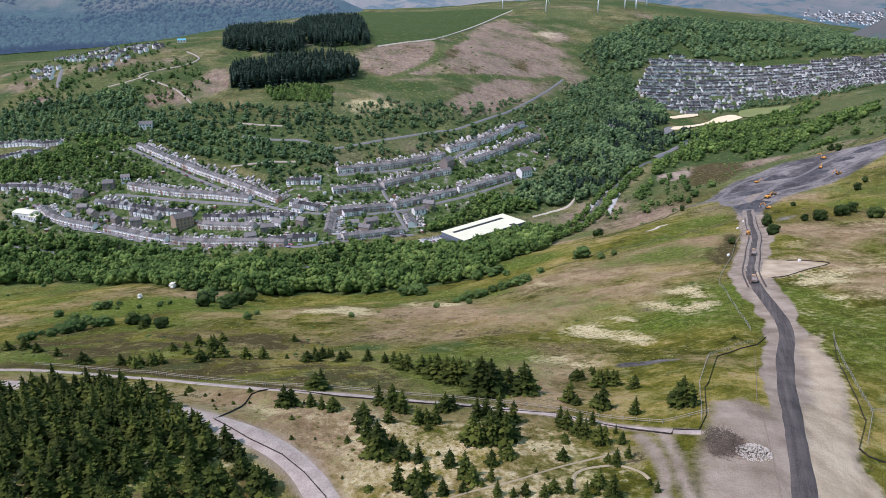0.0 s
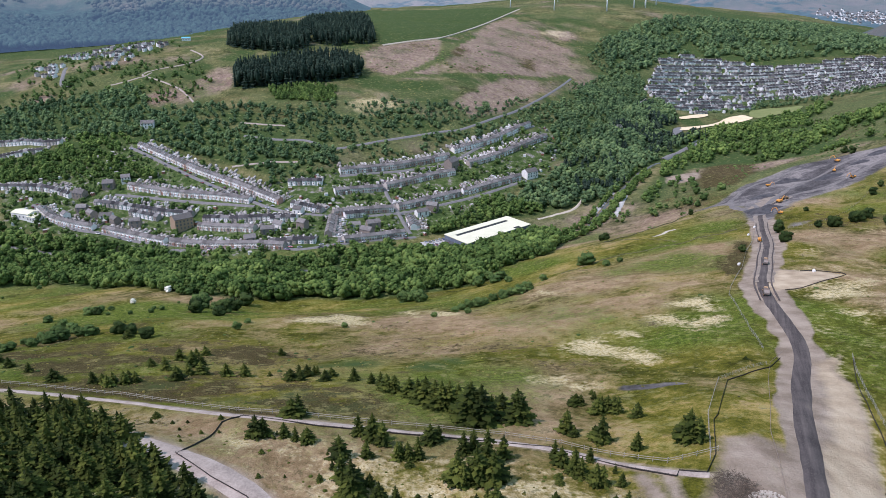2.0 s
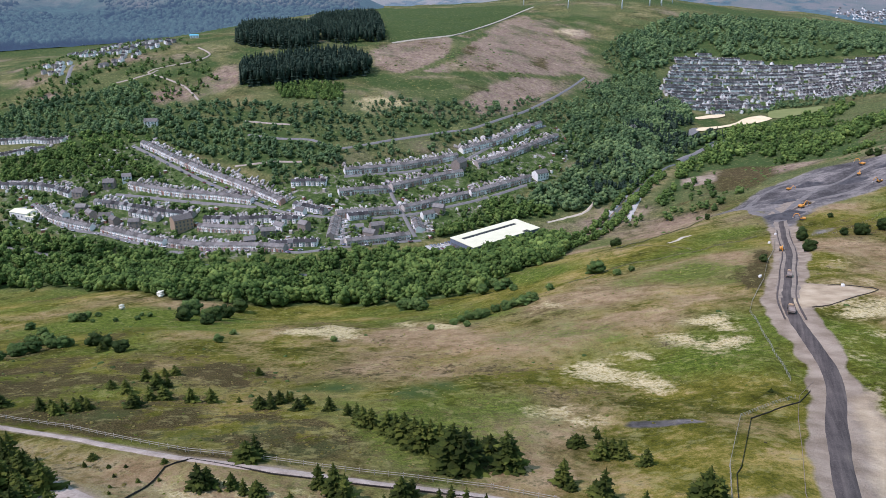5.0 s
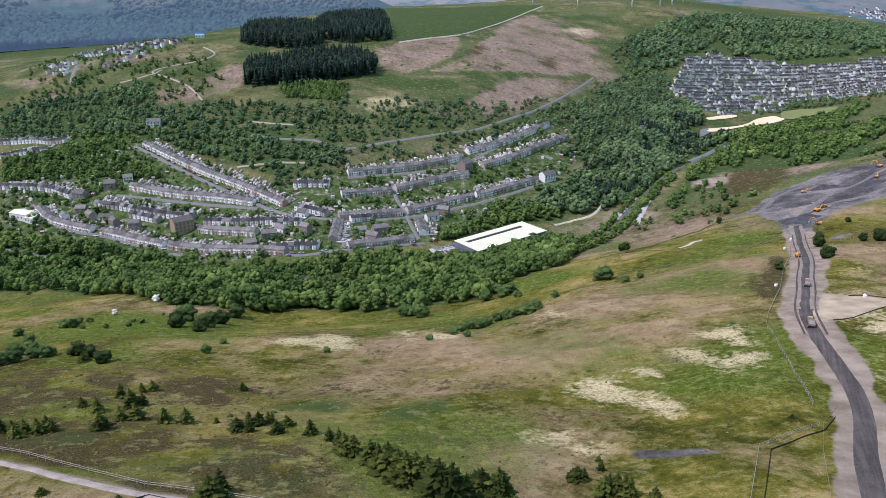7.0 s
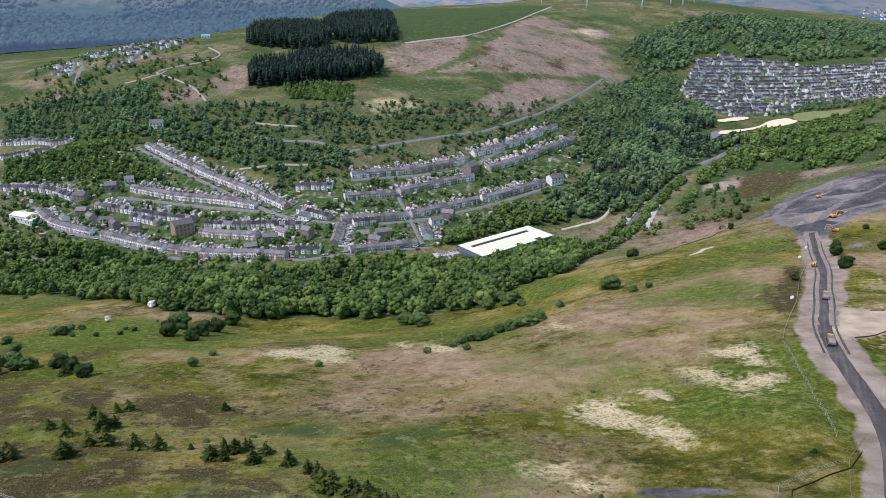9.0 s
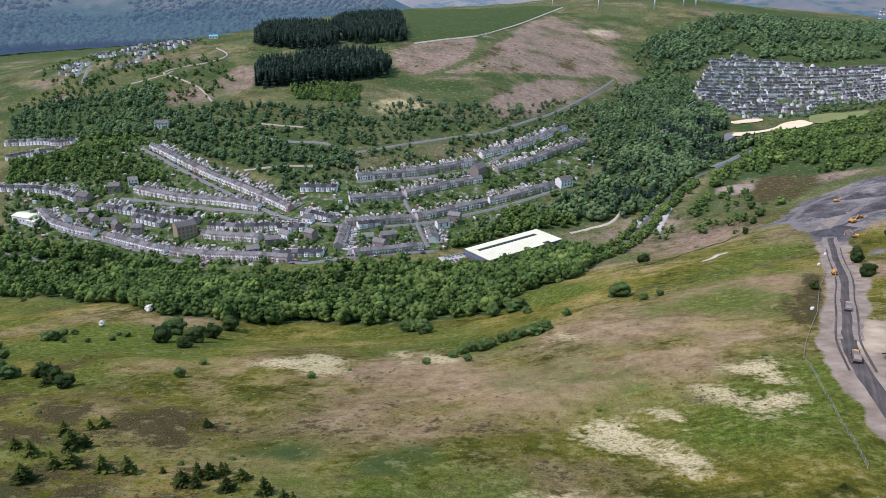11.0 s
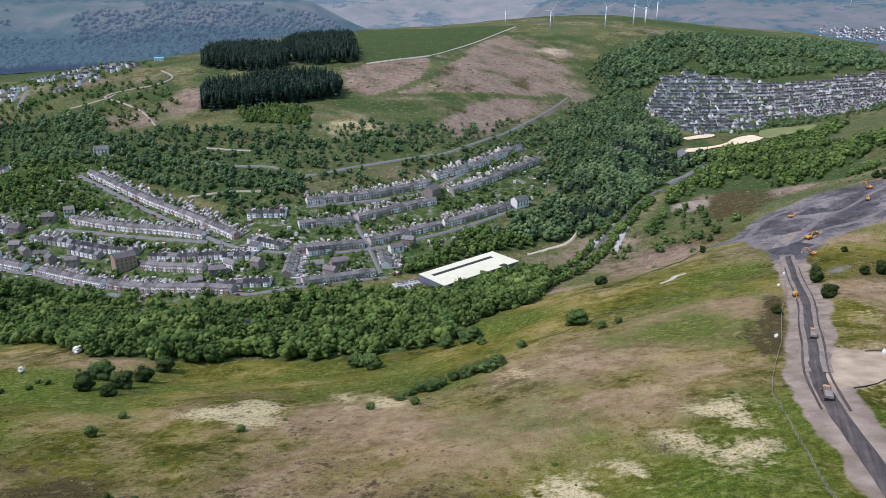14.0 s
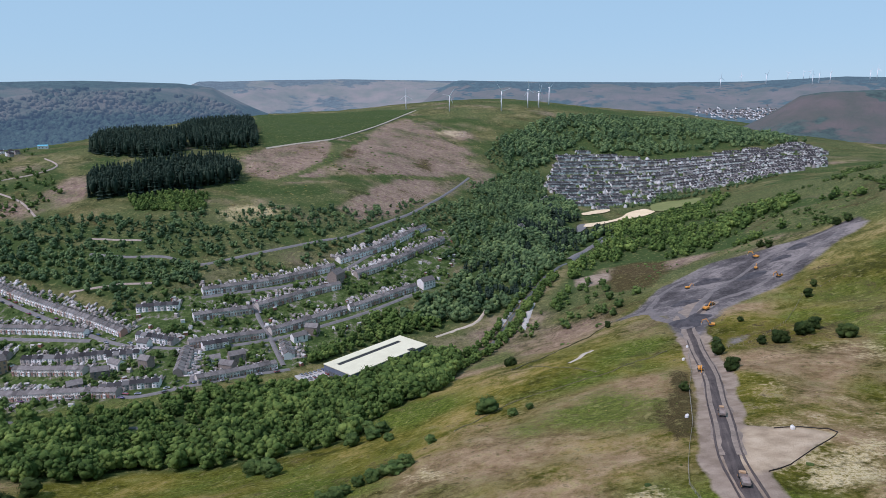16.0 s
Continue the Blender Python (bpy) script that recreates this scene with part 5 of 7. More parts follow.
for nm, gap, lo, hi, lab in (("belt", 6.4, 6.5, 11, "dense broadleaf wood along the valley floor"), ("works", 5.6, 5, 9, "broadleaf trees round the works building"), ("valley", 6.8, 6, 11, "broadleaf wood between the two settlements"), ("pitch_side", 7.4, 6, 11, "dark trees beside the sports ground"), ("bank", 8.6, 5, 10, "broadleaf wood on the valley side"),
                             ("left_hill", 7.4, 4, 9, "mixed woodland above the terraces"), ("left_mid", 6.4, 5, 9, "broadleaf wood between the streets"), ("upper", 10.5, 8, 13, "woodland above the far settlement"), ("gap", 7.5, 4, 8, "trees beside the upper terraces"), ("slope", 9, 6, 10, "woodland on the steep hillside")):
    x, y = scatter(WOODS[nm], gap, len(nm) * 7 + 1)
    x, y = free(*free(x, y, [RIVER, VALLEY_PATH], 3.2), [HILL_ROAD, *HILL_TRACKS, *STREETS, *ROWS.values()], 5.5)
    x, y = free(x, y, [VALLEY_ROAD], 8.5)
    k = ~inside(x, y, HEATHER_BANK)
    for q in (PITCH, PITCH_END, PITCH_UPPER, GREEN_PITCH):
        k &= (from_line(x, y, q + q[:1]) > 16) & ~inside(x, y, q)
    for q in BANK_FIELDS:
        k &= ~inside(x, y, q)
    x, y = x[k], y[k]
    if nm in ("upper", "slope", "bank", "left_hill", "pitch_side"):
        k = fbm(x, y, 55, 3, 47) > -0.14
        x, y = x[k], y[k]
    h = r.uniform(lo, hi, len(x)) * (1.08 + 0.7 * fbm(x, y, 40, 2, 9))
    fir = (fbm(x, y, 38, 2, 83) > 0.06) & (r.random(len(x)) < 0.75) if nm in ("pitch_side", "valley") else np.zeros(len(x), bool)
    if fir.any():
        wood("wood", x[fir], y[fir], h[fir] * 1.15, FIRS, M_FIR, "dark conifers among the valley trees", "wood", (1.3, 1.9))
    x, y, h = x[~fir], y[~fir], h[~fir]
    wood("wood", x, y, h, CROWNS if nm in ("belt", "works", "left_mid") else FAR_CROWNS, M_LEAF if nm in ("belt", "works", "left_mid", "bank", "gap") else M_HAZY_LEAF, lab, "wood", (0.82, 1.2))
for nm, gap, keep, lab in (("west", 10, 0.7, "scattered trees on the western hillside"), ("hill", 7.4, 0.95, "scattered scrub and small trees on the hillside"), ("bank", 15, 0.5, "scattered scrub above the river")):
    x, y = scatter(SCRUB[nm], gap, len(nm) * 3)
    k = fbm(x, y, 45, 3, 17) > -0.27 + 0.4 * zone(x, y, HEATH_HILL, 60) + 0.16 * np.clip((y - 850) / 150, 0, 1)
    k &= ~inside(x, y, HEATHER_BANK)
    x, y = free(x[k], y[k], [HILL_ROAD, *HILL_TRACKS, *STREETS, *ROWS.values()], 6)
    wood("scrub", x, y, np.clip(r.normal(5.0, 2.0, len(x)), 1.6, 9.5), FAR_CROWNS, M_HAZY_LEAF if nm == "hill" else M_SCRUB, lab, "scrub", (0.85, 1.3))
x, y = scatter([(362, 1122), (463, 1124), (524, 1188), (596, 1150), (700, 1150), (640, 1105), (560, 1112), (500, 1124), (440, 1108)], 9.0, 39)
wood("wood", x, y, r.uniform(4, 8, len(x)), FAR_CROWNS, M_HAZY_LEAF, "trees along the foot of the far town", "wood", (0.9, 1.3))
x, y = scatter(YOUNG_WOOD, 4.2, 19)
wood("young_plantation", x, y, r.uniform(5, 7.5, len(x)), LOW, M_LEAF, "bright green young plantation below dark firs", "plantation", (0.7, 1.0))
p = smooth_line(RIVER[2:8], 5.0)
for side in (-5.5, 5.5, 9.5):
    wood("riverside_trees", p[:, 0] + side + r.normal(0, 1.0, len(p)), p[:, 1] - side * 0.5 + r.normal(0, 1.5, len(p)), r.uniform(4, 8, len(p)), CROWNS, M_LEAF, "alders lining the river bank", "trees", (0.9, 1.3))
x, y = scatter(LEFT_VILLAGE, 13, 15, 0.55)
x, y = free(x, y, [*VILLAGE_ROWS, VILLAGE_ROAD], 7)
wood("village_trees", x, y, r.uniform(3, 8, len(x)), FAR_CROWNS, M_SCRUB, "trees and hedges among the village houses", "trees", (1.0, 1.5))
x, y = scatter(FAR_TOWN, 13, 16, 0.7)
k = fbm(x, y, 45, 2, 18) > -0.04
x, y = x[k], y[k]
wood("town_trees", x, y, r.uniform(2, 6, len(x)), FAR_CROWNS, M_LEAF, "street trees and gardens in the far town", "trees", (0.9, 1.3))
x, y = scatter(TOWN, 5.8, 77, 0.85)
x, y = free(x, y, [*STREETS, *ROWS.values()], 6)
k = fbm(x, y, 24, 3, 78) > -0.12
x, y = x[k], y[k]
wood("garden_trees", x, y, np.clip(r.normal(4.0, 2.0, len(x)), 1.2, 9), FAR_CROWNS, M_SCRUB, "garden trees and hedges among the terraces", "garden trees", (0.8, 1.3))
for q in ([(470, 640), (500, 690), (520, 776), (515, 855), (476, 950)], [(400, 600), (426, 682), (420, 792), (450, 850)], [(560, 760), (600, 850), (680, 960), (760, 1040)]):
    p = smooth_line(q, 5.0)
    wood("hedgerow", p[:, 0] + r.normal(0, 3, len(p)), p[:, 1] + r.normal(0, 3, len(p)), r.uniform(2, 6, len(p)), LOW, M_SCRUB, "straggling hedgerow of thorn trees", "hedge", (1.0, 1.6))
wood("spruce_stand", STAND_REST[:, 0], STAND_REST[:, 1], r.uniform(3.4, 7.4, len(STAND_REST)), [conifer_arrays(q, 12, 9, 0.30, True, 0.62) for q in (91, 92, 93, 94)], M_NEEDLE, "dense stand of young dark spruce", "spruce stand", (1.05, 1.35))
for nm, q in PLANTATIONS.items():
    x, y = scatter(q, 6.4 if nm == "b" else 5.6, ord(nm))
    wood("plantation", x, y, r.uniform(21, 24, len(x)) * {"a": 1.05, "b": 1.0, "c": 1.2}[nm], FIRS, M_FIR, "dark conifer plantation on the hilltop", "plantation", (0.8, 1.1))


# ---- houses ----
def gable(bm, w, d, eaves, ridge, foot=-2.5, index=0):
    """A solid with a gabled top; its ridge runs along x."""
    pts = [(-d / 2, foot), (d / 2, foot), (d / 2, eaves), (0, ridge), (-d / 2, eaves)]
    a = [bm.verts.new((-w / 2, y, z)) for y, z in pts]
    b = [bm.verts.new((w / 2, y, z)) for y, z in pts]
    fs = [bm.faces.new(a), bm.faces.new(b[::-1])] + [bm.faces.new((a[i], b[i], b[(i + 1) % 5], a[(i + 1) % 5])) for i in range(5)]
    for f in fs:
        f.material_index = index


def roof_slabs(bm, w, d, eaves, ridge, over=0.25, thick=0.16, index=0):
    k = (ridge - eaves) / (d / 2)
    e = d / 2 + over
    pts = [(-e, eaves - over * k + 0.03), (0, ridge + 0.03), (e, eaves - over * k + 0.03), (e, eaves - over * k + thick + 0.03), (0, ridge + thick + 0.05), (-e, eaves - over * k + thick + 0.03)]
    a = [bm.verts.new((-w / 2, y, z)) for y, z in pts]
    b = [bm.verts.new((w / 2, y, z)) for y, z in pts]
    quads = [(0, 1, 4, 5), (1, 2, 3, 4)]
    fs = [bm.faces.new([a[i] for i in q]) for q in quads] + [bm.faces.new([b[i] for i in q[::-1]]) for q in quads]
    fs += [bm.faces.new((a[i], a[(i + 1) % 6], b[(i + 1) % 6], b[i])) for i in range(6)]
    for f in fs:
        f.material_index = index


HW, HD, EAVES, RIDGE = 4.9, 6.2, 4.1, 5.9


def house_proto(front, label):
    root = tagged(new("terraced_house"), label, "house", "terraced houses")
    bm = bmesh.new()
    gable(bm, HW, HD, EAVES, RIDGE)
    part("wall", bm_mesh("wall", bm, front), root)
    bm = bmesh.new()
    roof_slabs(bm, HW + 0.02, HD, EAVES, RIDGE)
    part("roof", bm_mesh("roof", bm, M_SLATE), root)
    bm = bmesh.new()
    box(bm, HW / 2 - 0.75, HW / 2 - 0.3, -0.45, 0.45, RIDGE - 0.5, RIDGE + 0.6)
    for y in (-0.25, 0.05, 0.3):
        rod(bm, (HW / 2 - 0.52, y, RIDGE + 0.6), (HW / 2 - 0.52, y, RIDGE + 0.85), 0.1, 0.08, 6)
    part("chimney", bm_mesh("chimney", bm, M_STONE), root, "stone chimney stack with pots")
    bm = bmesh.new()
    gable(bm, 2.6, 3.4, 3.2, 4.2)
    bmesh.ops.rotate(bm, cent=(0, 0, 0), matrix=Matrix.Rotation(math.pi / 2, 3, "Z"), verts=bm.verts)
    bmesh.ops.translate(bm, vec=(-0.7, HD / 2 + 1.28, 0), verts=bm.verts)
    part("rear_wing", bm_mesh("rear_wing", bm, front), root)
    bm = bmesh.new()
    roof_slabs(bm, 3.0, 3.2, 3.2, 4.2, 0.15)
    bmesh.ops.rotate(bm, cent=(0, 0, 0), matrix=Matrix.Rotation(math.pi / 2, 3, "Z"), verts=bm.verts)
    bmesh.ops.translate(bm, vec=(-0.7, HD / 2 + 1.3, 0), verts=bm.verts)
    part("rear_roof", bm_mesh("rear_roof", bm, M_SLATE), root)
    bm = bmesh.new()
    box(bm, 1.0, 1.9, -HD / 2 - 0.06, -HD / 2 + 0.1, 0.0, 1.9)
    part("door", bm_mesh("door", bm, M_BRICK), root, "painted front door")

    def pane(x, z, y):
        b = bmesh.new()
        box(b, x - 0.6, x + 0.6, y - 0.05, y + 0.05, z - 0.6, z + 0.6, 0)
        s = -1 if y < 0 else 1
        for u in (-0.28, 0.28):
            box(b, x + u - 0.19, x + u + 0.19, y + s * 0.055 - 0.02, y + s * 0.055 + 0.02, z - 0.42, z + 0.42, 1)
        return bm_mesh("window", b, M_WHITE, M_GLASS)
    for x, z, y in ((-1.1, 3.1, -HD / 2), (1.3, 3.1, -HD / 2), (1.6, 3.0, HD / 2)):
        part("window", pane(x, z, y), root)
    bm = bmesh.new()
    box(bm, -2.0, -0.2, -HD / 2 - 0.7, -HD / 2 + 0.1, -1.5, 2.2, 0, 0.05)
    for u in (-1.65, -1.1, -0.55):
        box(bm, u - 0.17, u + 0.17, -HD / 2 - 0.74, -HD / 2 - 0.68, 1.0, 1.8, 1)
    part("bay_window", bm_mesh("bay_window", bm, front, M_GLASS), root, "painted bay window")
    return root


def row_spots(pts, pitch, offset=0.0):
    """Places and headings of houses along a line; fronts look to the right of its course."""
    p = smooth_line(pts, 1.0)
    s = np.r_[0, np.cumsum(np.hypot(*np.diff(p, axis=0).T))]
    at = np.arange(pitch / 2, s[-1], pitch)
    q = np.stack([np.interp(at, s, p[:, 0]), np.interp(at, s, p[:, 1])], 1)
    e = np.stack([np.interp(at + 1, s, p[:, 0]), np.interp(at + 1, s, p[:, 1])], 1) - np.stack([np.interp(at - 1, s, p[:, 0]), np.interp(at - 1, s, p[:, 1])], 1)
    h = np.arctan2(e[:, 1], e[:, 0])
    q = q + np.stack([-np.sin(h), np.cos(h)], 1) * offset
    return [(x, y, a) for (x, y), a in zip(q, h)]


def far_house_arrays(w, d, eaves, ridge):
    """Walls and roof of one far house: 0 walls, 1 roof."""
    x, y, o = w / 2, d / 2, 0.25
    v = [(-x, -y, -3), (x, -y, -3), (x, y, -3), (-x, y, -3), (-x, -y, eaves), (x, -y, eaves), (x, y, eaves), (-x, y, eaves), (-x, 0, ridge), (x, 0, ridge)]
    f = [(0, 1, 5), (0, 5, 4), (1, 2, 6), (1, 6, 5), (2, 3, 7), (2, 7, 6), (3, 0, 4), (3, 4, 7), (5, 6, 9), (7, 4, 8)]
    n = len(v)
    v += [(-x, -y - o, eaves - 0.1), (x, -y - o, eaves - 0.1), (x, 0, ridge + 0.1), (-x, 0, ridge + 0.1), (x, y + o, eaves - 0.1), (-x, y + o, eaves - 0.1)]
    f += [(n, n + 1, n + 2), (n, n + 2, n + 3), (n + 3, n + 2, n + 4), (n + 3, n + 4, n + 5)]
    n = len(v)
    c = x - 0.5
    for a, b in ((-0.25, -0.4), (0.25, -0.4), (0.25, 0.4), (-0.25, 0.4)):
        v += [(c + a, b, ridge - 0.5), (c + a, b, ridge + 0.4)]
    for i in range(4):
        p, q = n + 2 * i, n + 2 * ((i + 1) % 4)
        f += [(p, q, q + 1), (p, q + 1, p + 1)]
    f += [(n + 1, n + 3, n + 5), (n + 1, n + 5, n + 7)]
    k = 0
    for s in (-1, 1):
        for a, z0, z1, hw in ((-w * 0.24, 0.8, 1.7, 0.5), (w * 0.26, 0.0, 1.8, 0.38), (-w * 0.24, 2.6, 3.4, 0.38), (w * 0.24, 2.6, 3.4, 0.38)):
            n = len(v)
            q = s * (y + 0.04)
            v += [(a - hw, q, z0), (a + hw, q, z0), (a + hw, q, z1), (a - hw, q, z1)]
            f += [(n, n + 1, n + 2), (n, n + 2, n + 3)]
            k += 2
    return np.array(v, float), np.array(f), np.array([0] * 10 + [1] * 4 + [0] * 10 + [2] * k)


def house_mass(name, spots, label, size=(HW, HD, EAVES, RIDGE + 0.2), walls=None):
    v0, f0, i0 = far_house_arrays(*size)
    V, F, I = [], [], []
    r = np.random.default_rng(len(spots))
    for k, (x, y, a) in enumerate(spots):
        s = 0.96 + 0.08 * ((k // 9) * 0.618 % 1)
        c, sn = math.cos(a), math.sin(a)
        V.append(np.column_stack([(v0[:, 0] * c - v0[:, 1] * sn) + x, (v0[:, 0] * sn + v0[:, 1] * c) + y, v0[:, 2] * s + float(ground_z(x, y))]))
        F.append(f0 + k * len(v0))
        I.append(i0)
    return tagged(new(name, mesh_arrays(name, np.concatenate(V), np.concatenate(F), [walls or M_WALLS, M_SLATES, M_GLASS], np.concatenate(I))), label, "houses", kind="stuff")


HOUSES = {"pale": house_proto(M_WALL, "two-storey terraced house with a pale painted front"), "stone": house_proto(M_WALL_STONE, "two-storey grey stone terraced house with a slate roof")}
PALE_ROWS = ("front_west", "front_mid", "hill_street_l", "white_row", "terrace_h", "cross_i", "far_west", "west_end")
count, rest, used = 0, [], set()
ORDER = ["front_west", "front_mid", "front_east", "lower_bend", "works_street", "works_street_up", "chapel_row", "school_row", "terrace_b", "terrace_c", "terrace_a", "terrace_g", "terrace_h", "cross_i", "cross_j", "white_row", "hill_street_l", "corner_m", "corner_n", "yard_q", "corner_k", "corner_l"]
for nm in ORDER + [k for k in ROWS if k not in ORDER]:
    kind = "pale" if nm in PALE_ROWS else "stone"
    for x, y, a in row_spots(ROWS[nm], HW):
        if count < 330:
            m = pose(x, y, float(ground_z(x, y)) + 0.2, 0, 0, math.degrees(a))
            (copy_thing(HOUSES[kind], m) if kind in used else HOUSES[kind]).matrix_basis = m
            used.add(kind)
            count += 1
        else:
            rest.append((x, y, a))
if rest:
    house_mass("terraces", rest, "further slate-roofed terraced houses of the town")

# back gardens: party walls and small stores behind each house
M_CLUTTER = leaf_material("garden_walls_and_stores", (0.16, 0.145, 0.13), (0.46, 0.42, 0.39), (0.86, 0.85, 0.83), 0.3, 0.0)
V, F, r = [], [], np.random.default_rng(23)
CUBE = np.array([(0, 1, 2, 3), (4, 7, 6, 5), (0, 4, 5, 1), (1, 5, 6, 2), (2, 6, 7, 3), (3, 7, 4, 0)])
for q in ROWS.values():
    for x, y, a in row_spots(q, HW):
        c, s = math.cos(a), math.sin(a)
        L = r.uniform(6, 12)
        things = [(2.35, 2.5, 3.2, 4 + L, 1.3)]
        for k in range(r.integers(3, 8)):
            u, v, w, d = r.uniform(-2, 1), r.uniform(5, 4 + L), r.uniform(0.8, 2.6), r.uniform(0.8, 3.0)
            things.append((u, u + w, v, v + d, r.uniform(1.0, 2.6)))
        for x0, x1, y0, y1, h in things:
            p = np.array([(x0, y0), (x1, y0), (x1, y1), (x0, y1)])
            w = np.column_stack([x + p[:, 0] * c - p[:, 1] * s, y + p[:, 0] * s + p[:, 1] * c])
            z = ground_z(w[:, 0], w[:, 1])
            F.append(CUBE + 8 * len(V))
            V.append(np.vstack([np.column_stack([w, z - 0.5]), np.column_stack([w, z + h])]))
tagged(new("garden_walls", mesh_arrays("garden_walls", np.concatenate(V), np.concatenate(F), [M_CLUTTER])), "garden walls and small stores behind the terraces", "garden walls", kind="stuff")

hedge_x, hedge_y = [], []
r = np.random.default_rng(29)
for q in ROWS.values():
    for x, y, a in row_spots(q, HW):
        if r.random() < 0.55:
            c, w = math.cos(a), math.sin(a)
            for v in np.arange(6.0, r.uniform(9, 15), 0.9):
                hedge_x.append(x + 2.45 * c - v * w)
                hedge_y.append(y + 2.45 * w + v * c)
hedge_x, hedge_y = np.array(hedge_x), np.array(hedge_y)
wood("garden_hedges", hedge_x, hedge_y, r.uniform(0.9, 1.9, len(hedge_x)), [tuft_arrays(q) for q in (64, 65)], M_SCRUB, "clipped hedges between the terrace gardens", "hedges", (1.0, 1.5), 0.05)

# far settlements: terraces back to back along the slope, cut by cross streets
far_units, far_singles = [], []
r = np.random.default_rng(12)
v, side = -330.0, 0
while v < 330:
    u = -430 + r.uniform(0, 30)
    while u < 430:
        run = int(r.integers(5, 15))
        for k in range(run):
            bow = -0.0011 * min(0.0, u + 60) ** 2 + 9 * math.sin(u / 105 + 0.8)
            x, y = 590 + u * 0.985 + v * 0.17, 1270 + v * 0.985 - u * 0.17 + bow
            tilt = math.atan(-0.0022 * min(0.0, u + 60) + 0.086 * math.cos(u / 105 + 0.8)) - radians(9.8)
            if inside(np.array(x), np.array(y), FAR_TOWN) and fbm(np.array(x), np.array(y), 60, 2, 31) > -0.24:
                far_units.append((x, y, tilt + (math.pi if side else 0)))
            u += 5.2
        u += r.choice([1.0, 3.0, 9.0])
        if r.random() < 0.3:
            x, y = 590 + u * 0.985 + v * 0.17, 1270 + v * 0.985 - u * 0.17 - 0.0011 * min(0.0, u + 60) ** 2 + r.uniform(-9, 9)
            if inside(np.array(x), np.array(y), FAR_TOWN):
                far_singles.append((x, y, radians(r.uniform(50, 110))))
            u += 8
    v, side = v + (15.0 if side else 24.0), 1 - side
far_units += row_spots([(263, 1046), (318, 1153)], 5.2)
for x, y in zip(*scatter(FAR_TOWN, 44, 61, 0.4)):
    far_singles.append((x, y, r.uniform(0, 3.1)))
house_mass("far_town", far_units, "slate-roofed terraces of the far town", (5.2, 7.6, 2.9, 5.2))
far_whites = [(x, y, radians(q)) for x, y, q in zip(*(lambda p: (p[0], p[1], r.uniform(62, 112, len(p[0]))))(scatter(FAR_TOWN, 15, 63, 0.5)))]
house_mass("far_town", far_whites, "small white rendered houses in the far town", (4.8, 5.2, 3.8, 5.4), M_WHITE)
house_mass("far_town", far_singles, "detached white houses and chapels in the far town", (5.4, 6.0, 3.9, 6.0))
house_mass("far_village", [s for k, q in enumerate(VILLAGE_ROWS) for i, s in enumerate(row_spots(q, 9.0) + row_spots(q, 12, 14)) if (i * 0.618 + k * 0.37) % 1 < 0.62], "white and grey houses of a hillside village", (6.6, 6, 4.2, 6.2))


# ---- larger buildings ----
M_CREAM = plain("cream_sheet_roof", (0.60, 0.57, 0.41), (0.70, 0.67, 0.49), 0.12, 0.6)
M_CLAD = plain("blue_grey_cladding", (0.10, 0.13, 0.18), (0.16, 0.19, 0.25), 0.3, 0.5)
M_DARK = plain("dark_rubber_and_shadow_gap", (0.02, 0.02, 0.02), (0.05, 0.05, 0.05), 2, 0.8)
M_BROWN = plain("brown_brickwork", (0.26, 0.185, 0.125), (0.38, 0.28, 0.19), 1.5, 0.9)
M_YELLOW = plain("worn_orange_machine_paint", (0.55, 0.22, 0.035), (0.70, 0.32, 0.06), 3, 0.5)
M_CAB = plain("dusty_machine_paint", (0.36, 0.22, 0.115), (0.50, 0.33, 0.19), 2, 0.6)
M_STEEL = plain("dusty_grey_steel", (0.25, 0.24, 0.23), (0.42, 0.40, 0.37), 2, 0.55, metal=0.3)
M_HOPPER = plain("dusty_tipper_body", (0.20, 0.165, 0.145), (0.33, 0.28, 0.245), 1.5, 0.7)
M_TURBINE = plain("white_turbine_paint", (0.72, 0.73, 0.74), (0.82, 0.83, 0.84), 0.2, 0.45)
M_SPOIL_TRACK = plain("dusty_spoil_track", (0.10, 0.09, 0.087), (0.19, 0.168, 0.155), 0.15, 0.95, bump=0.1)
M_TURQUOISE = plain("turquoise_sheet_roof", (0.08, 0.36, 0.48), (0.14, 0.46, 0.58), 0.3, 0.5)
M_BANK = plain("grassy_bank", (0.06, 0.06, 0.025), (0.13, 0.12, 0.05), 0.5, 0.95)
M_RUBBLE = plain("pale_rubble", (0.33, 0.29, 0.24), (0.50, 0.45, 0.38), 1.5, 0.95)
M_CAR = Nodes("car_paint")
_k = M_CAR.ramp(M_CAR.node("ShaderNodeObjectInfo").outputs["Random"], [(0.0, (0.7, 0.7, 0.7)), (0.3, (0.35, 0.36, 0.38)), (0.5, (0.04, 0.045, 0.05)), (0.7, (0.35, 0.03, 0.03)), (0.85, (0.04, 0.09, 0.25)), (1.0, (0.8, 0.8, 0.8))])
M_CAR = M_CAR.done(_k, 0.3, 0.2, 0.5)


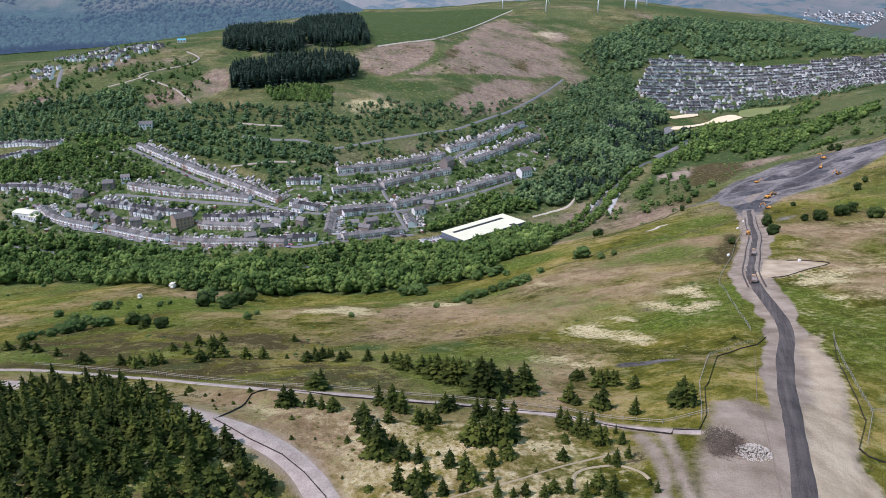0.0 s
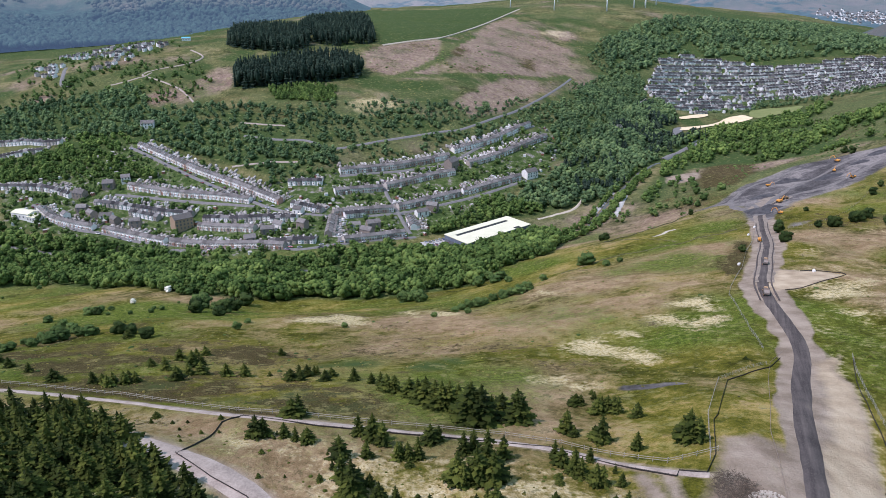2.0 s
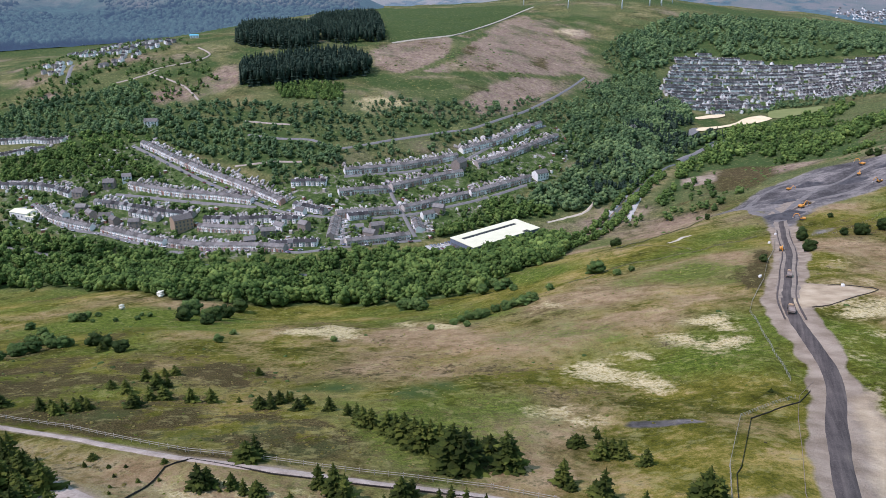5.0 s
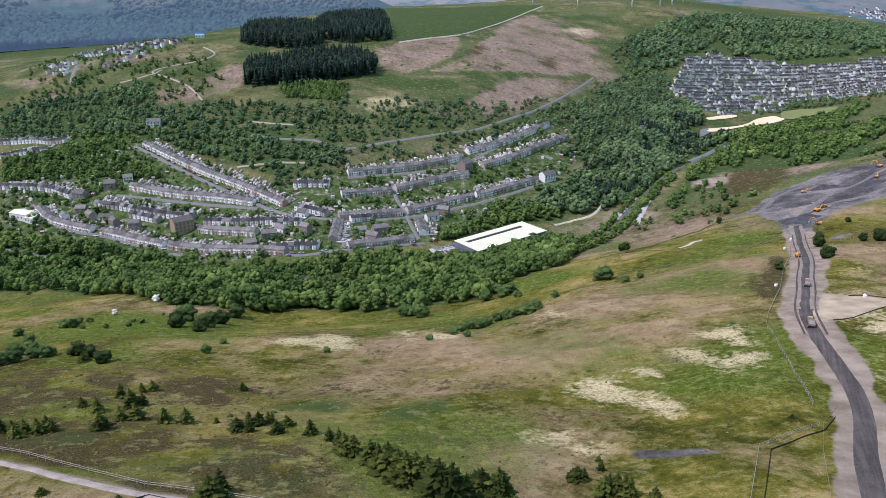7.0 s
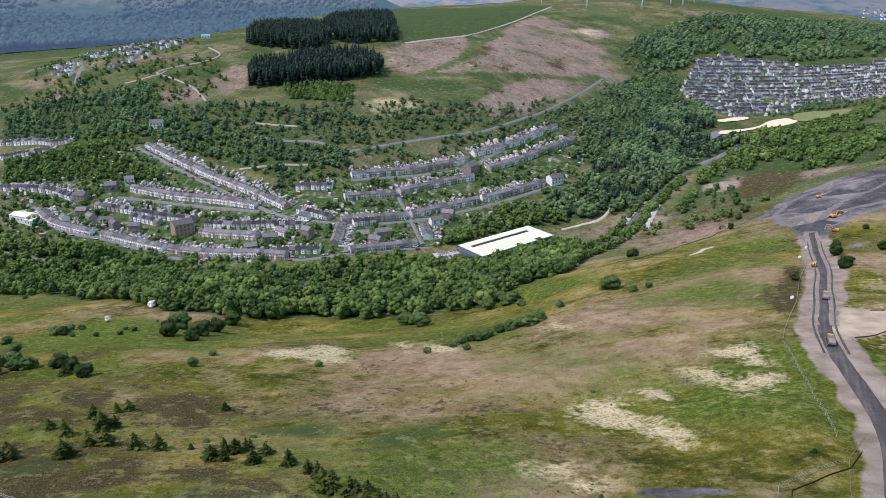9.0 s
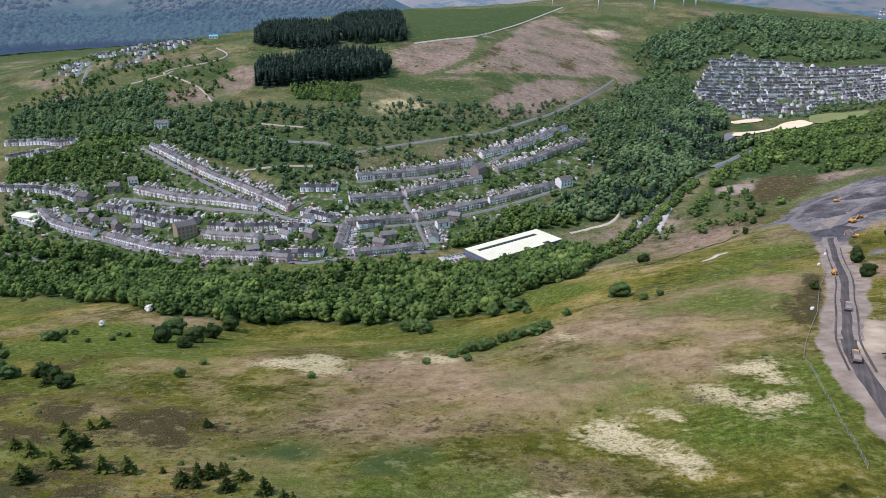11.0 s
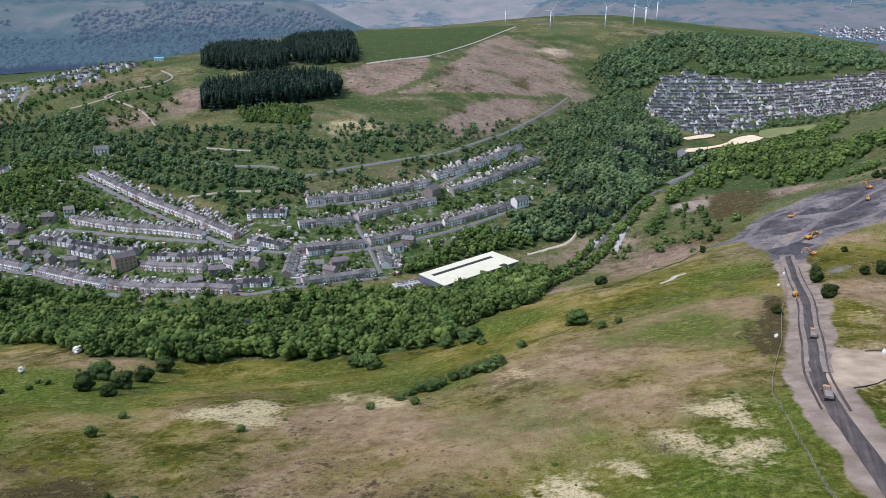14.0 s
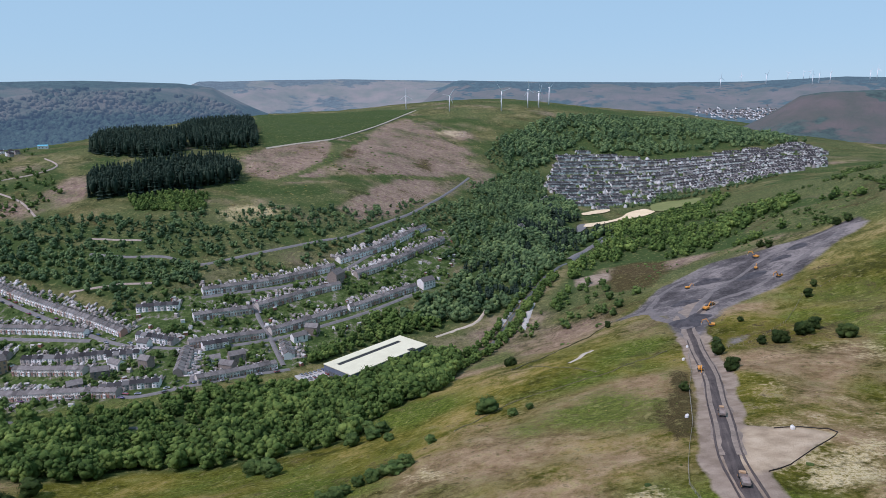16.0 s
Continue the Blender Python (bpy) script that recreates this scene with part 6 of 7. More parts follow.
def works_building():
    root = tagged(new("works_building"), "long low works building with a cream sheet roof", "building")
    L, W, H = 78.0, 30.0, 8.2
    bm = bmesh.new()
    box(bm, -L / 2, L / 2, -W / 2, W / 2, -4, H - 0.35)
    part("wall", bm_mesh("wall", bm, M_CLAD), root)
    for y0, y1, nm in ((-W / 2 - 0.4, 4.0, "roof"), (8.0, W / 2 + 0.4, "roof")):
        bm = bmesh.new()
        box(bm, -L / 2 - 0.4, L / 2 + 0.4, y0, y1, H - 0.33, H + 0.25, 0, 0.08)
        part(nm, bm_mesh(nm, bm, M_CREAM), root)
    # sunken strip, its shade painted in with the near-black gap colour
    bm = bmesh.new()
    box(bm, -L / 2 + 6, L / 2 - 9, 4.1, 7.9, H - 0.34, H - 0.05)
    part("roof_gutter", bm_mesh("roof_gutter", bm, M_DARK), root, "dark sunken strip along the roof")
    for x0, x1 in ((-L / 2 - 0.4, -L / 2 + 5.9), (L / 2 - 8.9, L / 2 + 0.4)):
        bm = bmesh.new()
        box(bm, x0, x1, 4.02, 7.98, H - 0.33, H + 0.2)
        part("roof", bm_mesh("roof", bm, M_CREAM), root)
    # flat dark slab on the roof, painted shade instead of a cut notch
    bm = bmesh.new()
    box(bm, 20, 26, -W / 2 - 0.6, -W / 2 + 3.0, H + 0.27, H + 0.6)
    part("roof_notch", bm_mesh("roof_notch", bm, M_DARK), root, "raised dark slab as the shade of a roof notch")
    for k in range(7):
        y = -W / 2 + 3 + k * 4
        bm = bmesh.new()
        box(bm, -L / 2 - 0.12, -L / 2 + 0.1, y - 1.6, y + 1.6, 1.2 if k != 2 else 0.0, 4.4)
        part("window" if k != 2 else "loading_door", bm_mesh("window", bm, M_GLASS if k != 2 else M_STEEL), root)
    for k in range(14):
        x = -L / 2 + 5 + k * 5.2
        bm = bmesh.new()
        box(bm, x - 1.7, x + 1.7, -W / 2 - 0.1, -W / 2 + 0.1, 4.4, 6.0)
        part("window", bm_mesh("window", bm, M_GLASS), root)
    root.matrix_basis = pose(38, 603, float(ground_z(38, 603)) + 0.2, 0, 0, 41)


def block_building(name, label, x, y, turn, w, d, eaves, ridge, wall, roof, floors, bays):
    root = tagged(new(name), label, "building")
    bm = bmesh.new()
    gable(bm, w, d, eaves, ridge, -4)
    part("wall", bm_mesh("wall", bm, wall), root)
    bm = bmesh.new()
    roof_slabs(bm, w + 0.4, d, eaves, ridge, 0.3, 0.2)
    part("roof", bm_mesh("roof", bm, roof), root)
    for f in range(floors):
        for b in range(bays):
            u = -w / 2 + (b + 0.5) * w / bays
            z = 1.8 + f * (eaves - 0.6) / floors
            for s in (-1, 1):
                bm = bmesh.new()
                box(bm, u - 0.65, u + 0.65, s * d / 2 - 0.08, s * d / 2 + 0.08, z - 0.9, z + 0.9)
                part("window", bm_mesh("window", bm, M_GLASS), root)
    root.matrix_basis = pose(x, y, float(ground_z(x, y)) + 0.3, 0, 0, turn)
    return root


works_building()
for q in CONCRETE_BANKS:
    ribbon("pavement", q, 6.0, M_CONCRETE, 1.0, label="pale concrete river bank", category="river bank", step=3)
ribbon("path", [(135.7, 437), (146, 450), (156.6, 461.4)], 3.0, M_PATH, 0.4, label="bare pale scrape in the grass", category="path", step=2, wander=0.3)
block_building("barn", "turquoise-roofed barn on the hillside", -448, 1237, 15, 14, 9, 4, 5.5, M_WHITE, M_TURQUOISE, 1, 3)
block_building("school_building", "tall brown brick hall with a grey slate roof", -249, 628, 40, 17, 14, 10.5, 13.5, M_BROWN, M_SLATE, 3, 5)
block_building("garage_building", "white low commercial unit with a pale roof", -414, 656, -18, 22, 13, 5, 6.4, M_WHITE, M_CREAM, 1, 5)
block_building("garage_annexe", "white workshop beside a car park", -401, 649, -18, 10, 10, 4, 5.2, M_WHITE, M_CREAM, 1, 3)
block_building("chapel", "grey stone chapel with a steep slate roof", 4, 748, 60, 15, 10, 8.0, 12.0, M_STONE, M_SLATE, 1, 4)
block_building("pub_building", "white rendered public house at the road bend", 90, 752, 35, 15, 10, 6.4, 9.5, M_WHITE, M_SLATE, 2, 4)
block_building("villa", "grey detached stone house above the street", -352, 706, 10, 11, 9, 5.6, 8.6, M_STONE, M_SLATE, 2, 3)
block_building("villa", "white detached house above the street", -338, 716, 24, 9, 8, 5.4, 8.0, M_WHITE, M_SLATE, 2, 3)
block_building("villa", "large slate-roofed stone house in a garden", -375, 690, -12, 12, 9, 5.2, 8.6, M_STONE, M_SLATE, 2, 3)
block_building("lone_house", "pale house among trees above the town", -357, 832, 10, 15, 9, 6, 9, M_WHITE, M_SLATE, 2, 4)
block_building("lone_house", "white house beside the valley road", 226, 943, 40, 12, 9, 6, 9, M_WHITE, M_SLATE, 2, 3)
for k, (x, y) in enumerate([(-372, 652), (-360, 662), (-345, 650), (-330, 648), (-318, 640), (-296, 634), (-150, 600), (-158, 590), (-128, 596), (-82, 600), (-70, 590), (-66, 605), (-138, 628), (-170, 575), (-14, 660), (-24, 648)]):
    block_building("outbuilding", "small slate-roofed stone building in the town" if k % 3 else "small white rendered building in the town", x, y, (k * 47) % 90 - 45, 9 + k % 4, 7, 4.5 + (k % 3), 7 + (k % 3), M_STONE if k % 3 else M_WHITE, M_SLATE, 1 + k % 2, 2)


# ---- sheds and cars ----
def shed_proto(mat, label):
    root = tagged(new("garden_shed"), label, "shed", "garden sheds")
    bm = bmesh.new()
    gable(bm, 3.2, 2.4, 2.0, 2.6, -1.5)
    part("wall", bm_mesh("wall", bm, mat), root)
    bm = bmesh.new()
    roof_slabs(bm, 3.4, 2.4, 2.0, 2.6, 0.15, 0.08)
    part("roof", bm_mesh("roof", bm, M_CONCRETE), root)
    return root


SHEDS = [shed_proto(M_WHITE, "white painted garden shed behind a terrace"), shed_proto(M_WOOD, "weathered timber garden shed behind a terrace"), shed_proto(M_BRICK, "small brick garden store behind a terrace")]
x, y = scatter(TOWN, 12.5, 101, 0.5)
x, y = free(x, y, [*STREETS, *ROWS.values()], 6.5)
for k, (a, b) in enumerate(zip(x[:280], y[:280])):
    m = pose(a, b, float(ground_z(a, b)) + 0.1, 0, 0, (k * 73) % 180)
    (copy_thing(SHEDS[k % 3], m) if k > 2 else SHEDS[k]).matrix_basis = m


def car_proto():
    root = tagged(new("car"), "small family car parked at the kerb", "car", "parked cars")
    bm = bmesh.new()
    box(bm, -2.1, 2.1, -0.85, 0.85, 0.3, 0.85, 0, 0.15)
    part("body", bm_mesh("body", bm, M_CAR), root)
    bm = bmesh.new()
    vs = box(bm, -1.3, 1.1, -0.75, 0.75, 0.84, 1.45)
    for v in vs:
        if v.co.z > 1.2:
            v.co.x *= 0.72
            v.co.y *= 0.85
    part("cabin", bm_mesh("cabin", bm, M_GLASS), root, "dark glazed cabin")
    for sx in (-1.3, 1.3):
        for sy in (-0.8, 0.8):
            bm = bmesh.new()
            rod(bm, (sx, sy - 0.1, 0.32), (sx, sy + 0.1, 0.32), 0.32, 0.32, 12)
            part("wheel", bm_mesh("wheel", bm, M_DARK), root)
    return root


CAR = car_proto()
k = 0
for q in STREETS:
    for a, b, h in row_spots(q, 9.5, 2.6) + row_spots(q, 13, -2.6):
        if (k * 0.618) % 1 < 0.62 and k < 150:
            m = pose(a, b, float(ground_z(a, b)) + 0.72, 0, 0, math.degrees(h))
            (copy_thing(CAR, m) if k else CAR).matrix_basis = m
        k += 1
for i in range(14):
    a, b = -14 + (i % 7) * 3.0 - (i // 7) * 3.4, 578 + (i % 7) * 1.5 + (i // 7) * 7.5
    m = pose(a, b, float(ground_z(a, b)) + 0.55, 0, 0, 118)
    copy_thing(CAR, m)


# ---- machines on the haul road and the tip ----
def wheel(root, x, y, r, w):
    bm = bmesh.new()
    rod(bm, (x, y - w / 2, r), (x, y + w / 2, r), r, r, 16)
    bmesh.ops.bevel(bm, geom=[e for e in bm.edges if abs((e.verts[0].co - e.verts[1].co).y) < 1e-4], offset=0.08, segments=1, affect="EDGES")
    ob = part("wheel", bm_mesh("tyre", bm, M_DARK), root)
    bm = bmesh.new()
    s = 1 if y > 0 else -1
    rod(bm, (x, y + s * w * 0.4, r), (x, y + s * (w / 2 + 0.03), r), r * 0.5, r * 0.4, 12)
    part("rim", bm_mesh("rim", bm, M_YELLOW), ob)


def dump_truck(x, y, turn, label):
    """Articulated tipper; +x is ahead."""
    root = tagged(new("dump_truck"), label, "dump truck", "dump trucks on the haul road")
    bm = bmesh.new()
    box(bm, -4.6, 1.4, -0.6, 0.6, 0.9, 1.35)
    box(bm, 1.4, 4.6, -0.9, 0.9, 0.8, 1.4)
    part("chassis", bm_mesh("chassis", bm, M_DARK), root)
    bm = bmesh.new()
    vs = box(bm, -5.0, 1.3, -1.5, 1.5, 1.4, 3.0)
    for v in vs:
        if v.co.z < 2:
            v.co.y *= 0.75
            v.co.x = max(v.co.x, -4.2)
    top = max(bm.faces, key=lambda f: f.calc_center_median().z)
    bmesh.ops.inset_region(bm, faces=[top], thickness=0.12)
    bmesh.ops.translate(bm, vec=(0, 0, -1.0), verts=top.verts)
    part("hopper", bm_mesh("hopper", bm, M_HOPPER), root, "dusty pinkish-grey tipper body")
    bm = bmesh.new()
    box(bm, 2.0, 3.4, -1.0, 1.0, 1.4, 3.2, 0, 0.1)
    cab = part("cab", bm_mesh("cab", bm, M_CAB), root, "dusty orange-brown driver's cab")
    for s in (-1, 1):
        bm = bmesh.new()
        box(bm, 2.2, 3.2, s * 1.0 - 0.03, s * 1.0 + 0.03, 2.2, 3.0)
        part("side_window", bm_mesh("side_window", bm, M_GLASS), cab)
    bm = bmesh.new()
    box(bm, 3.38, 3.44, -0.85, 0.85, 2.2, 3.0)
    part("windscreen", bm_mesh("windscreen", bm, M_GLASS), cab)
    bm = bmesh.new()
    vs = box(bm, 3.4, 5.2, -1.0, 1.0, 1.3, 2.1, 0, 0.1)
    part("bonnet", bm_mesh("bonnet", bm, M_CAB), root)
    for wx in (-3.6, -1.9, 3.6):
        for s in (-1.15, 1.15):
            wheel(root, wx, s, 0.85, 0.65)
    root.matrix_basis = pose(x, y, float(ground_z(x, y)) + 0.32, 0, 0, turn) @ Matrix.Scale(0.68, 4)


def excavator(x, y, turn, label, size=1.0):
    root = tagged(new("excavator"), label, "excavator", "machines on the tip")
    for s in (-1, 1):
        bm = bmesh.new()
        box(bm, -2.1, 2.1, s * 1.2 - 0.32, s * 1.2 + 0.32, 0.0, 0.95, 0, 0.25)
        part("crawler_track", bm_mesh("crawler_track", bm, M_DARK), root)
    bm = bmesh.new()
    box(bm, -2.2, 1.6, -1.35, 1.35, 1.15, 2.3, 0, 0.15)
    rod(bm, (0, 0, 0.6), (0, 0, 1.2), 0.8, 0.8, 16)
    part("house", bm_mesh("house", bm, M_YELLOW), root)
    bm = bmesh.new()
    box(bm, 0.2, 1.8, 0.35, 1.35, 1.9, 3.1, 0, 0.1)
    part("cab", bm_mesh("cab", bm, M_GLASS), root)
    bm = bmesh.new()
    rod(bm, (1.4, -0.2, 1.9), (3.6, -0.2, 4.6), 0.32, 0.28, 6)
    rod(bm, (3.6, -0.2, 4.6), (6.0, -0.2, 3.6), 0.28, 0.2, 6)
    part("boom", bm_mesh("boom", bm, M_YELLOW), root)
    bm = bmesh.new()
    rod(bm, (6.0, -0.2, 3.6), (6.6, -0.2, 1.2), 0.22, 0.16, 6)
    arm = part("dipper_arm", bm_mesh("dipper_arm", bm, M_YELLOW), root)
    bm = bmesh.new()
    vs = box(bm, 6.0, 7.0, -0.85, 0.45, 0.2, 1.2, 0, 0.1)
    part("bucket", bm_mesh("bucket", bm, M_STEEL), arm)
    root.matrix_basis = pose(x, y, float(ground_z(x, y)) + 0.1, 0, 0, turn) @ Matrix.Scale(size, 4)


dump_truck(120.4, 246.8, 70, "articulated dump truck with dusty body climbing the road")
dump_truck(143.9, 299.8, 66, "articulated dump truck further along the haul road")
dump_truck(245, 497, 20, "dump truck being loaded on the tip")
excavator(170, 364, -110, "small orange excavator travelling on the haul road", 0.75)
excavator(238, 489, 30, "orange tracked excavator working on dark spoil")
excavator(218, 445, 150, "orange tracked excavator beside the access road", 0.8)
excavator(303.5, 519, 200, "dark tracked excavator on the spoil tip", 0.9)
excavator(329, 589.7, 120, "orange tracked excavator at the edge of the tip")
excavator(311, 559, 60, "small yellow digger on bare spoil", 0.8)
excavator(265, 568, 10, "orange digger below the tip", 0.8)


for q in ([(209, 452), (232, 492), (262, 530), (300, 560), (345, 585), (395, 580)], [(209, 452), (212, 500), (228, 548), (262, 588), (310, 612)], [(205, 540), (216, 520), (222, 490), (209, 455)], [(250, 505), (285, 515), (330, 540), (385, 572)]):
    ribbon("track", q, 5.5, M_SPOIL_TRACK, 0.45, label="pale vehicle track over dark spoil", category="track", step=4, wander=0.25, seed=int(q[1][0]))


def spoil_heap(x, y, rx, ry, h, seed):
    """A tipped mound of dark shale."""
    t, u = np.meshgrid(np.linspace(0, 1, 16), np.linspace(0, 2 * math.pi, 37)[:-1], indexing="ij")
    px, py = x + t * rx * np.cos(u), y + t * ry * np.sin(u)
    z = ground_z(px, py) + h * (1 - t) ** 0.8 * (1 + 1.3 * fbm(px, py, 5, 3, seed)) - 0.5 * t
    i, j = np.meshgrid(np.arange(15), np.arange(36), indexing="ij")
    k = (j + 1) % 36
    f = np.stack([i * 36 + j, (i + 1) * 36 + j, (i + 1) * 36 + k, i * 36 + k], -1).reshape(-1, 4)
    tagged(new("spoil_heap", mesh_arrays("spoil_heap", np.stack([px, py, z], -1).reshape(-1, 3), f, [M_SHALE], smooth=True)), "tipped mound of dark shale on the tip", "spoil heap", kind="stuff")


M_SHALE = plain("dark_shale", (0.035, 0.034, 0.038), (0.085, 0.08, 0.082), 0.25, 0.95, bump=0.3)
spoil_heap(214, 466, 9, 13, 3.6, 41)
spoil_heap(224, 474, 10, 8, 3.0, 42)
for i, (x, y) in enumerate([(330, 560), (300, 545), (282, 575), (352, 575), (240, 520)]):
    spoil_heap(x, y, 9 + 2 * (i % 3), 6 + (i % 2) * 3, 2.2 + 0.5 * (i % 3), 50 + i)


# ---- fences ----
def posts_and(name, pts, gap, h, label, rails, mat, rail_mat, thick=0.05, lift=0.0):
    """A fence: each post a part, each rail or wire run a part."""
    root = tagged(new(name), label, "fence")
    p = np.array(pts, float)
    s = np.r_[0, np.cumsum(np.hypot(*np.diff(p, axis=0).T))]
    at = np.unique(np.r_[np.arange(0, s[-1], gap), s])
    q = np.stack([np.interp(at, s, p[:, 0]), np.interp(at, s, p[:, 1])], 1)
    z = ground_z(q[:, 0], q[:, 1]) + lift
    bm = bmesh.new()
    rod(bm, (0, 0, -0.4), (0, 0, h), thick, thick * 0.9, 6)
    me = bm_mesh("post", bm, mat)
    for (a, b), c in zip(q, z):
        o = part("post", me, root)
        o.location = (a, b, c)
    for k, (r0, r1, t) in enumerate(rails):
        V, F = [], []
        for i, ((a, b), c) in enumerate(zip(q, z)):
            d = q[min(i + 1, len(q) - 1)] - q[max(i - 1, 0)]
            d = d / (np.hypot(*d) + 1e-9)
            nx, ny = d[1] * t / 2, -d[0] * t / 2
            V += [(a - nx, b - ny, c + r0), (a + nx, b + ny, c + r0), (a + nx, b + ny, c + r1), (a - nx, b - ny, c + r1)]
            if i:
                o, n = (i - 1) * 4, i * 4
                F += [(o, o + 1, n + 1, n), (o + 1, o + 2, n + 2, n + 1), (o + 2, o + 3, n + 3, n + 2), (o + 3, o, n, n + 3)]
        part("rail" if rail_mat is not M_SILT else "fabric", mesh_arrays("rail", V, F, [rail_mat]), root)
    return root


SILT = [(-0.1, 0.36, 0.05)]
posts_and("silt_fence", [(93.3, 177.8), (87.3, 170.5), (73.2, 162.4), (59.4, 134.1), (57.8, 131.9), (52.1, 116.1), (48.4, 110)], 2.0, 0.5, "black fabric silt fence beside the haul road", SILT, M_SILT, M_SILT, 0.04)
posts_and("silt_fence", [(48.4, 110), (44.5, 112.2), (43.5, 110.4), (35, 117.9), (24.2, 127.1), (17, 127.9), (-6.4, 130.4), (-22.9, 132.5), (-39.8, 138.2), (-43.3, 134.7), (-44.1, 121), (-45.8, 117.4)], 2.0, 0.5, "black fabric silt fence along the stony track", SILT, M_SILT, M_SILT, 0.04)
posts_and("silt_fence", [(-45.8, 117.4), (-36.9, 110.4), (-29.6, 106), (-24.6, 101.3), (-20.1, 95.7), (-13.7, 82.6)], 2.0, 0.5, "black fabric silt fence along the gravel track", SILT, M_SILT, M_SILT, 0.04, 0.2)
posts_and("silt_fence", [(110.5, 174.1), (103, 159.5), (96.8, 143.9), (90.9, 128.6), (87.9, 121.6), (79, 109.2), (79.7, 107.2), (87.3, 105.2), (100.4, 103.4)], 2.0, 0.5, "black fabric silt fence below the bare bank", SILT, M_SILT, M_SILT, 0.04)
posts_and("silt_fence", [(149.5, 280.4), (156.8, 278.6), (162.9, 275.2), (163.2, 271.3), (160.1, 268.4), (146.7, 260), (137.7, 254.3), (129.7, 251.3)], 2.0, 0.5, "black fabric silt fence round the bare pad", SILT, M_SILT, M_SILT, 0.04)
posts_and("silt_fence", [(97.1, 184.2), (89.5, 175.1), (82.6, 161.4), (75.3, 145), (66, 125), (59.1, 105.2), (55, 92.9), (51.7, 82.5)], 2.0, 0.35, "low muddy kerb board along the haul road edge", [(-0.05, 0.12, 0.06)], M_MUD, M_MUD, 0.03)
WIRE = [(0.3, 0.34, 0.03), (0.65, 0.69, 0.03), (1.0, 1.04, 0.03)]
posts_and("wire_fence", [(111.6, 176.6), (106.5, 165.6), (100.5, 150.3), (94.6, 133.8), (92.6, 126.8), (82.1, 111.6)], 2.5, 1.15, "post and wire fence beside the bare bank", WIRE, M_WOOD, M_STEEL)
posts_and("wire_fence", [(92.5, 127.4), (97.8, 127.7), (110.6, 132.7), (131.2, 141.2)], 2.5, 1.15, "post and wire fence over rough grass", WIRE, M_WOOD, M_STEEL)
posts_and("wire_fence", [(181.9, 399), (166.1, 364.1), (151.2, 336.4), (133.2, 297.9), (122.3, 278.2), (114.7, 263.8), (109.9, 253.5), (107.9, 244.1), (99.6, 213.2), (91.9, 184.9)], 3.0, 1.15, "post and wire fence along the haul road", WIRE, M_WOOD, M_STEEL)
posts_and("wire_fence", [(87.3, 172.7), (71.8, 164.4), (57.9, 135.3), (53, 121.5), (50.4, 114.1)], 2.5, 1.15, "post and wire fence above the yard", WIRE, M_WOOD, M_STEEL)
posts_and("wire_fence", [(196.1, 392.9), (216, 402.9), (248.5, 426.4), (286.3, 469.1), (315.1, 480.3)], 4.0, 1.2, "dark wire fence across the upper field", [(0.3, 0.34, 0.03), (0.8, 0.84, 0.03)], M_WOOD, M_DARK)
posts_and("timber_fence", [(-112.9, 168.1), (-94, 164.5), (-74.8, 157.6), (-42.8, 142.6), (-14.7, 136.4), (15.9, 132.4), (26.8, 128.8), (43.6, 115.8), (52.9, 117.2)], 2.7, 1.2, "timber post and rail fence above the track", [(0.45, 0.55, 0.05), (0.9, 1.0, 0.05)], M_WOOD, M_WOOD, 0.07)
posts_and("field_wall", [(112, 468.7), (144.5, 495.8), (185.5, 530.6), (202.6, 550.3)], 5.0, 0.9, "tumbled dark field wall across the slope", [(-0.3, 0.5, 0.4)], M_STONE, M_BANK, 0.2)
posts_and("field_wall", [(-60, 1249), (-10, 1318), (46, 1470), (140, 1733)], 9.0, 1.2, "dark hedge bank along the ridge field", [(-0.5, 1.2, 1.2)], M_STONE, M_STONE, 0.3)


posts_and("field_wall", [(63.8, 356.4), (91, 381.4), (122, 392.7), (145.1, 396.5), (178, 413)], 6.0, 0.5, "low grassy field bank across the slope", [(-0.4, 0.25, 0.5)], M_STONE, M_BANK, 0.12)
posts_and("field_wall", [(122.5, 470.3), (128.3, 432.6), (138.5, 403.8)], 6.0, 0.5, "low grassy field bank across the slope", [(-0.4, 0.25, 0.5)], M_STONE, M_BANK, 0.12)


def bulk_bag(x, y):
    root = tagged(new("bulk_bag"), "white bulk bag standing on bare ground", "bag", "white bulk bags")
    bm = bmesh.new()
    box(bm, -0.55, 0.55, -0.55, 0.55, -0.1, 1.0, 0, 0.18)
    part("body", bm_mesh("body", bm, M_WHITE), root)
    for s in (-1, 1):
        bm = bmesh.new()
        rod(bm, (s * 0.45, -0.45, 0.95), (s * 0.45, 0, 1.3), 0.05, 0.05, 5)
        rod(bm, (s * 0.45, 0.45, 0.95), (s * 0.45, 0, 1.3), 0.05, 0.05, 5)
        part("loop", bm_mesh("loop", bm, M_WHITE), root)
    root.matrix_basis = pose(x, y, float(ground_z(x, y)), 0, 0, x * 7 % 90)


for x, y in [(153.8, 277.9), (174.1, 387.7), (134.5, 304.5), (187.8, 411.8)]:
    bulk_bag(x, y)


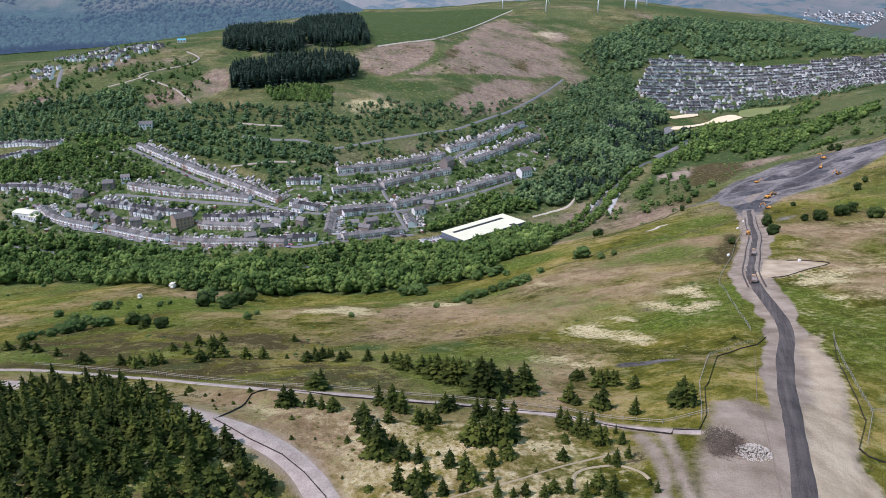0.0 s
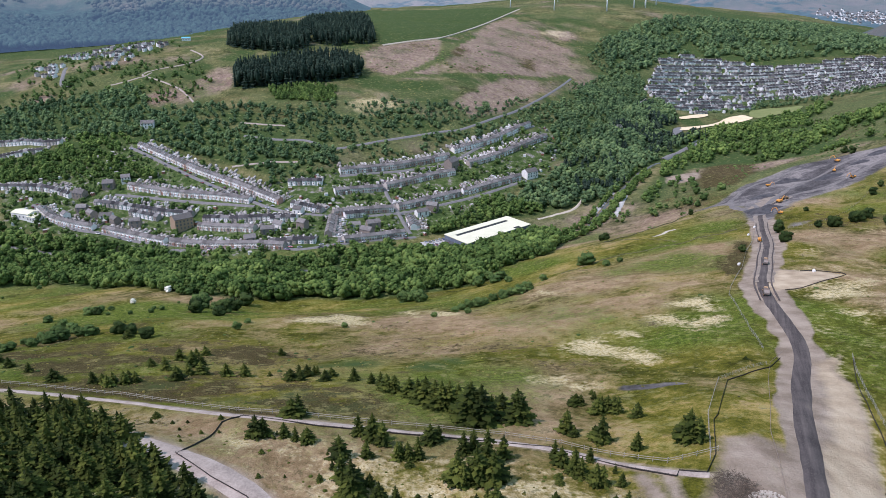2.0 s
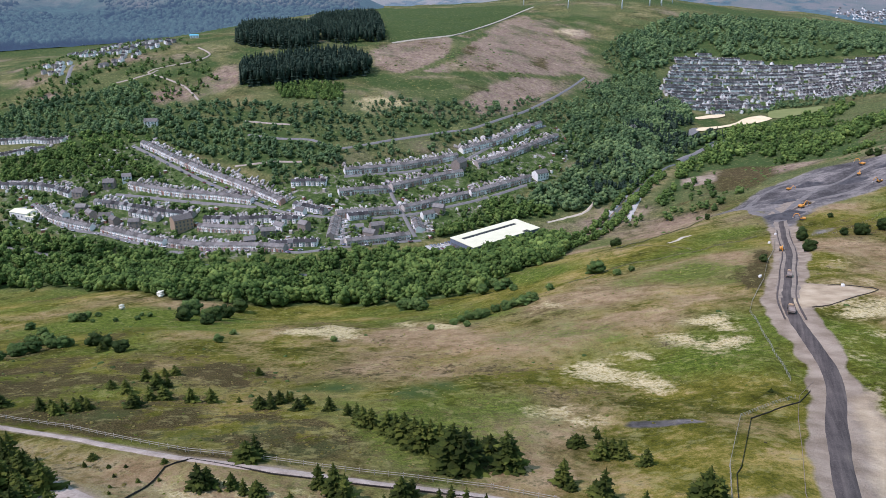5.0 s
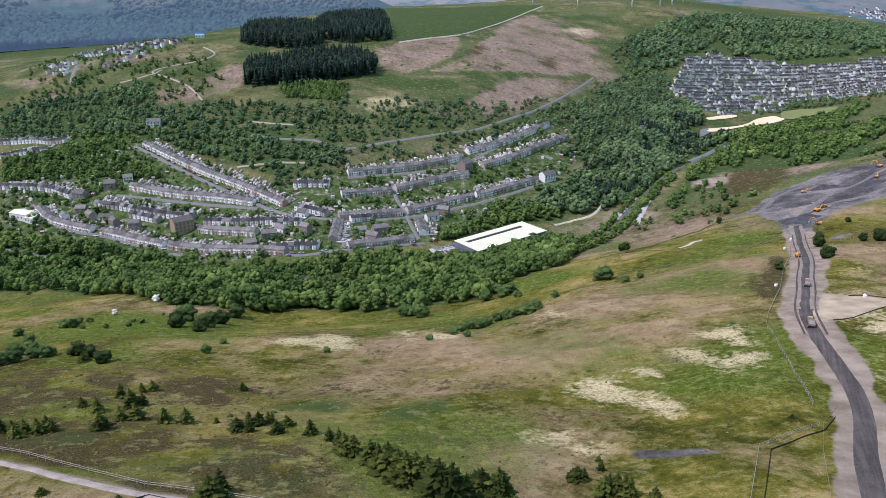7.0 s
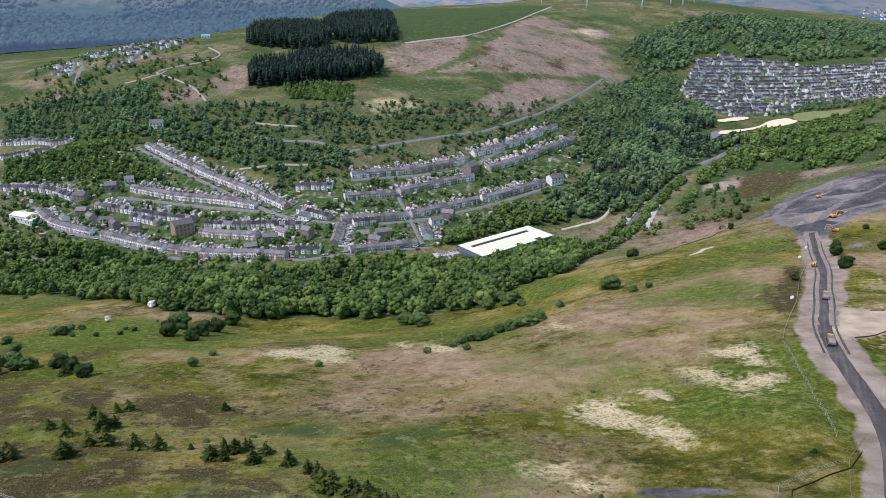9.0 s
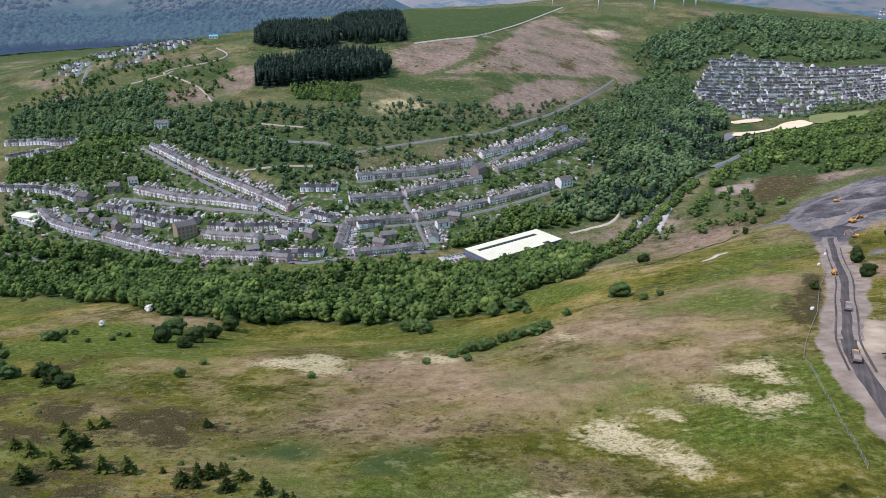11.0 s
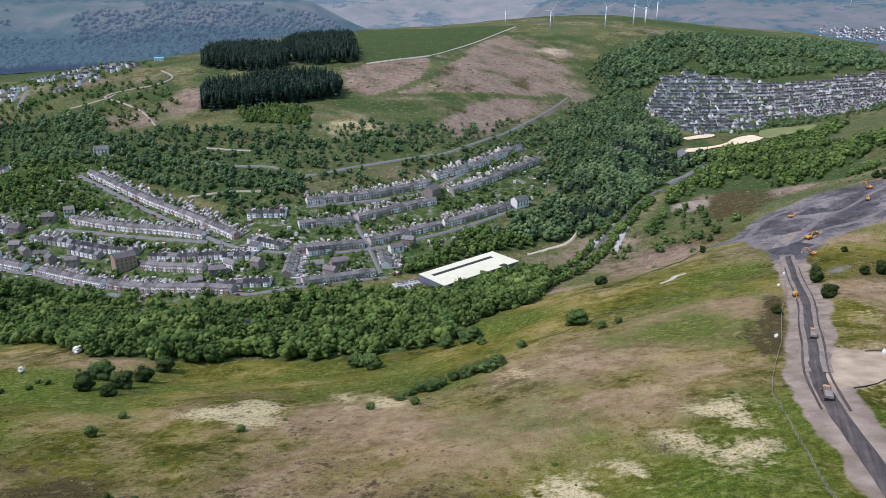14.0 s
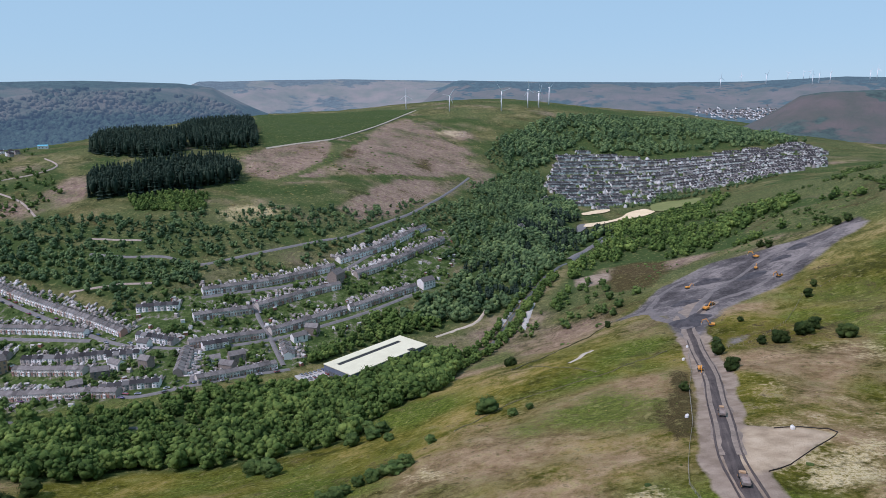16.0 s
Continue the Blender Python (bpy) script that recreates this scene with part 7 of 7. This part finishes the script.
# ---- heaps in the yard ----
def stick_heap(x, y):
    bm = bmesh.new()
    r = random.Random(4)
    for k in range(700):
        a, d = r.uniform(0, 6.28), 4.6 * math.sqrt(r.random())
        px, py = math.cos(a) * d * 0.8, math.sin(a) * d * 1.25
        z = max(0.0, 2.0 * (1 - d / 5)) * r.random()
        t = r.uniform(0, 6.28)
        L = r.uniform(0.6, 1.6)
        rod(bm, (px, py, z), (px + math.cos(t) * L, py + math.sin(t) * L, z + r.uniform(-0.2, 0.7)), 0.05, 0.02, 3)
    ob = new("brush_heap", bm_mesh("brush_heap", bm, M_BARK))
    ob.location = (x, y, float(ground_z(x, y)))
    tagged(ob, "heap of cut grey brushwood in the yard", "brush heap", kind="stuff")


def stone_heap(x, y):
    V, F, n = [], [], 0
    r = np.random.default_rng(9)
    v0, f0 = ICO1
    for k in range(420):
        a, d = r.uniform(0, 6.28), 2.6 * math.sqrt(r.random())
        s = r.uniform(0.08, 0.24)
        v = v0 * r.uniform(0.6, 1.2, (len(v0), 1)) * s + [math.cos(a) * d * 1.2, math.sin(a) * d, max(0, 0.9 * (1 - d / 2.8)) * r.random() + 0.1]
        V.append(v), F.append(f0 + n)
        n += len(v)
    ob = new("rubble_heap", mesh_arrays("rubble_heap", np.concatenate(V), np.concatenate(F), [M_RUBBLE]))
    ob.location = (x, y, float(ground_z(x, y)))
    tagged(ob, "heap of pale broken stone in the yard", "rubble heap", kind="stuff")


stick_heap(50.7, 102.7)
stone_heap(54.3, 100)


# ---- tussocks and small clumps on the near slopes ----
def clumps(name, n, seed, near, far, size, mat, label, cut):
    r = np.random.default_rng(seed)
    b, d = np.radians(r.uniform(-38, 38, n)), np.exp(r.uniform(math.log(near), math.log(far), n))
    x, y = POLE[0] + np.sin(b) * d, POLE[1] + np.cos(b) * d
    ok = (hard(x, y) < 0.2) & (fbm(x, y, 24, 3, seed) > cut) & (zone(x, y, TIP, 4) < 0.3) & (zone(x, y, BANK, 4) < 0.3)
    for q in WOODS.values():
        ok &= ~inside(x, y, q)
    x, y = x[ok], y[ok]
    r = np.random.default_rng(seed + 1)
    wood(name, x, y, r.uniform(*size, len(x)), TUFTS, mat, label, "grass", (1.1, 2.2), 0.1)


M_TUFT = leaf_material("tussock_grass", (0.13, 0.12, 0.026), (0.24, 0.205, 0.055), (0.40, 0.33, 0.13), 0.6)
M_HEATHER = leaf_material("dark_heather", (0.05, 0.045, 0.02), (0.085, 0.07, 0.03), (0.13, 0.105, 0.045), 0.6)
M_FERN = leaf_material("green_bracken", (0.07, 0.10, 0.014), (0.12, 0.165, 0.026), (0.19, 0.235, 0.045), 0.6)
TUFTS = [tuft_arrays(s) for s in (61, 62, 63)]
clumps("tussocks", 6500, 71, 110, 460, (0.2, 0.5), M_TUFT, "pale grass tussocks on the slope", 0.0)
clumps("heather", 350, 72, 110, 420, (0.18, 0.42), M_HEATHER, "low dark heather clumps on the slope", 0.08)
clumps("bracken", 3500, 73, 110, 520, (0.2, 0.5), M_FERN, "green bracken clumps on the slope", 0.05)
clumps("scrub", 90, 74, 110, 560, (0.7, 1.7), M_SCRUB, "small scattered gorse and thorn on the slope", 0.06)


def shrubs(poly, gap, keep, seed, size, mat, label, cut=-0.05, patch=30):
    """Low dark shrubs strewn over rough ground."""
    x, y = scatter(poly, gap, seed, keep)
    k = (fbm(x, y, patch, 3, seed) > cut) & (hard(x, y) < 0.3)
    x, y = x[k], y[k]
    r = np.random.default_rng(seed)
    wood("shrubs", x, y, r.uniform(*size, len(x)), TUFTS, mat, label, "shrubs", (1.1, 2.0), 0.1)


GREEN_HILL = [(-340, 1060), (-230, 940), (-60, 880), (60, 910), (150, 1010), (215, 1180), (300, 1420), (330, 1640), (150, 1650), (-20, 1300), (-120, 1180), (-220, 1110)]
shrubs(WEST_MOOR, 2.4, 0.22, 201, (0.2, 0.55), M_HEATHER, "dark heather and bilberry clumps on the moor", 0.0, 16)
shrubs(WEST_MOOR, 6.0, 0.35, 202, (0.4, 1.2), M_SCRUB, "low dark gorse on the moor", 0.0, 20)
shrubs(GREEN_HILL, 12.0, 0.5, 203, (1.0, 3.4), M_SCRUB, "green thorn shrubs scattered over the heath hill", 0.12, 70)
shrubs(GREEN_HILL, 11.0, 0.5, 204, (0.8, 1.8), M_TUFT, "bracken clumps over the heath hill", 0.0, 50)
shrubs([(110, 500), (200, 560), (330, 800), (420, 860), (520, 820), (470, 660), (400, 610), (300, 640), (220, 600), (180, 540)], 9.0, 0.6, 205, (1.0, 3.0), M_SCRUB, "green thorn scrub on the valley side", -0.02, 40)


# ---- wind turbines ----
def turbine(x, y, z, hub, turn, spin, group):
    root = tagged(new("wind_turbine"), "white three-bladed wind turbine on the ridge", "wind turbine", group)
    bm = bmesh.new()
    rod(bm, (0, 0, -3), (0, 0, hub), hub * 0.038, hub * 0.02, 10)
    part("tower", bm_mesh("tower", bm, M_TURBINE, smooth=True), root)
    bm = bmesh.new()
    box(bm, -hub * 0.02, hub * 0.02, -hub * 0.05, hub * 0.05, hub - hub * 0.02, hub + hub * 0.03, 0, hub * 0.008)
    part("nacelle", bm_mesh("nacelle", bm, M_TURBINE), root)
    bm = bmesh.new()
    rod(bm, (0, -hub * 0.05, hub), (0, -hub * 0.085, hub), hub * 0.025, hub * 0.008, 10)
    part("hub", bm_mesh("hub", bm, M_TURBINE), root)
    for k in range(3):
        a = radians(spin + 120 * k)
        c, s = math.cos(a), math.sin(a)
        bm = bmesh.new()
        L = hub * 0.55
        prof = [(0.0, 0.018), (0.12, 0.034), (0.45, 0.024), (1.0, 0.006)]
        rings = []
        for t, w in prof:
            p = Vector((s * L * t, -hub * 0.07, hub + c * L * t))
            q = Vector((c, 0, -s)) * w * hub
            o = Vector((0, hub * 0.006, 0))
            rings.append([bm.verts.new(p - q), bm.verts.new(p + o), bm.verts.new(p + q), bm.verts.new(p - o)])
        for a0, b0 in zip(rings, rings[1:]):
            for i in range(4):
                bm.faces.new((a0[i], a0[(i + 1) % 4], b0[(i + 1) % 4], b0[i]))
        bm.faces.new(rings[0]), bm.faces.new(rings[-1])
        part("blade", bm_mesh("blade", bm, M_TURBINE), root)
    root.matrix_basis = pose(x, y, z, 0, 0, turn)


for k, (x, y, h) in enumerate([(152.9, 1914.9, 34), (246.1, 1770.9, 36), (373.5, 1780.6, 46), (455.9, 1855, 44), (486.2, 1860.8, 38), (549.4, 1996.4, 46), (500, 1920, 36)]):
    turbine(x, y, float(ground_z(x, y)), h, 12 + k * 9, k * 37, "wind turbines on the near ridge")


# ---- the distance: hills far behind the rest ----
def hill_material(name, forest, moor, bare, haze_glow, top, low, west, break_up=420.0):
    """Forest above top metres, below low and west of a line; moor and bare slopes between, all under a haze put in as
    glow.
    """
    n = Nodes(name)
    p = n.node("ShaderNodeSeparateXYZ", Vector=n.pos())
    k = n.math("ADD", n.math("MULTIPLY", n.noise(0.0035, 6, 0.6), 0.75), n.math("MULTIPLY", n.noise(0.02, 4), 0.25))
    h = n.math("ADD", p.outputs["Z"], n.math("MULTIPLY", n.math("SUBTRACT", k, 0.5), break_up))
    up = n.math("MAXIMUM", n.fit(h, top - 4, top + 4), n.fit(h, low + 10, low - 10))
    up = n.math("MAXIMUM", up, n.fit(n.math("ADD", p.outputs["X"], n.math("MULTIPLY", k, 900.0)), west + 480, west + 420))
    g = n.fit(n.noise(0.007, 6, 0.65), 0.38, 0.62)
    trees = n.noise(0.035, 6, 0.8)
    leafy = n.mix(n.fit(trees, 0.38, 0.62), forest, tuple(q * 2.8 for q in forest))
    n.bump(trees, 1.0, 9.0)
    c = n.mix(up, n.mix(g, moor, bare), leafy)
    # blue distance haze, added as a faint emission of the slopes
    n.put(n.b.inputs["Emission Color"], (*haze_glow, 1))
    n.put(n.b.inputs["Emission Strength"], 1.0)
    return n.done(c, 0.95, 0, 0.1)


def far_hill(name, label, b0, b1, r0, r1, base, tops, mat, rough, seed, grain=620):
    """A hillside in the distance: from base at r0 to its skyline at r1, then down behind. Returns its height by bearing and way up."""
    def place(B, T):
        top = np.interp(B, np.linspace(b0, b1, len(tops)), tops)
        R = r0 + (r1 - r0) * T
        x, y = 30 + R * np.sin(np.radians(B)), 104 + R * np.cos(np.radians(B))
        k = np.clip(T, 0, 1)
        k = k * k * (3 - 2 * k)
        edge = np.clip(np.minimum(B - b0, b1 - B) / 4, 0, 1)
        z = base + (top - base) * k * (0.3 + 0.7 * edge) + fbm(x, y, grain, 5, seed) * rough * np.sin(np.clip(T, 0, 1) * math.pi) - np.clip(T - 1, 0, 1) * 300
        return x, y, np.where(T == 0, base - 60, z)
    nb, nr = 170, 64
    B, T = np.meshgrid(np.linspace(b0, b1, nb), np.linspace(0, 1.35, nr))
    i, j = np.meshgrid(np.arange(nr - 1), np.arange(nb - 1), indexing="ij")
    f = np.stack([i * nb + j, i * nb + j + 1, (i + 1) * nb + j + 1, (i + 1) * nb + j], -1).reshape(-1, 4)
    tagged(new(name, mesh_arrays(name, np.stack(place(B, T), -1).reshape(-1, 3), f, [mat], smooth=True)), label, "distant hills", kind="structure")
    return place


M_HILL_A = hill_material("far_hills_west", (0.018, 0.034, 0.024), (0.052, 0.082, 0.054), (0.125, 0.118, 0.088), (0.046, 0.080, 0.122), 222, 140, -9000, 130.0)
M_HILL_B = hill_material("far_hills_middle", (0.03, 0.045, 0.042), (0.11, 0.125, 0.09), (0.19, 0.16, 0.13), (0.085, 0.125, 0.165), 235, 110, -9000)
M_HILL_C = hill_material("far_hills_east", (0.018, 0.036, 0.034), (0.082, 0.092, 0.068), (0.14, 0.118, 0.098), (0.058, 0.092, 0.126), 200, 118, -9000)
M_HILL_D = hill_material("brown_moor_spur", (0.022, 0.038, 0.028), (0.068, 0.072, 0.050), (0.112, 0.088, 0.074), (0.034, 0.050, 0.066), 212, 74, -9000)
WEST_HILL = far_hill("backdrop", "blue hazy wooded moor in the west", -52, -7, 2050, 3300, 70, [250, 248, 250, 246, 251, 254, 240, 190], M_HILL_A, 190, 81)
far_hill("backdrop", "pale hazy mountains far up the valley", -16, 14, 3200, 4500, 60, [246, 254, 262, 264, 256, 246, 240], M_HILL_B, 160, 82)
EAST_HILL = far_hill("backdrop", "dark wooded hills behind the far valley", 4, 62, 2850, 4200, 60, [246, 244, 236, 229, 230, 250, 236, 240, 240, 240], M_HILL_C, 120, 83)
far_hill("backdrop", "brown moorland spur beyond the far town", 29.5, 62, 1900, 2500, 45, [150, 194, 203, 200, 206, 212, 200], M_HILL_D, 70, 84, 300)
r = np.random.default_rng(45)
bear, rise = r.uniform(-40, -8, 7000), r.beta(1.0, 1.7, 7000) * 0.75
hx, hy, hz = WEST_HILL(bear, rise)
k = fbm(hx, hy, 260, 3, 71) > -0.2 + 0.7 * (rise - 0.22)
bm = bmesh.new()
bmesh.ops.create_icosphere(bm, subdivisions=1, radius=1.0)
ball, tri = np.array([q.co[:] for q in bm.verts]), np.array([[q.index for q in g.verts] for g in bm.faces])
bm.free()
crown, count = [], int(k.sum())
for x, y, z, w in zip(hx[k], hy[k], hz[k], r.uniform(6, 11, count)):
    crown.append(ball * (w * r.uniform(0.8, 1.3), w, w * r.uniform(0.8, 1.3)) * r.uniform(0.8, 1.2, (len(ball), 1)) + (x, y, z + w * 0.3))
# the crowns carry the west hill's haze emission too
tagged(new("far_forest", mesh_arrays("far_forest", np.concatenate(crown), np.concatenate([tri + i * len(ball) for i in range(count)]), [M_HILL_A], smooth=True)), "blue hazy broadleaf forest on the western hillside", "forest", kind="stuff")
r = np.random.default_rng(44)
bear, rise = np.clip(r.normal(29.8, 1.5, 260), 26.6, 33), np.clip(r.normal(0.30, 0.045, 260), 0.2, 0.42)
hx, hy, hz = EAST_HILL(bear, rise)
v0, f0, i0 = far_house_arrays(8.0, 7.0, 4.5, 6.6)
spun = r.uniform(-0.5, 0.5, 260)
hamlet = np.concatenate([np.column_stack([v0[:, 0] * math.cos(a) - v0[:, 1] * math.sin(a) + x, v0[:, 0] * math.sin(a) + v0[:, 1] * math.cos(a) + y, v0[:, 2] + z]) for x, y, z, a in zip(hx, hy, hz, spun)])
tagged(new("distant_village", mesh_arrays("distant_village", hamlet, np.concatenate([f0 + k * len(v0) for k in range(260)]), [M_WALLS, M_SLATES, M_GLASS], np.tile(i0, 260))), "pale houses of a distant village in the valley", "houses", kind="stuff")
for k, (b, up, h) in enumerate([(28.1, 0.80, 50), (31.2, 0.80, 52), (34.2, 0.72, 44), (34.6, 0.78, 44), (35.3, 0.74, 50), (37.7, 0.76, 46), (38.1, 0.8, 48), (33.6, 0.99, 34), (34.0, 0.99, 34), (29.5, 0.96, 34), (32.6, 0.97, 34)]):
    x, y, z = EAST_HILL(np.array(b), np.array(up))
    turbine(float(x), float(y), float(z), h, 20 + 11 * k, k * 41, "wind turbines on the far ridge")
